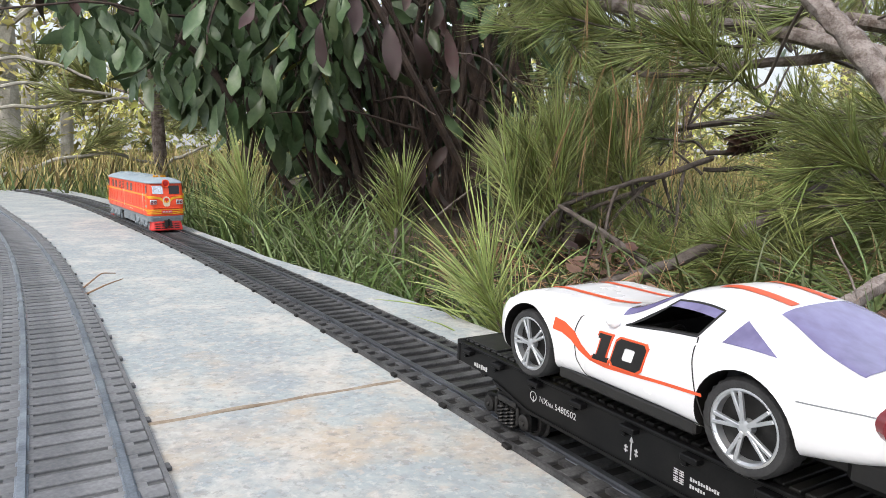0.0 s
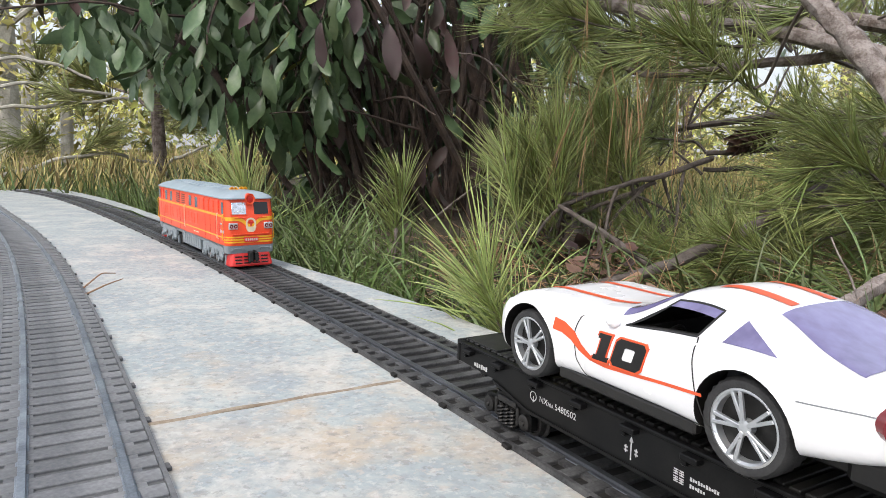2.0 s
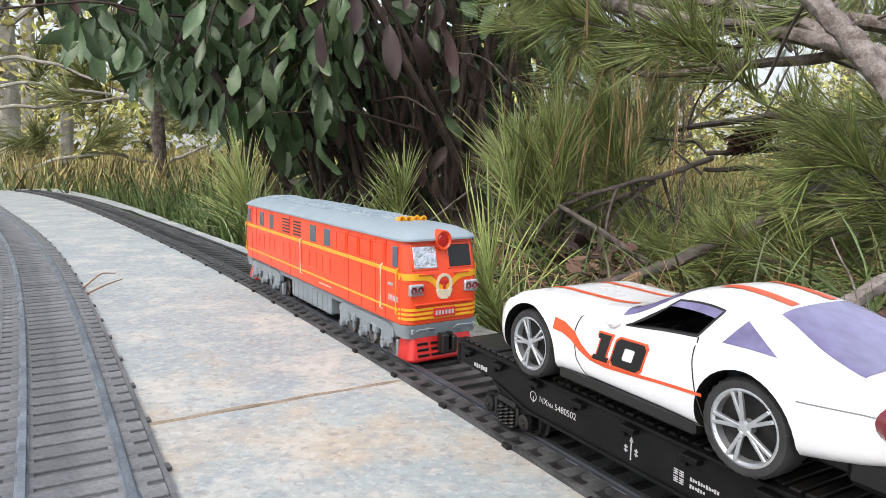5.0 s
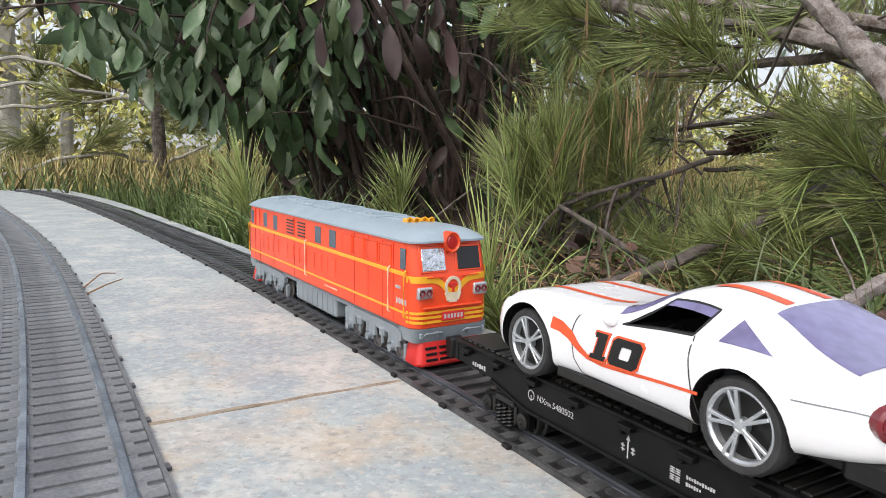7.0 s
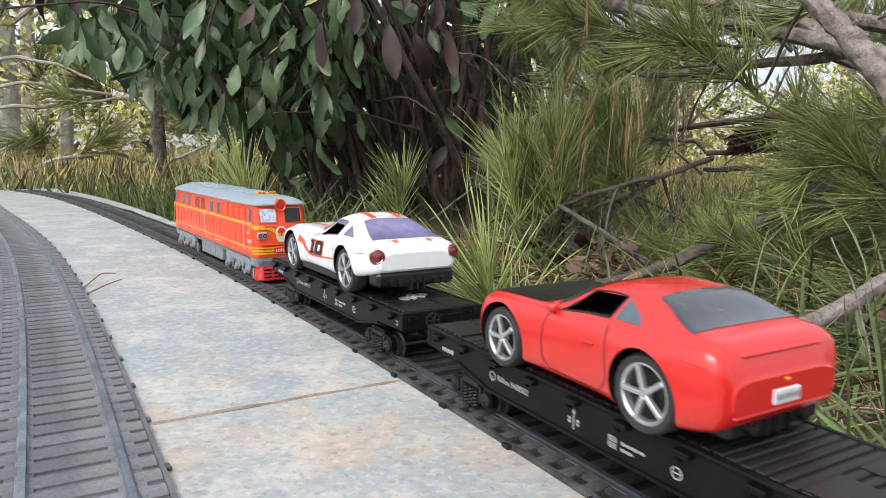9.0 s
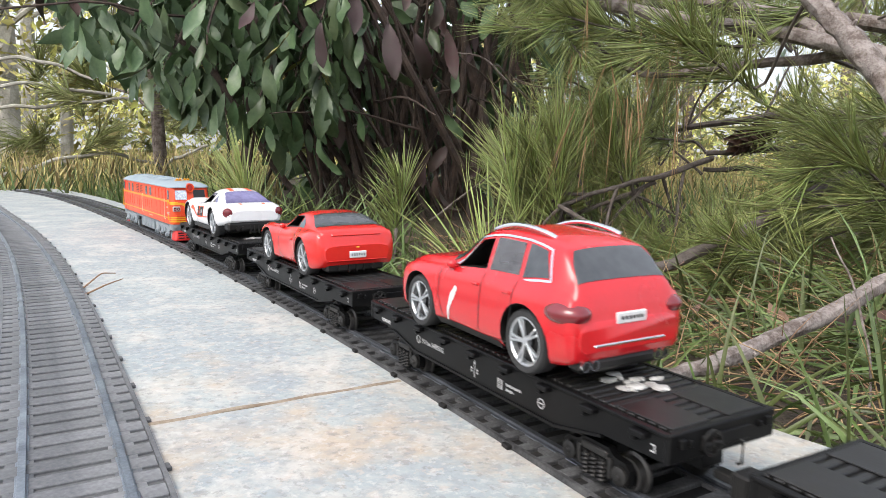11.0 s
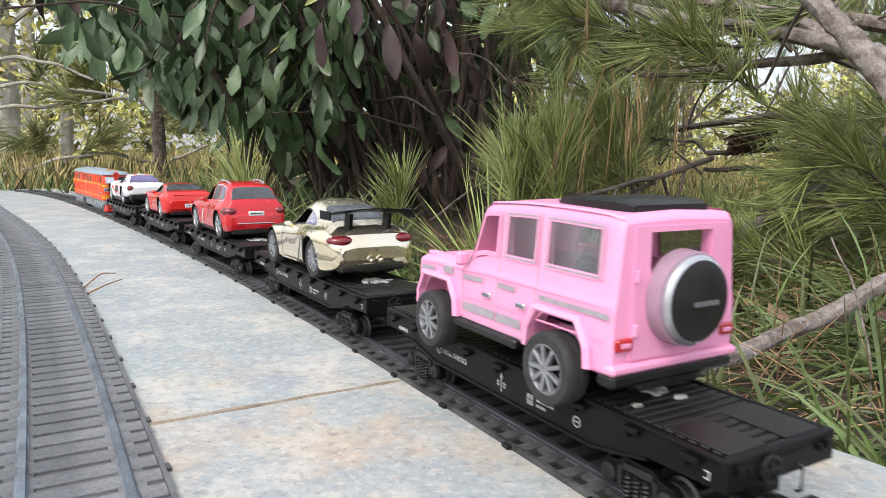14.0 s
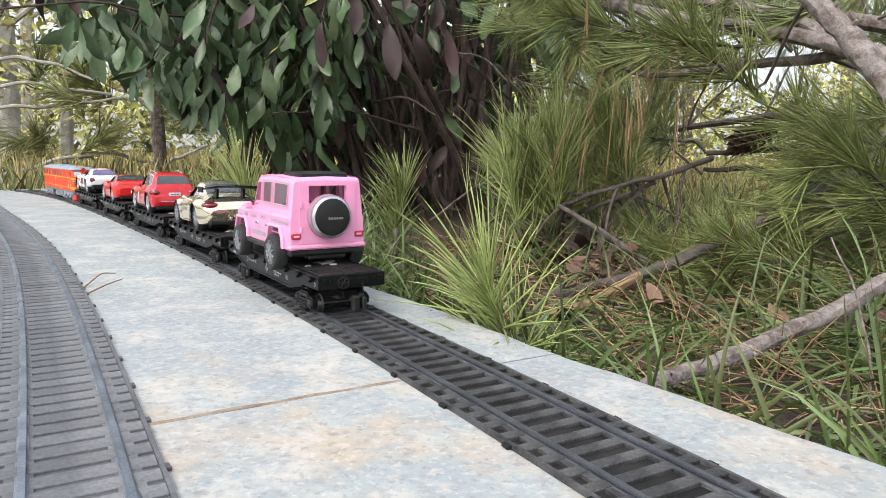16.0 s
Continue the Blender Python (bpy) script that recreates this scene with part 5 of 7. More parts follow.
def locomotive():
    L = thing("locomotive", "orange red model diesel locomotive with grey roof and yellow stripes", "locomotive")
    hw = 19.8
    fit = Matrix.Diagonal((0.911, 0.885, 1.0, 1.0))

    def part(name, bm, material, parent, label="", smooth=True):
        bm.transform(fit)
        return PART(name, bm, material, parent, label, smooth=smooth)

    bm = B()
    quad_faces(bm, [plan_ring(bm, 18.3, 116.5, hw - 0.6, 6), plan_ring(bm, 19, 117.2, hw, 6), plan_ring(bm, 37, 117.5, hw, 6), plan_ring(bm, 39, 117.0, hw, 6), plan_ring(bm, 52, 113.6, hw - 0.3, 6)])
    part("body", bm, ORANGE, L, smooth=30)
    bm = B()
    quad_faces(bm, [plan_ring(bm, 51.4, 116.4, hw + 0.6, 7), plan_ring(bm, 52.2, 116.4, hw + 0.6, 7), plan_ring(bm, 53.8, 114.5, hw - 1.5, 7), plan_ring(bm, 55.6, 111, hw - 5.5, 7), plan_ring(bm, 56.6, 107, hw - 10, 6), plan_ring(bm, 57.0, 100, 5, 4)])
    roof = part("roof", bm, ROOFGREY, L, "blue grey domed roof", smooth=30)
    bm = B()
    for x, w, l in ((88, 20, 16), (62, 14, 22), (34, 22, 26), (4, 22, 26), (-24, 16, 18), (-50, 18, 24), (-76, 12, 14)):
        box(bm, x, 0, 56.7, l, w, 2.0, 0.5)
        for k in range(3):
            box(bm, x + (k - 1) * l * 0.3, 0, 57.8, l * 0.2, w * 0.7, 0.6, 0.2)
    for y in (-13.2, 13.2):
        box(bm, 15, y, 54.6, 150, 0.8, 0.5, 0.1)
    part("roof_hatch", bm, ROOFGREY, roof)
    bm = B()
    for y, x in ((-5, -86), (-2.5, -84), (3, -86), (5.5, -84)):
        lathe(bm, [(0, 0.6), (-3, 0.8), (-5.5, 1.6), (-5.6, 1.1), (-3, 0.3), (-3, 0.02)], 10, "X", (x, y, 57.6))
    box(bm, -86, 0, 56.8, 4, 13, 1)
    part("horn", bm, YELLOW, roof, "yellow roof horns")
    # cab lamp over each windscreen
    for dx in (-1, 1):
        bm = B()
        lathe(bm, [(dx * 108, 4.0), (dx * 117.2, 4.0), (dx * 117.4, 3.6), (dx * 116.6, 3.0), (dx * 116.4, 0.02)], 20, "X", (0, 0, 51.4))
        lamp = part("top_lamp", bm, ORANGE, L, "orange headlamp housing over the cab")
        bm = B()
        lathe(bm, [(dx * 116.5, 2.7), (dx * 117.0, 2.2), (dx * 117.1, 0.02)], 16, "X", (0, 0, 51.4))
        part("lamp_lens", bm, LAMPRED, lamp)
        # windscreens lie on the raked cab front
        for y, m_, lab in ((9.0, FOIL, "foil-lined windscreen"), (-9.0, WINDOWDARK, "dark windscreen")) if dx < 0 else ((9.0, WINDOWDARK, "dark windscreen"), (-9.0, WINDOWDARK, "dark windscreen")):
            tilt = Matrix.Rotation(radians(dx * -14.5), 4, "Y")
            bm = B()
            box(bm, dx * 115.35, y, 45.0, 1.0, 13.6, 10.6, 0.3, tilt)
            win = part("windscreen_frame", bm, ORANGE, L)
            bm = B()
            box(bm, dx * 115.7, y, 44.9, 0.9, 11.6, 8.8, 0.2, tilt)
            part("windscreen", bm, m_, win, lab)
        # headlamp pairs
        for y in (-14.2, 14.2):
            bm = B()
            box(bm, dx * 117.6, y, 32.6, 2.2, 7.2, 4.6, 0.5)
            hl_ = part("headlamp", bm, SILVER, L, "silver twin headlamp")
            for q in (-1.7, 1.7):
                bm = B()
                lathe(bm, [(dx * 118.3, 1.45), (dx * 119.0, 1.45), (dx * 118.8, 1.1), (dx * 118.6, 0.02)], 14, "X", (0, y + q, 32.6))
                part("lens", bm, LAMPDARK, hl_)
        # yellow bands
        bm = B()
        rings = []
        for i in range(41):
            y = -19.9 + 39.8 * i / 40
            corner = max(abs(y) - 13.8, 0)
            x = dx * (117.55 - (6 - math.sqrt(max(36 - corner ** 2, 0))))
            dip = 6.5 * math.exp(-((abs(y) - 0) / 5.5) ** 2)
            z0, z1 = 36.4 - dip, 39.0 - dip * 0.85
            rings.append([bm.verts.new((x + dx * 0.0, y, z0)), bm.verts.new((x + dx * 0.25, y, z0)), bm.verts.new((x + dx * 0.25, y, z1)), bm.verts.new((x, y, z1))])
        quad_faces(bm, rings)
        bmesh.ops.recalc_face_normals(bm, faces=bm.faces[:])
        part("yellow_band", bm, YELLOW, L)
        for z in (21.2, 23.0, 24.8):
            bm, rings = B(), []
            for i in range(31):
                y = -19.9 + 39.8 * i / 30
                corner = max(abs(y) - 13.8, 0)
                x = dx * (117.45 - (6 - math.sqrt(max(36 - corner ** 2, 0))))
                rings.append([bm.verts.new((x, y, z - 0.5)), bm.verts.new((x + dx * 0.5, y, z - 0.5)), bm.verts.new((x + dx * 0.5, y, z + 0.5)), bm.verts.new((x, y, z + 0.5))])
            quad_faces(bm, rings)
            bmesh.ops.recalc_face_normals(bm, faces=bm.faces[:])
            part("yellow_line", bm, YELLOW, L)
        bm = B()
        box(bm, dx * 118.2, 0, 26.8, 1.4, 30, 0.7, 0.2)
        for y in (-9, 9):
            box(bm, dx * 117.9, y, 38.4, 0.8, 8, 0.5, 0.1)
        part("handrail", bm, ORANGE, L)
        bm = B()
        lathe(bm, [(dx * 117.4, 4.2), (dx * 118.1, 4.2), (dx * 118.1, 3.0), (dx * 117.4, 2.8)], 24, "X", (0, 0, 34.2))
        prism(bm, [(dx * 117.4, 28.2), (dx * 118.1, 28.2), (dx * 118.1, 32), (dx * 117.4, 32)], -2.0, 2.0)
        for q in (-1, 1):
            box(bm, dx * 117.8, q * 3.0, 30.6, 0.8, 1.4, 3.6, 0.2, Matrix.Rotation(radians(q * -24), 4, "X"))
        em = part("emblem", bm, TAN, L, "pale round wreath emblem")
        bm = B()
        box(bm, dx * 117.9, 0, 34.0, 0.6, 1.2, 3.6, 0.1)
        box(bm, dx * 117.9, 0, 35.2, 0.6, 3.6, 1.0, 0.1)
        part("emblem_mark", bm, PLOW, em)
        bm = B()
        box(bm, dx * 118.2, 0, 23.0, 0.8, 11.6, 3.6, 0.2)
        pl = part("number_plate", bm, PLOW, L, "red plate with white characters")
        bm = B()
        for k in range(6):
            box(bm, dx * 118.65, -4.2 + k * 1.7, 23.0, 0.1, 1.0, 1.7)
        part("plate_bar", bm, INKWHITE, pl)
        # buffer beam, plough, coupler
        bm = B()
        quad_faces(bm, [plan_ring(bm, 13.2, 6, 18.6, 3, dx * 110.5), plan_ring(bm, 18.6, 7, 19.4, 3, dx * 110.5)])
        for y in (-16, -8, 8, 16):
            box(bm, dx * 118, y, 16.2, 1.4, 1.6, 2.2, 0.3)
        for y in (-10, 10):
            tube(bm, [(dx * 118.2, y - 5, 15.9), (dx * 119, y - 4, 17.0), (dx * 119, y + 4, 17.0), (dx * 118.2, y + 5, 15.9)], 0.35, 6)
        part("buffer_beam", bm, GREY, L, "grey buffer beam with pipes", smooth=30)
        bm = B()
        quad_faces(bm, [plan_ring(bm, 4.0, 7.2, 17.2, 3, dx * 111), plan_ring(bm, 5.0, 7.6, 17.6, 3, dx * 111), plan_ring(bm, 13.6, 5.4, 15.8, 3, dx * 111)])
        pw = part("plough", bm, PLOW, L, "red slotted snow plough", smooth=30)
        for z in (6.4, 8.6, 10.8):
            for y in (-10.6, -3.6, 3.6, 10.6):
                bm = B()
                box(bm, dx * (118.5 - (z - 5) * 0.25), y, z, 1.4, 5.6, 0.9, 0.1)
                part("slot", bm, WINDOWDARK, pw, smooth=False)
        coupler(L, dx * 102, dx, 11.0)
    # sides
    for sd in (1, -1):
        y = sd * (hw + 0.1)
        for z, w, x0, x1 in ((39.2, 1.6, -111.5, 111.5), (24.2, 0.9, -111.5, 111.5)):
            bm = B()
            box(bm, 0, sd * hw, z, x1 - x0, 0.5, w, 0.1)
            part("yellow_stripe", bm, YELLOW, L, smooth=False)
        for x, w in ((78, 7), (58, 7), (-13, 8), (-33, 8), (-108.5, 4.5), (106, 5)):
            bm = B()
            box(bm, x, sd * (hw - 0.05), 45, w, 0.5, 8.2, 0.2)
            part("side_window", bm, GLASSGREY, L, "grey side window", smooth=False)
        for x in (31, 12):
            bm = B()
            for k in range(5):
                box(bm, x, sd * hw, 41.8 + k * 1.7, 11.5, 0.5, 0.7, 0.1, Matrix.Rotation(radians(sd * 20), 4, "X"))
            part("grille", bm, DARKSTEEL, L, "dark louvre grille", smooth=False)
        for x, z, w, h in [(a, 45, 11.6, 8.6) for a in (-51, -64.8, -78.6, -92.2)] + [(a, 31.8, 10.5, 8.4) for a in (78, 57, 30, 10, -13, -32)]:
            bm = B()
            for q in (-1, 1):
                box(bm, x + q * w / 2, sd * hw, z, 0.5, 0.6, h, 0.1)
                box(bm, x, sd * hw, z + q * h / 2, w, 0.6, 0.5, 0.1)
            box(bm, x, sd * (hw - 0.05), z, w - 1.4, 0.5, h - 1.4, 0.15)
            part("side_panel", bm, ORANGE, L, smooth=False)
        for x in (4, -97, -111.5, 111):
            bm = B()
            tube(bm, [(x, sd * hw, 40.8), (x, sd * (hw + 1.2), 40.2), (x, sd * (hw + 1.2), 23), (x, sd * hw, 22.4)], 0.4, 6)
            part("handrail", bm, TAN if abs(x) < 100 else YELLOW, L)
        for x in (-100, -90, 100, 90, -60, 60, -75, 24):
            bm = B()
            box(bm, x, sd * hw, 35, 0.35, 0.4, 31, 0.05)
            part("panel_seam", bm, PLOW, L, smooth=False)
        bm = B()
        for k in range(7):
            box(bm, -111.5 + k * 1.35 + 0.2, sd * (hw + 0.05), 28.3, 0.85, 0.12, 2.4 - 0.5 * (k % 2))
        part("side_mark", bm, INKWHITE, L, smooth=False)
        bm = B()
        for k in range(12):
            box(bm, -38 + k * 1.4, sd * (hw + 0.05), 21.6, 0.9, 0.12, 0.7)
        part("side_mark", bm, TAN, L, smooth=False)
        bm = B()
        box(bm, -104.5, sd * hw, 33.6, 4.5, 0.8, 1.2, 0.2)
        part("lamp_bracket", bm, SILVER, L)
    # underframe, tank, bogies
    bm = B()
    box(bm, 0, 0, 17.0, 222, 35, 3.4, 0.4)
    part("underframe", bm, GREY, L, smooth=False)
    bm = B()
    box(bm, -2, 0, 11.6, 60, 35, 9.6, 0.8)
    tank = part("fuel_tank", bm, GREY, L, "grey ribbed fuel tank", smooth=False)
    for k in range(8):
        bm = B()
        box(bm, -28 + k * 7.4, 0, 11.6, 0.8, 35.8, 9.2, 0.2)
        part("rib", bm, GREY, tank, smooth=False)
    for cx in (-69, 69):
        bm = B()
        box(bm, 0, 0, 11, 50, 14, 6, 0.5)
        bg = PART("bogie", bm, BLACKM, L, "grey three-axle bogie", at=mmpose(cx, 0, 0))
        for ax in (-20.7, 0, 20.7):
            wheelset(bg, ax, 5.4, 23.33, WHEELGREY, 2.5 + 5.4)
        for sd in (1, -1):
            y = sd * 15.4
            bm = B()
            prism(bm, [(-27, 12), (-27, 15), (-22, 16.8), (22, 16.8), (27, 15), (27, 12), (24.5, 11.5), (24, 9.5), (17.5, 9.5), (17, 12.8), (3.8, 12.8), (3.3, 9.5), (-3.3, 9.5), (-3.8, 12.8), (-17, 12.8), (-17.5, 9.5), (-24, 9.5), (-24.5, 11.5)], y - 1.1, y + 1.1)
            PART("side_frame", bm, GREY, bg, smooth=False)
            for ax in (-20.7, 0, 20.7):
                bm = B()
                box(bm, ax, y + sd * 0.6, 8.6, 4.0, 2.0, 4.4, 0.7)
                rod(bm, (ax, y, 8.0), (ax, y + sd * 3.2, 8.0), 1.6, 12)
                PART("axle_box", bm, GREY, bg)
                bm = B()
                for q in (-3.6, 3.6):
                    rod(bm, (ax + q, y + sd * 0.6, 9.6), (ax + q, y + sd * 0.6, 13.4), 1.0, 10)
                    rod(bm, (ax + q, y + sd * 0.6, 9.2), (ax + q, y + sd * 0.6, 9.8), 1.3, 10)
                PART("spring", bm, GREY, bg)
            bm = B()
            for q in (-11, 11):
                box(bm, q, y + sd * 0.8, 12.2, 4.2, 2.4, 4.0, 0.6)
                rod(bm, (q, y + sd * 1, 7.5), (q, y + sd * 1, 11), 0.7, 8)
            for q in (-28, 28):
                box(bm, q, y * 0.95, 7.5, 1.6, 2.2, 7.0, 0.4)
            PART("brake_gear", bm, GREY, bg)
    return L


# ---- motion ----
GAP = 0.179      # from wagon to wagon
LEAD = 0.2235    # from the first wagon to the locomotive
WAGON = [(0.0, -0.124), (6.6, -0.124), (6.85, -0.124), (7.0, -0.123), (7.25, -0.108), (7.5, -0.0856), (8.0, -0.0350), (8.5, 0.0180), (9.0, 0.0755), (9.2, 0.098), (10.0, 0.189), (11.3, 0.3365),
         (12.0, 0.416), (12.5, 0.4725), (13.0, 0.5300), (13.5, 0.5895), (14.0, 0.6455), (14.5, 0.7035), (15.0, 0.7627), (15.5, 0.8220), (16.0, 0.8805)]
APPROACH = [(0.0, 0.6170), (0.5, 0.5600), (1.0, 0.4960), (1.5, 0.4265), (2.0, 0.3610), (2.5, 0.2925), (3.0, 0.2220), (3.5, 0.1497), (3.8, 0.114), (4.0, 0.1048), (4.3, 0.1038), (6.3, 0.1035), (6.5, 0.1028), (6.8, 0.0975), (7.0, 0.0970), (7.25, 0.1130)]


def spread_rows(rows, step=0.1):
    """Even rows through smooth curves between the given times."""
    t = np.array([r[0] for r in rows])
    s = np.array([r[1] for r in rows])
    d = np.diff(s) / np.diff(t)
    m = np.zeros(len(t))
    for i in range(1, len(t) - 1):
        if d[i - 1] * d[i] > 0:
            w0, w1 = 2 * (t[i + 1] - t[i]) + t[i] - t[i - 1], t[i + 1] - t[i] + 2 * (t[i] - t[i - 1])
            m[i] = (w0 + w1) / (w0 / d[i - 1] + w1 / d[i])
    m[0], m[-1] = d[0], d[-1]
    out = []
    for x in np.arange(0, 16.0001, step):
        i = int(min(max(np.searchsorted(t, x) - 1, 0), len(t) - 2))
        h = t[i + 1] - t[i]
        u = (x - t[i]) / h
        out.append((round(float(x), 3), float((2 * u**3 - 3 * u**2 + 1) * s[i] + (u**3 - 2 * u**2 + u) * h * m[i] + (3 * u**2 - 2 * u**3) * s[i + 1] + (u**3 - u**2) * h * m[i + 1])))
    return out


def roll(vehicle, keyed, radius):
    """Turns each wheelset of a vehicle by the way that it has gone, in its bogie's space."""
    rows, still = [], keyed[0][1]
    for (t, s), (_, nxt) in zip(keyed, keyed[1:] + keyed[-1:]):
        if rows and abs(s - rows[-1][1]) < 1e-6 and abs(nxt - s) < 1e-6:
            continue
        rows.append((t, s))
    if rows[-1][0] < keyed[-1][0]:
        rows.append(keyed[-1])
    for o in vehicle.children_recursive:
        if o.name.startswith("wheelset"):
            base = o.matrix_basis.copy()
            walk(o, [(t, base @ Matrix.Rotation((s - still) / radius, 4, "Y")) for t, s in rows])


def motions():
    rows = spread_rows(WAGON)
    fine = spread_rows(WAGON, 1 / 30)
    for i, (wagon, car, shift) in enumerate(TRAIN):
        path = [(t, MAIN.ride(s - GAP * i, 0.0535)) for t, s in rows]
        walk(wagon, path)
        roll(wagon, fine, 0.0044)
        walk(car, [(t, m @ shift) for t, m in path])
        if i < 5 and CLODS[i]:
            walk(CLODS[i], path)
    loco = spread_rows(APPROACH + [(t, s + LEAD) for t, s in WAGON if t > 7.3])
    walk(ENGINE, [(t, MAIN.ride(s, 0.069)) for t, s in loco])
    roll(ENGINE, spread_rows(APPROACH + [(t, s + LEAD) for t, s in WAGON if t > 7.3], 1 / 30), 0.0054)


build_ground()
build_track("track_main", "black plastic model railway track laid on concrete", MAIN, -0.5, 1.4, TRACK, RAIL, 0.00926, 0.0004, SLEEPER, 4.4)
build_track("track_side", "dusty, sheen-grey model railway track laid on concrete", SIDE, -0.5, 0.9, TRACK_OLD, RAIL_OLD, 0.00926, 0.0009, SLEEPER_OLD, 6.6)
ENGINE = locomotive()
CLODS = []
TRAIN = []
first = flat_wagon("carrying a toy car")
for i, build in enumerate((white_car, red_coupe, red_suv, gold_car, pink_car)):
    wagon = first if i == 0 else copy_thing(first, Matrix())
    TRAIN.append((wagon, build(), mmpose(*((0, 0, 0), (-1, 0, -1.2), (1, 0, 0), (-0.6, 0, -0.2, 0, 0.9), (1.5, 0, 0))[i])))


def glue_clod(x, seed):
    g = thing("glue_blob", "dried white glue blob on the wagon deck", "glue")
    rng = random.Random(seed)
    for k in range(13):
        bm = B()
        gg = bmesh.ops.create_icosphere(bm, subdivisions=2, radius=1)
        bmesh.ops.scale(bm, vec=(rng.uniform(0.5, 2.6), rng.uniform(0.5, 2.8), rng.uniform(0.25, 0.8)), verts=gg["verts"])
        off = Vector((x + rng.gauss(0, 3.2), rng.gauss(0, 4.0), DECK + 0.4))
        for v in gg["verts"]:
            v.co = v.co * (1 + 0.6 * noise.noise(v.co * 0.9 + Vector((seed, k, 0)))) + off
        part("glue_drop", bm, GLUE, g)
    return g


CLODS = [glue_clod(-55, 1), None, glue_clod(-50, 2), glue_clod(-47, 3), glue_clod(-42, 4)]


# ---- plants ----
class Soup:
    """Many small pieces gathered into one mesh."""
    def __init__(self):
        self.v, self.f = [], []

    def strip(self, rows):
        n = len(rows[0])
        k = len(self.v)
        for r in rows:
            self.v.extend(tuple(p) for p in r)
        for i in range(len(rows) - 1):
            for j in range(n - 1):
                a = k + i * n + j
                self.f.append((a, a + 1, a + 1 + n, a + n))

    def mesh(self, name, material, smooth=True):
        me = bpy.data.meshes.new(name)
        me.from_pydata(self.v, [], self.f)
        me.update()
        me.materials.append(material)
        if smooth:
            me.shade_smooth()
        return me

    def leaf(self, base, way, face, length, width, curl=0.3, fold=0.25, n=6, rng=random, wave=0.0, teeth=0.0):
        """A leaf blade with a folded midrib and a bending tip."""
        way, face = Vector(way).normalized(), Vector(face)
        side = way.cross(face).normalized()
        face = side.cross(way).normalized()
        rows, p = [], Vector(base)
        ph = rng.uniform(0, 6)
        for i in range(n + 1):
            t = i / n
            w = width / 2 * (math.sin(math.pi * min(t * 0.97 + 0.02, 1)) ** 0.75) * (0.80 + 0.30 * t if teeth else 1.12 - 0.35 * t) * (1 + teeth * (1 if i % 2 else -1))
            up = face * (fold * w + wave * width * math.sin(ph + t * 9))
            rows.append((p + side * w + up, p, p - side * w + face * (fold * w - wave * width * math.sin(ph + 2 + t * 8))))
            q = Matrix.Rotation(-curl / n, 3, side)
            way, face = q @ way, q @ face
            p = p + way * (length / n)
        self.strip(rows)

    def blade(self, base, way, length, width, droop=0.8, n=5, rng=random):
        """A grass blade that arches over."""
        way = Vector(way).normalized()
        side = way.cross(Vector((rng.uniform(-1, 1), rng.uniform(-1, 1), 0.3))).normalized()
        rows, p = [], Vector(base)
        for i in range(n + 1):
            t = i / n
            w = width / 2 * (1 - t ** 2.2) + 0.00008
            f = side.cross(way) * w * 0.4
            rows.append((p + side * w + f, p, p - side * w + f))
            way = (way + Vector((0, 0, -droop / n * (0.4 + t)))).normalized()
            p = p + way * (length / n)
        self.strip(rows)

    def needle(self, base, way, length, r, droop=0.25, n=3):
        way = Vector(way).normalized()
        q = way.to_track_quat("Z", "Y")
        k, p = len(self.v), Vector(base)
        for i in range(n):
            rr = r * (1 - 0.55 * i / n)
            for t in (0.0, 2.094, 4.189):
                self.v.append(tuple(p + q @ Vector((rr * math.cos(t), rr * math.sin(t), 0))))
            way = (way + Vector((0, 0, -droop / n * (0.5 + i / n)))).normalized()
            p = p + way * (length / n)
        self.v.append(tuple(p))
        for i in range(n - 1):
            for j in range(3):
                a, b = k + i * 3 + j, k + i * 3 + (j + 1) % 3
                self.f.append((a, b, b + 3, a + 3))
        for j in range(3):
            self.f.append((k + (n - 1) * 3 + j, k + (n - 1) * 3 + (j + 1) % 3, k + n * 3))


def sub(name, me, parent, m=None, label="", kind=""):
    ob = new(name, me)
    ob.parent = parent
    if m is not None:
        ob.matrix_basis = m
    return tagged(ob, label, kind=kind)


def rand_dir(rng, up=0.0):
    while True:
        d = Vector((rng.uniform(-1, 1), rng.uniform(-1, 1), rng.uniform(-1, 1)))
        if 0.1 < d.length < 1:
            return (d.normalized() + Vector((0, 0, up))).normalized()


def limb(rng, pts, r0, r1, n=8, wob=0.006, seg=7):
    """A bark tube through a few places, with kinks and knots."""
    pts = [Vector(p) for p in pts]
    path = []
    for a, b in zip(pts, pts[1:]):
        for i in range(seg):
            path.append(a.lerp(b, i / seg) + (Vector((rng.uniform(-1, 1), rng.uniform(-1, 1), rng.uniform(-1, 1))) * wob if (i or a is not pts[0]) else Vector()))
    path.append(pts[-1])
    for _ in range(2):
        path = [path[0]] + [(path[i - 1] + path[i] * 2 + path[i + 1]) / 4 for i in range(1, len(path) - 1)] + [path[-1]]
    rad = [(r0 + (r1 - r0) * i / (len(path) - 1)) * (1 + rng.uniform(-0.07, 0.1)) for i in range(len(path))]
    bm = B()
    tube(bm, path, rad, n, 0.08, rng)
    return bm, path


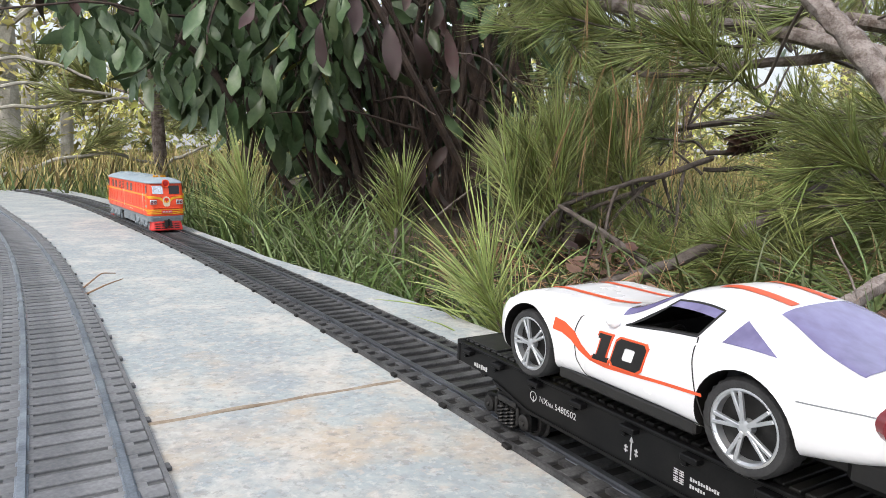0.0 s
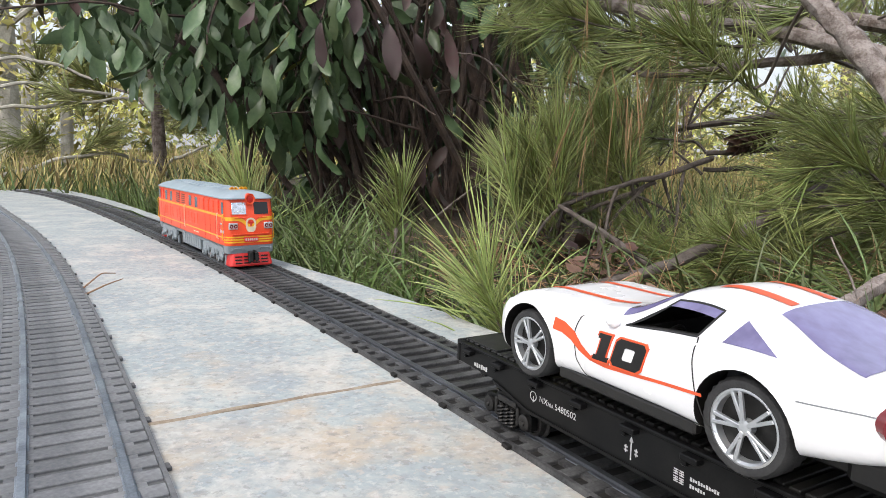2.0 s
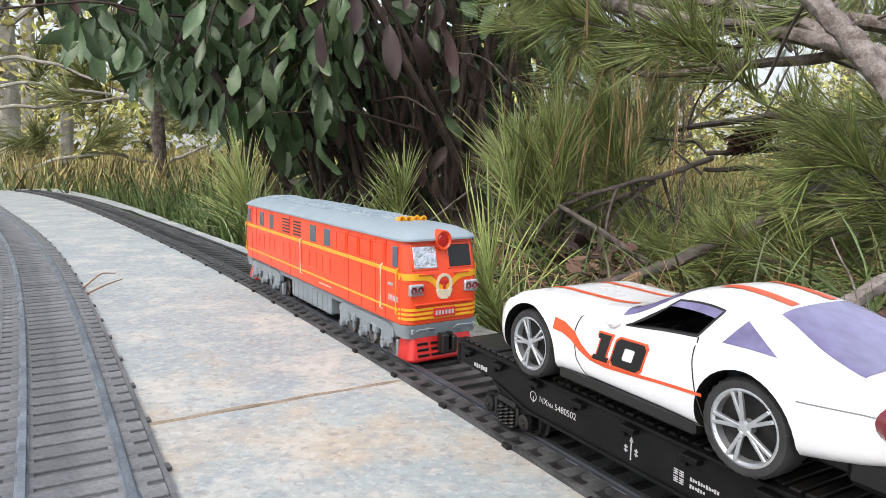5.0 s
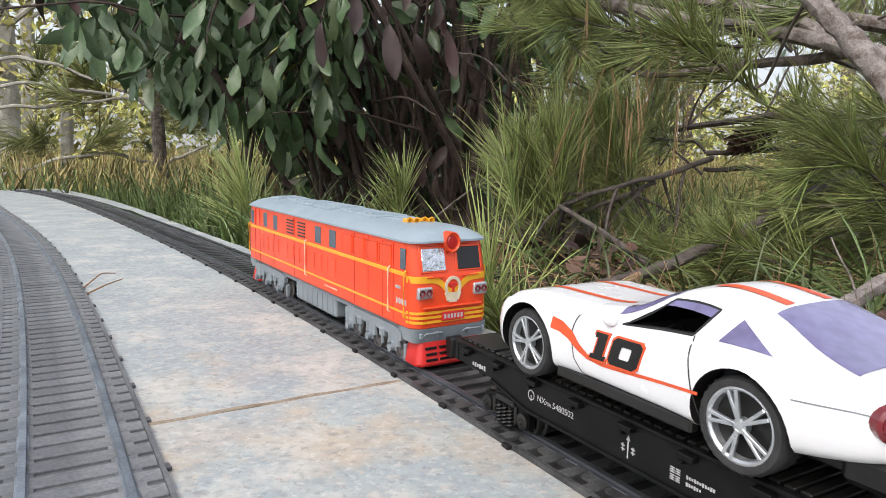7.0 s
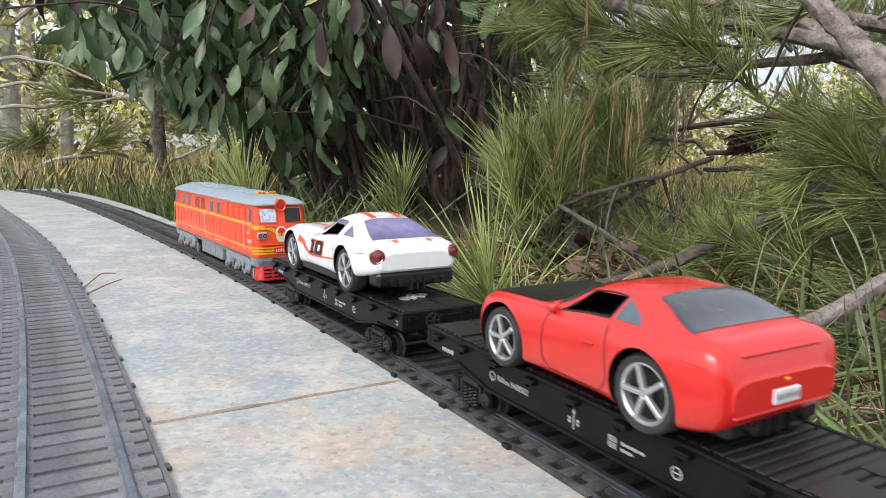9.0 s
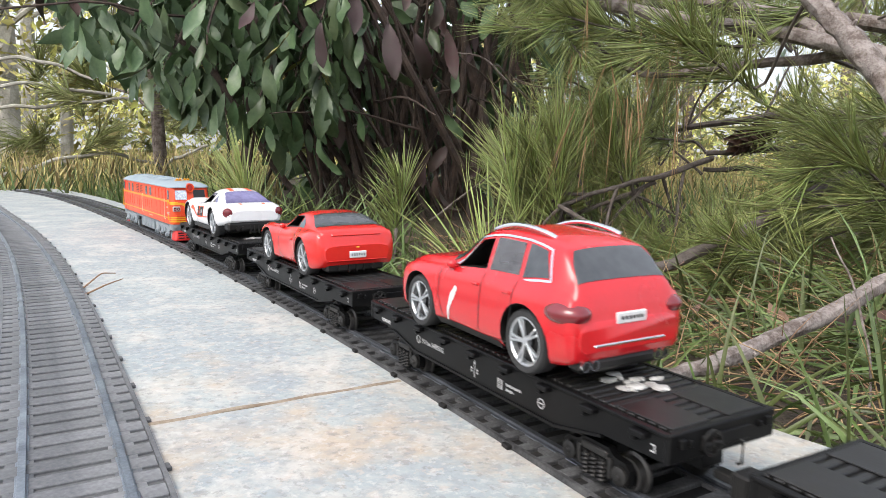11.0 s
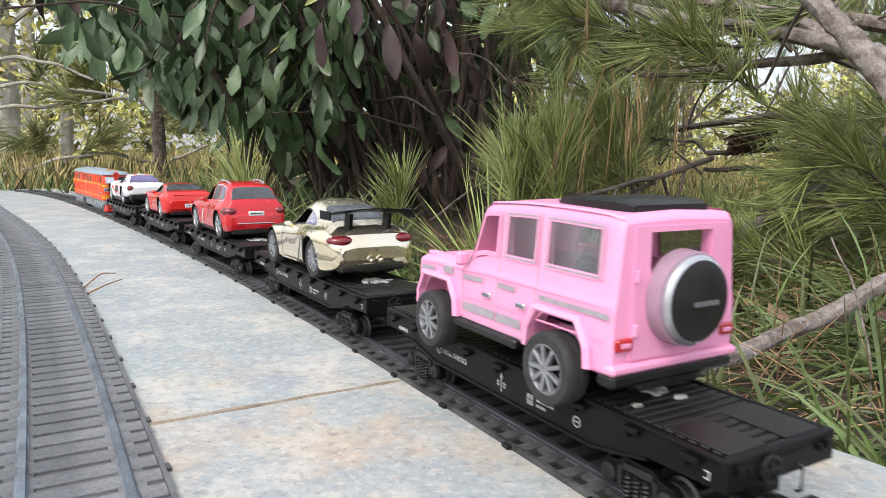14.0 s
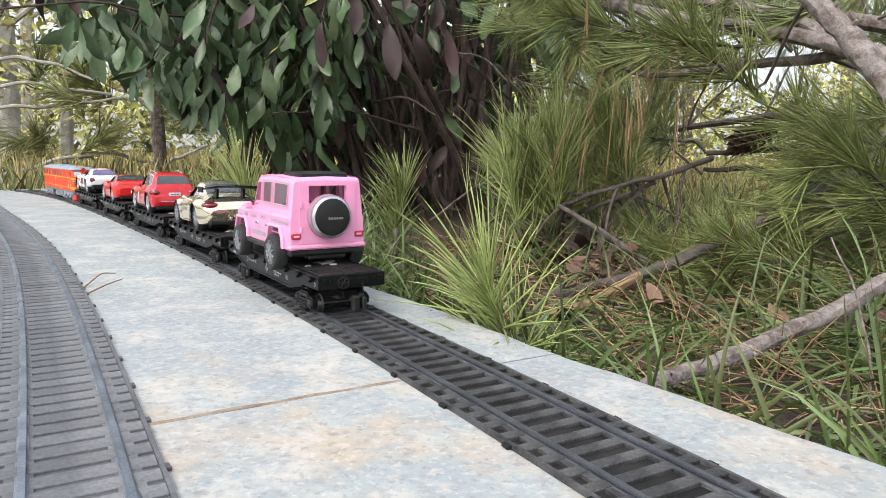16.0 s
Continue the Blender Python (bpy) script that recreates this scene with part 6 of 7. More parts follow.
# leaf shapes shared by all the large leaves
def leaf_meshes(material, count, seed, size=0.09, ratio=0.31):
    out, rng = [], random.Random(seed)
    for k in range(count):
        s = Soup()
        L = size * rng.uniform(0.75, 1.25)
        s.leaf((0, 0, -0.012), (0, 0, -1), (rng.uniform(-0.25, 0.25), -1, 0.1), L, L * ratio * rng.uniform(0.72, 1.05), rng.uniform(-0.9, 1.3), rng.uniform(0.1, 0.7), 16, rng, 0.10, 0.045)
        s.needle((0, 0, 0), (0, 0, -1), 0.016, 0.0012, 0.0, 2)
        out.append(s.mesh("leaf", material))
    return out


def broadleaf_shrub():
    rng = random.Random(11)
    sh = thing("shrub", "large broadleaf shrub with dark stems and drooping purple-green leaves", "shrub")
    green, purple, yellow = leaf_meshes(LEAF, 16, 1, 0.070, 0.42), leaf_meshes(LEAFPURPLE, 7, 2, 0.074, 0.38), leaf_meshes(LEAFYELLOW, 3, 3, 0.07, 0.26)
    tips = []
    for k in range(84):
        x = rng.gauss(-0.05, 0.15)
        y = rng.uniform(1.32, 1.85)
        top = (x + rng.gauss(-0.10, 0.22), y + rng.uniform(-0.35, 0.25), rng.uniform(0.45, 0.75))
        mid = (x * 0.9 + (top[0] - x) * 0.35, (y + top[1]) / 2 + rng.uniform(-0.05, 0.05), rng.uniform(0.15, 0.28))
        r = rng.uniform(0.003, 0.0085) if k > 6 else rng.uniform(0.011, 0.019)
        bm, path = limb(rng, [(x, y, -0.07), mid, top], r, r * 0.4, 7, 0.012)
        part("stem", bm, BARKDARK, sh, mm=False)
        tips.append(path)
    for k in range(80):
        path = rng.choice(tips)
        a = path[rng.randrange(4, len(path))]
        b = a + Vector((rng.uniform(-0.25, 0.2), rng.uniform(-0.4, 0.05), rng.uniform(-0.1, 0.15)))
        bm, _ = limb(rng, [a, (a + b) / 2 + Vector((0, 0, 0.02)), b], 0.0028, 0.001, 5, 0.012, 5)
        part("twig", bm, BARKDARK if k % 3 else BARK, sh, mm=False)

    def hang(mesh, p, roll=1.0, size=1.0):
        m = Matrix.Translation(p) @ Euler((rng.gauss(-0.15, 0.4), rng.gauss(0, 0.4), rng.gauss(0, 0.8) * roll)).to_matrix().to_4x4() @ Matrix.Scale(rng.uniform(0.7, 1.15) * size, 4)
        sub("leaf", mesh, sh, m)

    def spray(p, count, kinds):
        """Leaves splayed round the end of one twig, with the twig going up to a stem."""
        p = Vector(p)
        far = min((q for path in tips for q in path), key=lambda q: (q - p - Vector((0.05, 0.15, 0.15))).length)
        bm, _ = limb(rng, [p, p.lerp(far, 0.35) + Vector((0, 0, 0.04)), far], 0.0016, 0.0034, 5, 0.008, 5)
        part("twig", bm, BARKDARK, sh, mm=False)
        a0 = rng.uniform(0, 6.28)
        for k in range(count):
            turn = a0 + k * 2.4
            tilt = rng.uniform(0.05, 0.95)
            m = Matrix.Translation(p + Vector((rng.gauss(0, 0.012), rng.gauss(0, 0.012), rng.uniform(-0.005, 0.03)))) @ Matrix.Rotation(turn, 4, "Z") @ Matrix.Rotation(-tilt, 4, "X") @ Matrix.Rotation(rng.gauss(0, 0.5), 4, "Z") @ Matrix.Scale(rng.uniform(0.6, 1.12), 4)
            sub("leaf", rng.choice(rng.choice(kinds)), sh, m)

    # the large leaves nearest to the path, on their own drooping twigs
    for kinds, size, spots in ((green, 0.92, ((-0.397, 0.95, 0.31), (-0.309, 0.93, 0.29), (-0.23, 1.0, 0.30), (-0.488, 1.05, 0.28), (-0.393, 1.1, 0.22), (-0.282, 1.1, 0.23))),
                               (purple, 0.95, ((-0.266, 1.0, 0.30), (-0.083, 1.0, 0.275), (-0.049, 0.98, 0.26), (-0.001, 0.98, 0.265), (-0.018, 1.05, 0.095))), (yellow, 0.95, ((-0.153, 1.0, 0.315), (-0.232, 1.05, 0.26)))):
        for p in spots:
            hang(rng.choice(kinds), p, 0.7, size)
    n = 0
    while n < 48:
        x, y, z = rng.uniform(-0.66, -0.16), rng.uniform(1.0, 1.45), rng.uniform(0.1, 0.45)
        low = np.interp(x * 1.2 / y, [-0.66, -0.5, -0.38, -0.16], [0.28, 0.215, 0.145, 0.14])
        if z < 0.085 + (low - 0.085) * y / 1.2:
            continue
        n += 1
        spray((x, y, z), rng.randrange(4, 8), [green, green, green, green, green, green, purple, green, yellow if rng.random() < 0.4 else green])
    for k in range(44):
        x, y, z = rng.uniform(-0.22, 0.24), rng.uniform(1.12, 1.5), rng.uniform(0.24, 0.5)
        hang(rng.choice(purple) if rng.random() < 0.55 else rng.choice(green), (x, y, z))
    for k in range(20):
        hang(rng.choice(green if k % 3 else purple), (rng.uniform(-0.42, -0.2), rng.uniform(1.2, 1.6), rng.uniform(0.12, 0.2)))
    for k in range(12):
        hang(rng.choice(purple if k % 2 else green), (rng.uniform(-0.1, 0.15), rng.uniform(1.1, 1.3), rng.uniform(0.05, 0.16)))
    crown = Soup()
    # leaves mostly above the view, added to keep sky light off the stems
    for k in range(2600):
        x, y, z = rng.gauss(-0.12, 0.38), rng.uniform(1.25, 2.5), rng.uniform(0.36, 1.3)
        crown.leaf((x, y, z), rand_dir(rng, -0.7), rand_dir(rng, 0.4), rng.uniform(0.06, 0.1), 0.036, rng.uniform(-0.4, 0.6), 0.2, 3, rng)
    n = 0
    while n < 520:           # leaves among the hanging ones
        x, y, z = rng.uniform(-0.62, -0.14), rng.uniform(1.12, 1.55), rng.uniform(0.1, 0.5)
        low = np.interp(x * 1.2 / y, [-0.66, -0.5, -0.38, -0.14], [0.26, 0.20, 0.13, 0.12])
        if z < 0.085 + (low - 0.085) * y / 1.2:
            continue
        n += 1
        crown.leaf((x, y, z), rand_dir(rng, -1.5), (rng.uniform(-0.6, 0.6), -1, rng.uniform(-0.2, 0.6)), rng.uniform(0.045, 0.07), rng.uniform(0.016, 0.026), rng.uniform(-0.7, 0.9), rng.uniform(0.1, 0.6), 10, rng, 0.08, 0.04)
    for k in range(500):
        x, y, z = rng.uniform(-0.75, -0.2), rng.uniform(1.25, 1.7), rng.uniform(0.27, 0.7)
        crown.leaf((x, y, z), rand_dir(rng, -0.9), rand_dir(rng, 0.4), rng.uniform(0.06, 0.09), 0.03, 0.3, 0.2, 4, rng)
    # leaves filled in behind the stems to make the interior dark
    for k in range(900):
        x, y, z = rng.gauss(-0.03, 0.24), rng.uniform(1.85, 2.6), rng.uniform(-0.05, 0.5)
        crown.leaf((x, y, z), rand_dir(rng, -0.6), rand_dir(rng, 0.4), rng.uniform(0.07, 0.12), 0.045, 0.3, 0.2, 3, rng)
    sub("crown", crown.mesh("crown", LEAF), sh, label="dense leaves behind and above the stems, partly added for shade", kind="stuff")
    return sh


def tuft_meshes(material, count, seed, length=0.082, needles=88, r=0.00075, axis=0.11, low=0.2, high=0.85):
    """Brushes of stiff needles, two or three to a sheath, round a shoot that points along x."""
    out, rng = [], random.Random(seed)
    for k in range(count):
        s = Soup()
        for i in range(needles // 2):
            t = rng.random() ** 0.7
            a = rng.uniform(0, 2 * math.pi)
            spread = rng.uniform(low, high) * (1.25 - 0.45 * t)
            for j in range(2 + (i % 3 == 0)):
                a2, sp = a + rng.gauss(0, 0.16), spread + rng.gauss(0, 0.09)
                d = Vector((math.cos(sp), math.sin(sp) * math.cos(a2), math.sin(sp) * math.sin(a2)))
                s.needle((axis * (t - 0.8), 0, 0), d, length * rng.uniform(0.7, 1.15), r, rng.uniform(0.0, 0.3))
        out.append(s.mesh("needle_tuft", material))
    return out


def pine_tree():
    rng = random.Random(21)
    t = thing("pine_tree", "pine tree with grey branches and long green needles", "pine tree")
    limbs = [([(0.126, 0.95, 0.308), (0.156, 0.90, 0.280), (0.278, 0.78, 0.232), (0.349, 0.72, 0.210), (0.382, 0.68, 0.192), (0.420, 0.60, 0.160)], 0.0065, 0.0085, 0.0015, BARKRED),
             ([(0.26, 0.85, 0.283), (0.29, 0.80, 0.260), (0.351, 0.74, 0.232), (0.390, 0.69, 0.196)], 0.0055, 0.0078, 0.0015, BARKRED),
             ([(0.315, 0.66, 0.260), (0.323, 0.63, 0.224), (0.338, 0.60, 0.191), (0.356, 0.57, 0.148), (0.380, 0.53, 0.088), (0.43, 0.48, -0.007), (0.47, 0.46, -0.099)], 0.0085, 0.0112, 0.0012, BARKRED),
             ([(0.214, 0.86, 0.193), (0.239, 0.85, 0.182), (0.270, 0.82, 0.182), (0.314, 0.77, 0.186), (0.374, 0.72, 0.186), (0.396, 0.68, 0.189)], 0.0032, 0.0062, 0.0025, BARK),
             ([(0.248, 0.85, 0.182), (0.235, 0.855, 0.197), (0.218, 0.86, 0.205)], 0.0034, 0.0018, 0.002, BARK),
             ([(0.324, 0.86, 0.091), (0.382, 0.85, 0.096), (0.453, 0.83, 0.102), (0.526, 0.80, 0.117), (0.62, 0.72, 0.10)], 0.0032, 0.0045, 0.003, BARKMID),
             ([(0.329, 0.88, 0.071), (0.381, 0.86, 0.073), (0.425, 0.84, 0.059)], 0.0028, 0.0036, 0.003, BARKMID),
             ([(0.141, 0.80, 0.030), (0.174, 0.80, 0.041), (0.215, 0.81, 0.054), (0.257, 0.82, 0.063), (0.328, 0.85, 0.085)], 0.0022, 0.0036, 0.002, BARKMID),
             ([(0.179, 0.82, 0.024), (0.214, 0.83, 0.036), (0.251, 0.82, 0.056)], 0.0018, 0.0030, 0.002, BARKMID),
             ([(0.02, 1.15, 0.36), (0.2, 1.05, 0.31), (0.5, 0.95, 0.28), (0.9, 0.9, 0.2)], 0.006, 0.012, 0.008, BARK),
             ([(0.3, 1.25, 0.12), (0.55, 1.1, 0.16), (0.9, 1.0, 0.12)], 0.004, 0.009, 0.008, BARKMID)]
    paths = []
    for pts, r0, r1, wob, bark in limbs:
        bm, path = limb(rng, pts, r0, r1, 10, wob)
        part("branch", bm, bark, t, mm=False)
        paths.append(path)
        if r1 > 0.006:
            for k in range(14):
                q, d = rng.choice(path[1:-1]), rand_dir(rng)
                bm = B()
                tube(bm, [q, q + d * r1 * 1.2], [r1 * 0.4, r1 * 0.12], 5)
                part("knot", bm, bark, t, mm=False)
    live, dry = tuft_meshes(NEEDLE, 9, 5), tuft_meshes(NEEDLEDRY, 5, 6, 0.10, 3, 0.00055, 0.03, 0.02, 0.3)
    shoots = []
    for k in range(58):   # sprays hung behind the branches
        y = rng.uniform(0.9, 1.4)
        shoots.append(((y * rng.uniform(0.14, 0.66), y, rng.uniform(0.04, 0.42)), (rng.uniform(-1.0, 0.2), rng.uniform(-0.6, 0.3), rng.uniform(-0.35, 0.6))))
    for k in range(17):   # sprays high up, before and round the top branches
        y = rng.uniform(0.68, 0.9)
        shoots.append(((y * rng.uniform(0.10, 0.56), y, 0.085 + y * rng.uniform(0.14, 0.25)), (rng.uniform(-1.0, 0.1), rng.uniform(-0.5, 0.2), rng.uniform(-0.5, 0.3))))
    for k in range(22):   # upright group beside the dark stems
        y = rng.uniform(0.78, 1.0)
        shoots.append(((y * rng.uniform(0.09, 0.26), y, rng.uniform(0.035, 0.12)), (rng.uniform(-0.7, 0.5), rng.uniform(-0.3, 0.3), rng.uniform(0.35, 1.0))))
    for k in range(26):   # long sprays that reach in over the grass
        y = rng.uniform(0.58, 0.92)
        shoots.append(((y * rng.uniform(0.46, 0.72), y, rng.uniform(-0.02, 0.13)), (rng.uniform(-1.0, -0.3), rng.uniform(-0.3, 0.3), rng.uniform(-0.3, 0.35))))
    for k in range(14):   # low sprays lying among the fallen branches
        y = rng.uniform(0.62, 0.85)
        shoots.append(((y * rng.uniform(0.28, 0.5), y, rng.uniform(-0.035, 0.0)), (rng.uniform(-1.0, 0.4), rng.uniform(-0.4, 0.2), rng.uniform(0.0, 0.5))))
    for p, d in shoots:
        p, d = Vector(p), Vector(d).normalized()
        if abs(p.x / p.y - 0.45) < 0.07 and -0.06 < (p.z - 0.085) / p.y < 0.14 and 0.78 < p.y and rng.random() < 0.8:
            continue
        m = Matrix.Translation(p) @ d.to_track_quat("X", "Z").to_matrix().to_4x4() @ Matrix.Rotation(rng.uniform(0, 6.28), 4, "X") @ Matrix.Scale(rng.uniform(0.8, 1.2), 4)
        sub("needle_tuft", rng.choice(live), t, m)
        b = min((q for path in paths for q in path[::3]), key=lambda q: (q - p).length)
        a = p - d * 0.09
        reach = [p + d * 0.03, a] + ([(a + b) / 2 + Vector((0, 0, 0.01)), b] if (b - a).length < 0.16 else [a - d * 0.05])
        bm, _ = limb(rng, reach, 0.0012, 0.0022, 5, 0.003, 4)
        part("twig", bm, BARKMID, t, mm=False)
    for k in range(30):   # dead needles that hang in strings
        y = rng.uniform(0.66, 0.95)
        p = Vector((y * rng.uniform(0.17, 0.36), y, 0.085 + y * rng.uniform(0.03, 0.24)))
        d = Vector((rng.uniform(-0.25, 0.2), rng.uniform(-0.2, 0.2), -1))
        sub("dry_tuft", rng.choice(dry), t, Matrix.Translation(p) @ d.to_track_quat("X", "Z").to_matrix().to_4x4() @ Matrix.Scale(rng.uniform(0.6, 1.2), 4))
    back = Soup()
    for k in range(460):   # brushes farther back
        p = Vector((rng.uniform(0.25, 1.9), rng.uniform(1.3, 2.4), rng.uniform(0.0, 0.8)))
        el = (p.z - 0.085) / p.y
        if p.x < 0.2 * p.y or (0.34 < p.x / p.y < 0.56 and -0.05 < el < 0.17 and rng.random() < 0.93):
            continue
        d = rand_dir(rng, 0.2)
        for j in range(26):
            q = p + d * rng.uniform(-0.09, 0.02)
            back.needle(q, d + rand_dir(rng) * rng.uniform(0.3, 0.9), rng.uniform(0.07, 0.12), 0.0011, 0.2, 2)
    sub("far_needles", back.mesh("far_needles", FARDARK), t, label="hazy mass of green needles", kind="stuff")
    return t


def pine_cone():
    rng = random.Random(3)
    c = thing("pine_cone", "dark brown open pine cone on a twig", "pine cone", m=Matrix.Translation((0.372, 0.83, 0.112)) @ Euler((0.5, 1.1, 0.3)).to_matrix().to_4x4() @ Matrix.Scale(1.05, 4))
    bm = B()
    tube(bm, [(0, 0, 0.02), (0, 0, 0), (0, 0, -0.024)], [0.006, 0.009, 0.004], 10)
    part("core", bm, BARKDARK, c, mm=False)
    s = Soup()
    for k in range(60):
        t = k / 60
        a = k * 2.4
        r = 0.011 * math.sin(math.pi * (0.15 + 0.8 * t))
        s.leaf((r * 0.5 * math.cos(a), r * 0.5 * math.sin(a), 0.018 - 0.042 * t), (math.cos(a), math.sin(a), 0.25 - 0.9 * t), (0, 0, 1), 0.017, 0.011, 0.5, 0.2, 3, rng)
    sub("scale", s.mesh("scale", CONEBROWN), c, label="overlapping brown cone scales", kind="stuff")


def seedling(base, height, count, length, lean, material, label, r=0.0008, low=0.25, fan=1.0, seed=1):
    rng = random.Random(seed)
    t = thing("pine_seedling", label, "pine seedling")
    base = Vector(base)
    top = base + Vector((lean[0], lean[1], height))
    bm, path = limb(rng, [base, base.lerp(top, 0.5) + Vector((-lean[0] * 0.2, 0, 0)), top], 0.0028, 0.0014, 7, 0.0008)
    part("stem", bm, BARK, t, mm=False)
    s = Soup()
    for k in range(count):
        u = low + (1 - low) * rng.random() ** 0.8
        p = path[min(int(u * (len(path) - 1)), len(path) - 1)]
        a = rng.uniform(0, 2 * math.pi)
        sp = rng.uniform(0.25, 1.25) * fan * (1.25 - 0.6 * u)
        d = Vector((math.sin(sp) * math.cos(a) - 0.35 * fan, math.sin(sp) * math.sin(a) - 0.12, math.cos(sp)))
        s.needle(p, d, length * rng.uniform(0.65, 1.15), r * rng.uniform(0.8, 1.2), rng.uniform(0.1, 0.5), 4)
    sub("needles", s.mesh("needles", material), t, label="long fresh green needles", kind="stuff")
    return t


def grass():
    rng = random.Random(31)
    g = Soup()

    def edge_point(s, away):
        return MAIN.at(s, slab_edge(s) - away, -0.045)

    for k in range(3000):   # verge along the slab
        s = rng.uniform(-0.30, 1.4)
        away = rng.uniform(0.004, 0.12) if rng.random() < 0.75 else rng.uniform(0.1, 0.4)
        p = edge_point(s, away)
        d = Vector((rng.uniform(-1, 0.7), rng.uniform(-1, 0.4), rng.uniform(0.45, 1.5) * (1 if s > 0.2 or away < 0.03 else 0.4)))
        inward = Vector((-math.sin(MAIN.turn(s)), math.cos(MAIN.turn(s)), 0))
        if away < 0.05 and d.dot(inward) > 0.1:
            d -= inward * (d.dot(inward) - 0.1)
        g.blade(p, d, rng.uniform(0.045, 0.10), rng.uniform(0.0012, 0.0028), rng.uniform(0.7, 1.9), 5, rng)
    tagged(new("grass", g.mesh("grass", GRASS)), "green grass blades crowding the concrete edge", "grass", kind="stuff")
    g = Soup()
    for k in range(900):    # clumps along the verge and under the branches
        cx, cy, h = rng.choice([(-0.32, 1.02, 1.0), (-0.22, 0.86, 1.0), (-0.46, 1.28, 1.0), (-0.12, 0.78, 0.7), (0.20, 0.50, 0.25), (0.34, 0.58, 0.25), (0.44, 0.58, 0.4), (0.30, 0.44, 0.5), (0.30, 0.80, 0.4), (0.40, 0.50, 0.6)])
        p = Vector((cx + rng.gauss(0, 0.03), cy + rng.gauss(0, 0.05), -0.05))
        d = Vector((rng.uniform(-1.1, 0.7), rng.uniform(-0.8, 0.4), rng.uniform(0.6, 1.8) * h))
        g.blade(p, d, rng.uniform(0.08, 0.14), rng.uniform(0.0016, 0.0032), rng.uniform(0.6, 1.6), 6, rng)
    for k in range(1500):    # long thin lying blades among the fallen branches
        p = Vector((rng.uniform(0.10, 0.62), rng.uniform(0.40, 0.85), -0.05))
        if p.x < 0.16 and p.y < 0.5:
            continue
        g.blade(p, (rng.uniform(-1.2, 0.6), rng.uniform(-0.8, 0.4), rng.uniform(0.0, 0.42)), rng.uniform(0.05, 0.115), rng.uniform(0.0011, 0.0026), rng.uniform(0.6, 1.3), 6, rng)
    for k in range(26):     # broad blades close to the slab
        p = Vector((rng.uniform(0.19, 0.34), rng.uniform(0.28, 0.42), -0.05))
        g.blade(p, (rng.uniform(-0.3, 0.6), rng.uniform(-0.2, 0.5), rng.uniform(0.8, 1.8)), rng.uniform(0.05, 0.085), rng.uniform(0.004, 0.0065), rng.uniform(0.4, 1.2), 7, rng)
    tagged(new("grass_clumps", g.mesh("grass_clumps", GRASS)), "arching green grass clumps among the fallen branches", "grass", kind="stuff")
    g = Soup()
    for k in range(2200):
        p = Vector((rng.uniform(0.0, 0.62), rng.uniform(0.30, 1.0), -0.04))
        if MAIN.at(-0.1, -0.07).x > p.x and p.y < 0.5:
            continue
        g.needle(p, rand_dir(rng, 0.3) * Vector((1, 1, 0.35)), rng.uniform(0.05, 0.10), 0.0006, 0.4, 3)
    tagged(new("fallen_needles", g.mesh("fallen_needles", NEEDLEDRY)), "dry brown fallen pine needles on the earth", "needles", kind="stuff")
    g = Soup()
    for k in range(7000):   # bleached field behind
        y = 1.5 + 7 * rng.random() ** 1.6
        p = Vector((rng.uniform(-1.0, 0.9) * y, y, -0.05))
        if -0.24 < p.x / y < 0.14 and y < 3.5:
            continue
        g.blade(p, (rng.uniform(-0.6, 0.6), rng.uniform(-0.6, 0.6), 1.6), rng.uniform(0.07, 0.2) * min(1.6, 0.6 + y * 0.12), 0.004 + 0.0012 * y, rng.uniform(0.2, 1.2), 4, rng)
    tagged(new("dry_grass", g.mesh("dry_grass", STRAW)), "dry straw-coloured grass field behind the shrubs", "grass", kind="stuff")
    g = Soup()
    for k in range(3500):
        y = 1.3 + 4.5 * rng.random() ** 1.5
        p = Vector((rng.uniform(-0.9, 0.8) * y, y, -0.05))
        if -0.27 < p.x / y < 0.16 and y < 3.5:
            continue
        g.blade(p, (rng.uniform(-0.6, 0.6), rng.uniform(-0.6, 0.6), 1.5), rng.uniform(0.06, 0.13), 0.003 + 0.001 * y, rng.uniform(0.3, 1.3), 4, rng)
    tagged(new("field_grass", g.mesh("field_grass", GRASS)), "green grass in the field behind", "grass", kind="stuff")


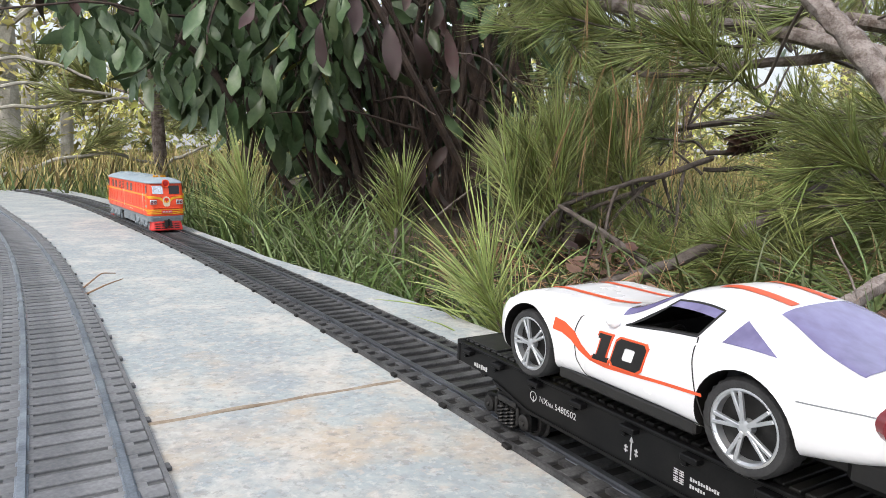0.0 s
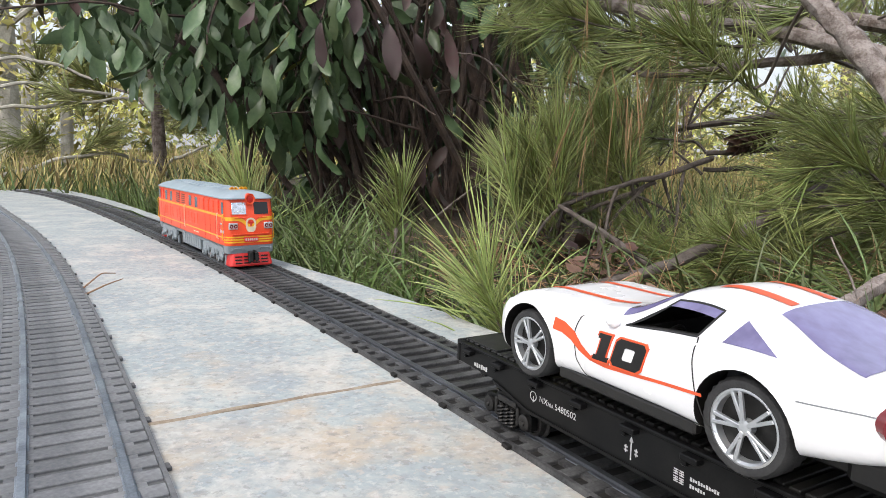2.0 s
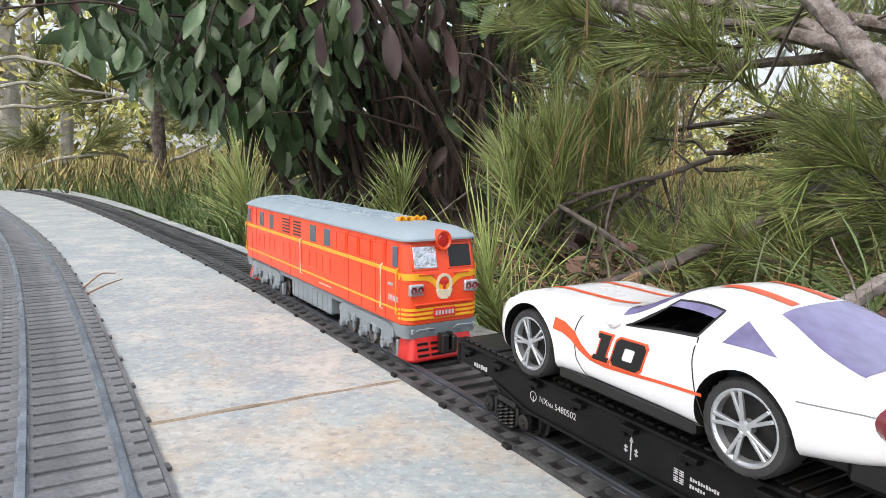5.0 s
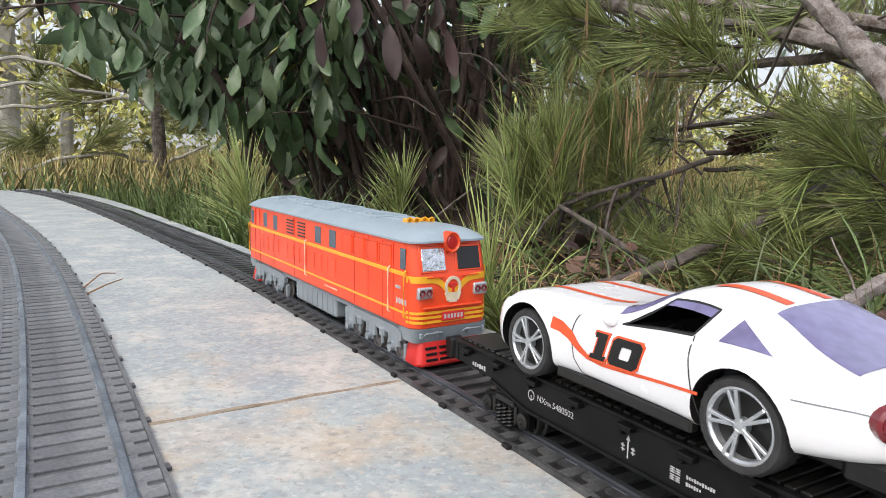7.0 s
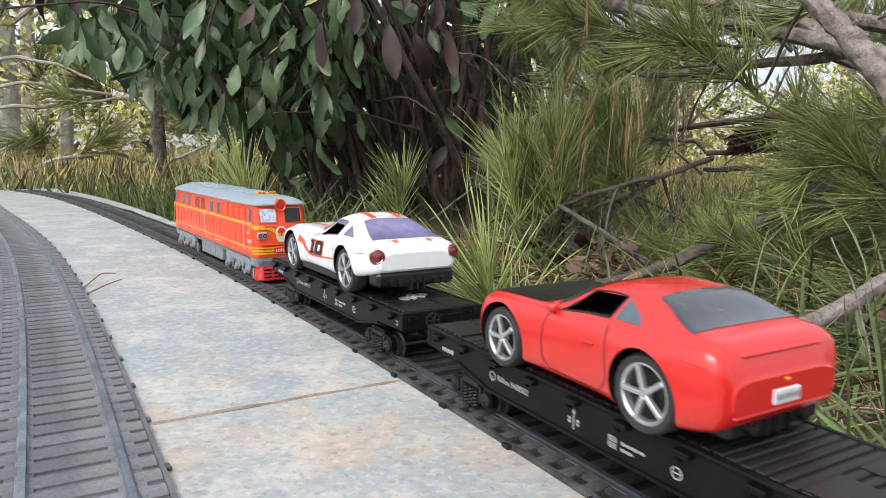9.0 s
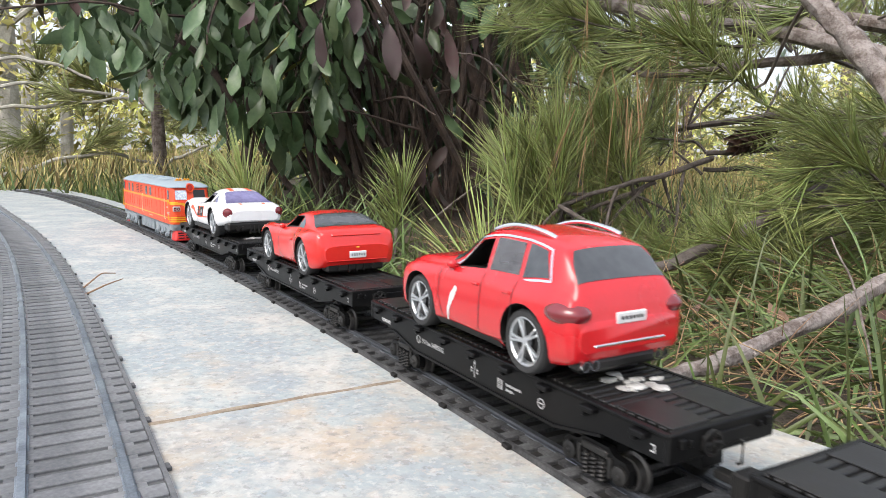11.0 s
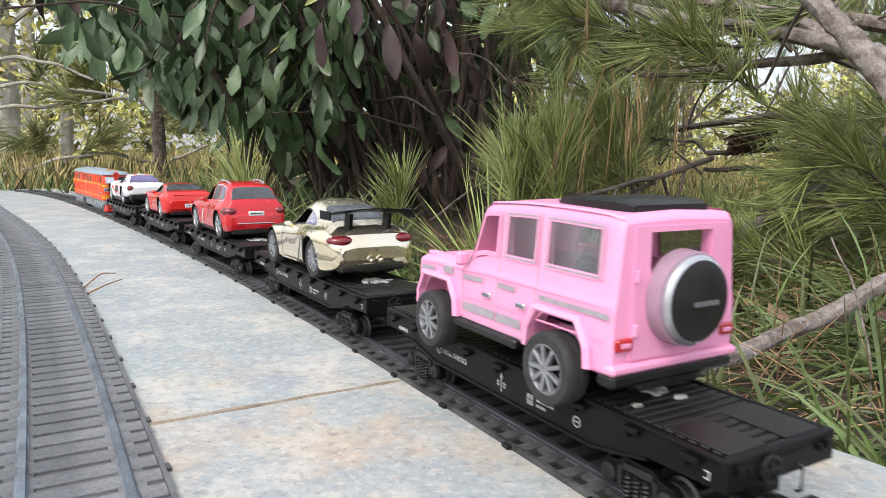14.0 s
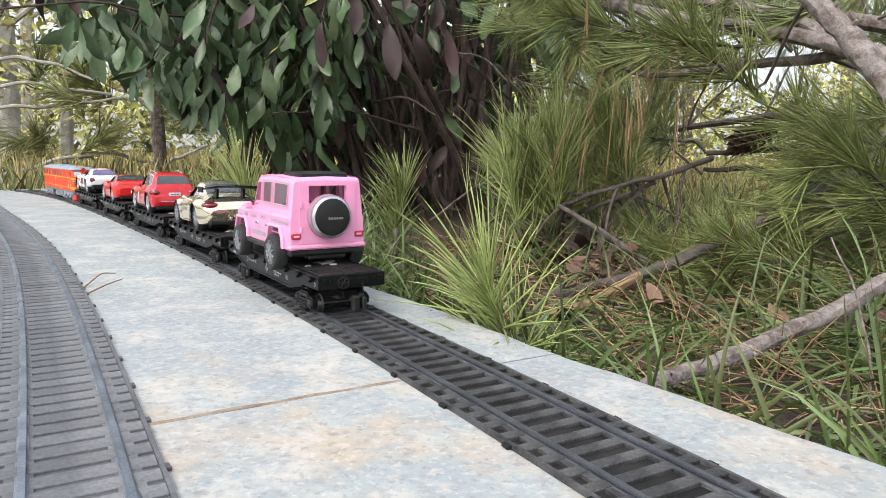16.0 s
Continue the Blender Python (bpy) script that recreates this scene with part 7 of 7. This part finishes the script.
def litter():
    rng = random.Random(41)
    shapes = leaf_meshes(LEAFBROWN, 4, 8, 0.036, 0.5) + leaf_meshes(LEAFPURPLE, 3, 9, 0.036, 0.5)
    for k in range(120):
        if k < 30:
            p = (rng.uniform(0.11, 0.2), rng.uniform(0.62, 0.8), rng.uniform(-0.035, 0.0))
        else:
            p = (rng.uniform(0.0, 0.45), rng.uniform(0.45, 1.0), -0.036)
            if p[0] < 0.1 and p[1] < 0.55:
                continue
        ob = tagged(new("dead_leaf", rng.choice(shapes)), "curled dead brown leaf on the ground", "leaf", "leaf litter")
        ob.matrix_world = Matrix.Translation(p) @ Euler((rng.uniform(0.6, 2.2), rng.uniform(-0.6, 0.6), rng.uniform(0, 6.28))).to_matrix().to_4x4()
    rng = random.Random(5)
    for pts, r0, r1, mt, label in (([(0.091, 0.30, -0.019), (0.119, 0.322, -0.017), (0.152, 0.345, -0.016), (0.216, 0.385, -0.005), (0.278, 0.425, 0.009), (0.398, 0.50, 0.039)], 0.0036, 0.0056, BARKRED, "scaly grey brown branch lying against the concrete edge"),
                               ([(0.089, 0.60, -0.040), (0.139, 0.60, -0.028), (0.181, 0.61, -0.019), (0.214, 0.62, -0.008), (0.272, 0.65, 0.008), (0.37, 0.71, 0.045), (0.497, 0.79, 0.085)], 0.0038, 0.0068, BARKMID, "bent dark grey branch rising from the grass"),
                               ([(0.131, 0.78, 0.029), (0.164, 0.72, 0.007), (0.195, 0.64, -0.015)], 0.0026, 0.0034, BARKMID, "short dark branch leaning on another"),
                               ([(0.079, 0.53, -0.043), (0.10, 0.545, -0.039), (0.132, 0.57, -0.034), (0.175, 0.605, -0.021)], 0.003, 0.0046, PEELED, "peeled brown stick in the grass"),
                               ([(0.227, 0.40, 0.040), (0.227, 0.37, 0.009), (0.224, 0.345, -0.021), (0.215, 0.33, -0.061)], 0.0005, 0.0008, BARK, "thin pale dead stalk hanging down")):
        bm, path = limb(rng, pts, r0, r1, 10, 0.0016)
        th = thing("fallen_branch", label, "branch", "fallen branches")
        part("branch", bm, mt, th, mm=False)
        if r0 > 0.002:
            for k in range(18):
                q = rng.choice(path[1:-1])
                bm = B()
                d = rand_dir(rng)
                tube(bm, [q, q + d * r1 * 1.25], [r1 * 0.35, r1 * 0.12], 5)
                part("knot", bm, mt, th, mm=False)
    # two dry needles on the slab
    for (a, b, c) in (((-0.2185, 0.4105, 0.001), (-0.2248, 0.4463, 0.004), (-0.2207, 0.4573, 0.002)), ((-0.2074, 0.3912, 0.001), (-0.2026, 0.4082, 0.004), (-0.2066, 0.4376, 0.002))):
        bm, _ = limb(rng, [a, b, c], 0.0006, 0.0003, 5, 0.0)
        th = thing("dry_needle", "curved dry brown pine needle on the concrete", "needle", "needles on the concrete")
        part("needle", bm, NEEDLEDRY, th, mm=False)


def far_trees():
    rng = random.Random(51)
    for x, y, r, h, lean, mt in ((-2.19, 3.5, 0.05, 2.4, 0.05, BARKPALE), (-2.02, 3.7, 0.035, 2.4, 0.1, BARKPALE), (-0.893, 2.2, 0.021, 1.4, -0.06, BARK), (-3.1, 5.2, 0.06, 3, 0.1, BARKPALE), (1.9, 5.5, 0.06, 3, 0.0, BARK),
                                 (2.6, 4.6, 0.05, 3, 0.1, BARK), (-1.3, 6.0, 0.06, 3, -0.1, BARKDARK), (0.6, 7.0, 0.07, 3, 0.1, BARKDARK)):
        t = thing("tree", "slender tree with yellow-green foliage at the field edge", "tree", "trees beyond the field")
        bm, path = limb(rng, [(x, y, -0.08), (x + lean * 0.5, y, h * 0.4), (x + lean, y, h)], r, r * 0.45, 9, 0.015)
        part("trunk", bm, mt, t, mm=False)
        s = Soup()
        for k in range(9):
            q = path[rng.randrange(3, len(path))]
            e = q + Vector((rng.uniform(-0.9, 0.9), rng.uniform(-0.5, 0.3), rng.uniform(-0.15, 0.5))) * (0.6 + y * 0.1)
            bm, lp = limb(rng, [q, q.lerp(e, 0.5) + Vector((0, 0, rng.uniform(-0.05, 0.1))), e], r * 0.28, r * 0.1, 6, 0.02)
            part("limb", bm, mt, t, mm=False)
            for j in range(130):
                c = rng.choice(lp[4:]) + Vector((rng.gauss(0, 0.12), rng.gauss(0, 0.12), rng.gauss(0, 0.1)))
                s.leaf(c, rand_dir(rng, -0.2), rand_dir(rng, 0.5), rng.uniform(0.03, 0.07), 0.02, 0.3, 0.2, 2, rng)
        sub("crown", s.mesh("crown", FARLEAF), t, label="loose leaves with sunlight in their colour", kind="stuff")
        if y < 3:
            brush = tuft_meshes(FARDARK, 5, 17, 0.11, 70, 0.0016)
            for k in range(46):
                p = Vector((x + rng.uniform(-0.55, 0.45), y + rng.uniform(-0.3, 0.6), rng.uniform(0.05, 0.65)))
                d = Vector((rng.uniform(-1, 1), rng.uniform(-0.6, 0.4), rng.uniform(-0.2, 0.9)))
                sub("needle_tuft", rng.choice(brush), t, Matrix.Translation(p) @ d.to_track_quat("X", "Z").to_matrix().to_4x4() @ Matrix.Scale(rng.uniform(0.8, 1.3), 4))
    # low bare limbs of the small tree by the bend
    t = thing("dead_branch", "bare grey arching branch near the small tree", "branch", "fallen branches")
    for pts in ([(-1.30, 2.0, 0.0), (-1.12, 2.0, 0.055), (-0.95, 2.05, 0.072), (-0.89, 2.2, 0.03)], [(-0.89, 2.2, 0.03), (-0.80, 2.1, 0.07), (-0.68, 2.0, 0.10)], [(-1.30, 1.95, 0.19), (-1.1, 1.98, 0.2), (-0.9, 2.0, 0.23)],
                [(-1.32, 1.95, 0.25), (-1.15, 1.95, 0.26), (-0.95, 2.0, 0.24)], [(-1.3, 2.0, 0.33), (-1.15, 2.0, 0.34), (-1.0, 2.0, 0.28)]):
        bm, _ = limb(rng, pts, 0.006, 0.004, 7, 0.012)
        part("limb", bm, BARKPALE, t, mm=False)
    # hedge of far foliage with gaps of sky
    for name, label, mt, n, y0, y1, zmax, size in (("far_bushes", "yellow-green bushes behind the field, coloured as if sunlit", FARLEAF, 34000, 2.9, 7.0, 1.5, 0.030), ("far_pines", "dark green pine mass beyond the field", FARDARK, 22000, 5.0, 13.0, 3.6, 0.10)):
        s = Soup()
        for k in range(n):
            y = rng.uniform(y0, y1)
            x = rng.uniform(-0.95, 0.95) * y
            dens = noise.noise((x * 0.9, y * 0.3, 5.0 if zmax < 2 else 9.0))
            h = zmax * (0.55 + 0.7 * dens) * y / y1 + 0.1
            z = rng.uniform(-0.05, 1) ** 1.0 * h if h > 0 else 0
            el = (z - 0.085) / y     # breaks in the canopy where the sky shows
            if noise.noise((x * 2.2, z * 2.2, y)) < -0.18 or (0.40 < x / y < 0.50 and 0.10 < el < 0.17) or (0.16 < x / y < 0.21 and 0.07 < el < 0.13):
                continue
            s.leaf((x, y, z), rand_dir(rng, 0.1), rand_dir(rng, 0.5), size * rng.uniform(0.7, 1.6), size * 0.45, 0.3, 0.2, 2, rng)
        tagged(new(name, s.mesh(name, mt)), label, "foliage", kind="stuff")


broadleaf_shrub()
pine_tree()
pine_cone()
seedling((0.044, 0.345, -0.045), 0.064, 125, 0.066, (-0.024, 0.004), NEEDLEYOUNG, "pine seedling with long fresh needles beside the slab", 0.0008, 0.08, 1.3, 1)
seedling((-0.055, 0.72, -0.045), 0.10, 110, 0.062, (0.015, 0.01), NEEDLE, "upright young pine behind the grass", 0.0008, 0.3, 0.8, 2)
seedling((-0.22, 0.80, -0.045), 0.08, 90, 0.09, (-0.01, 0.0), NEEDLEYOUNG, "small yellow-green pine seedling in the verge", 0.0008, 0.2, 0.9, 3)
seedling((-0.29, 1.0, -0.045), 0.08, 90, 0.10, (0.0, 0.0), NEEDLEYOUNG, "bushy pine seedling in the verge", 0.0009, 0.2, 0.9, 4)
grass()
litter()
far_trees()


motions()
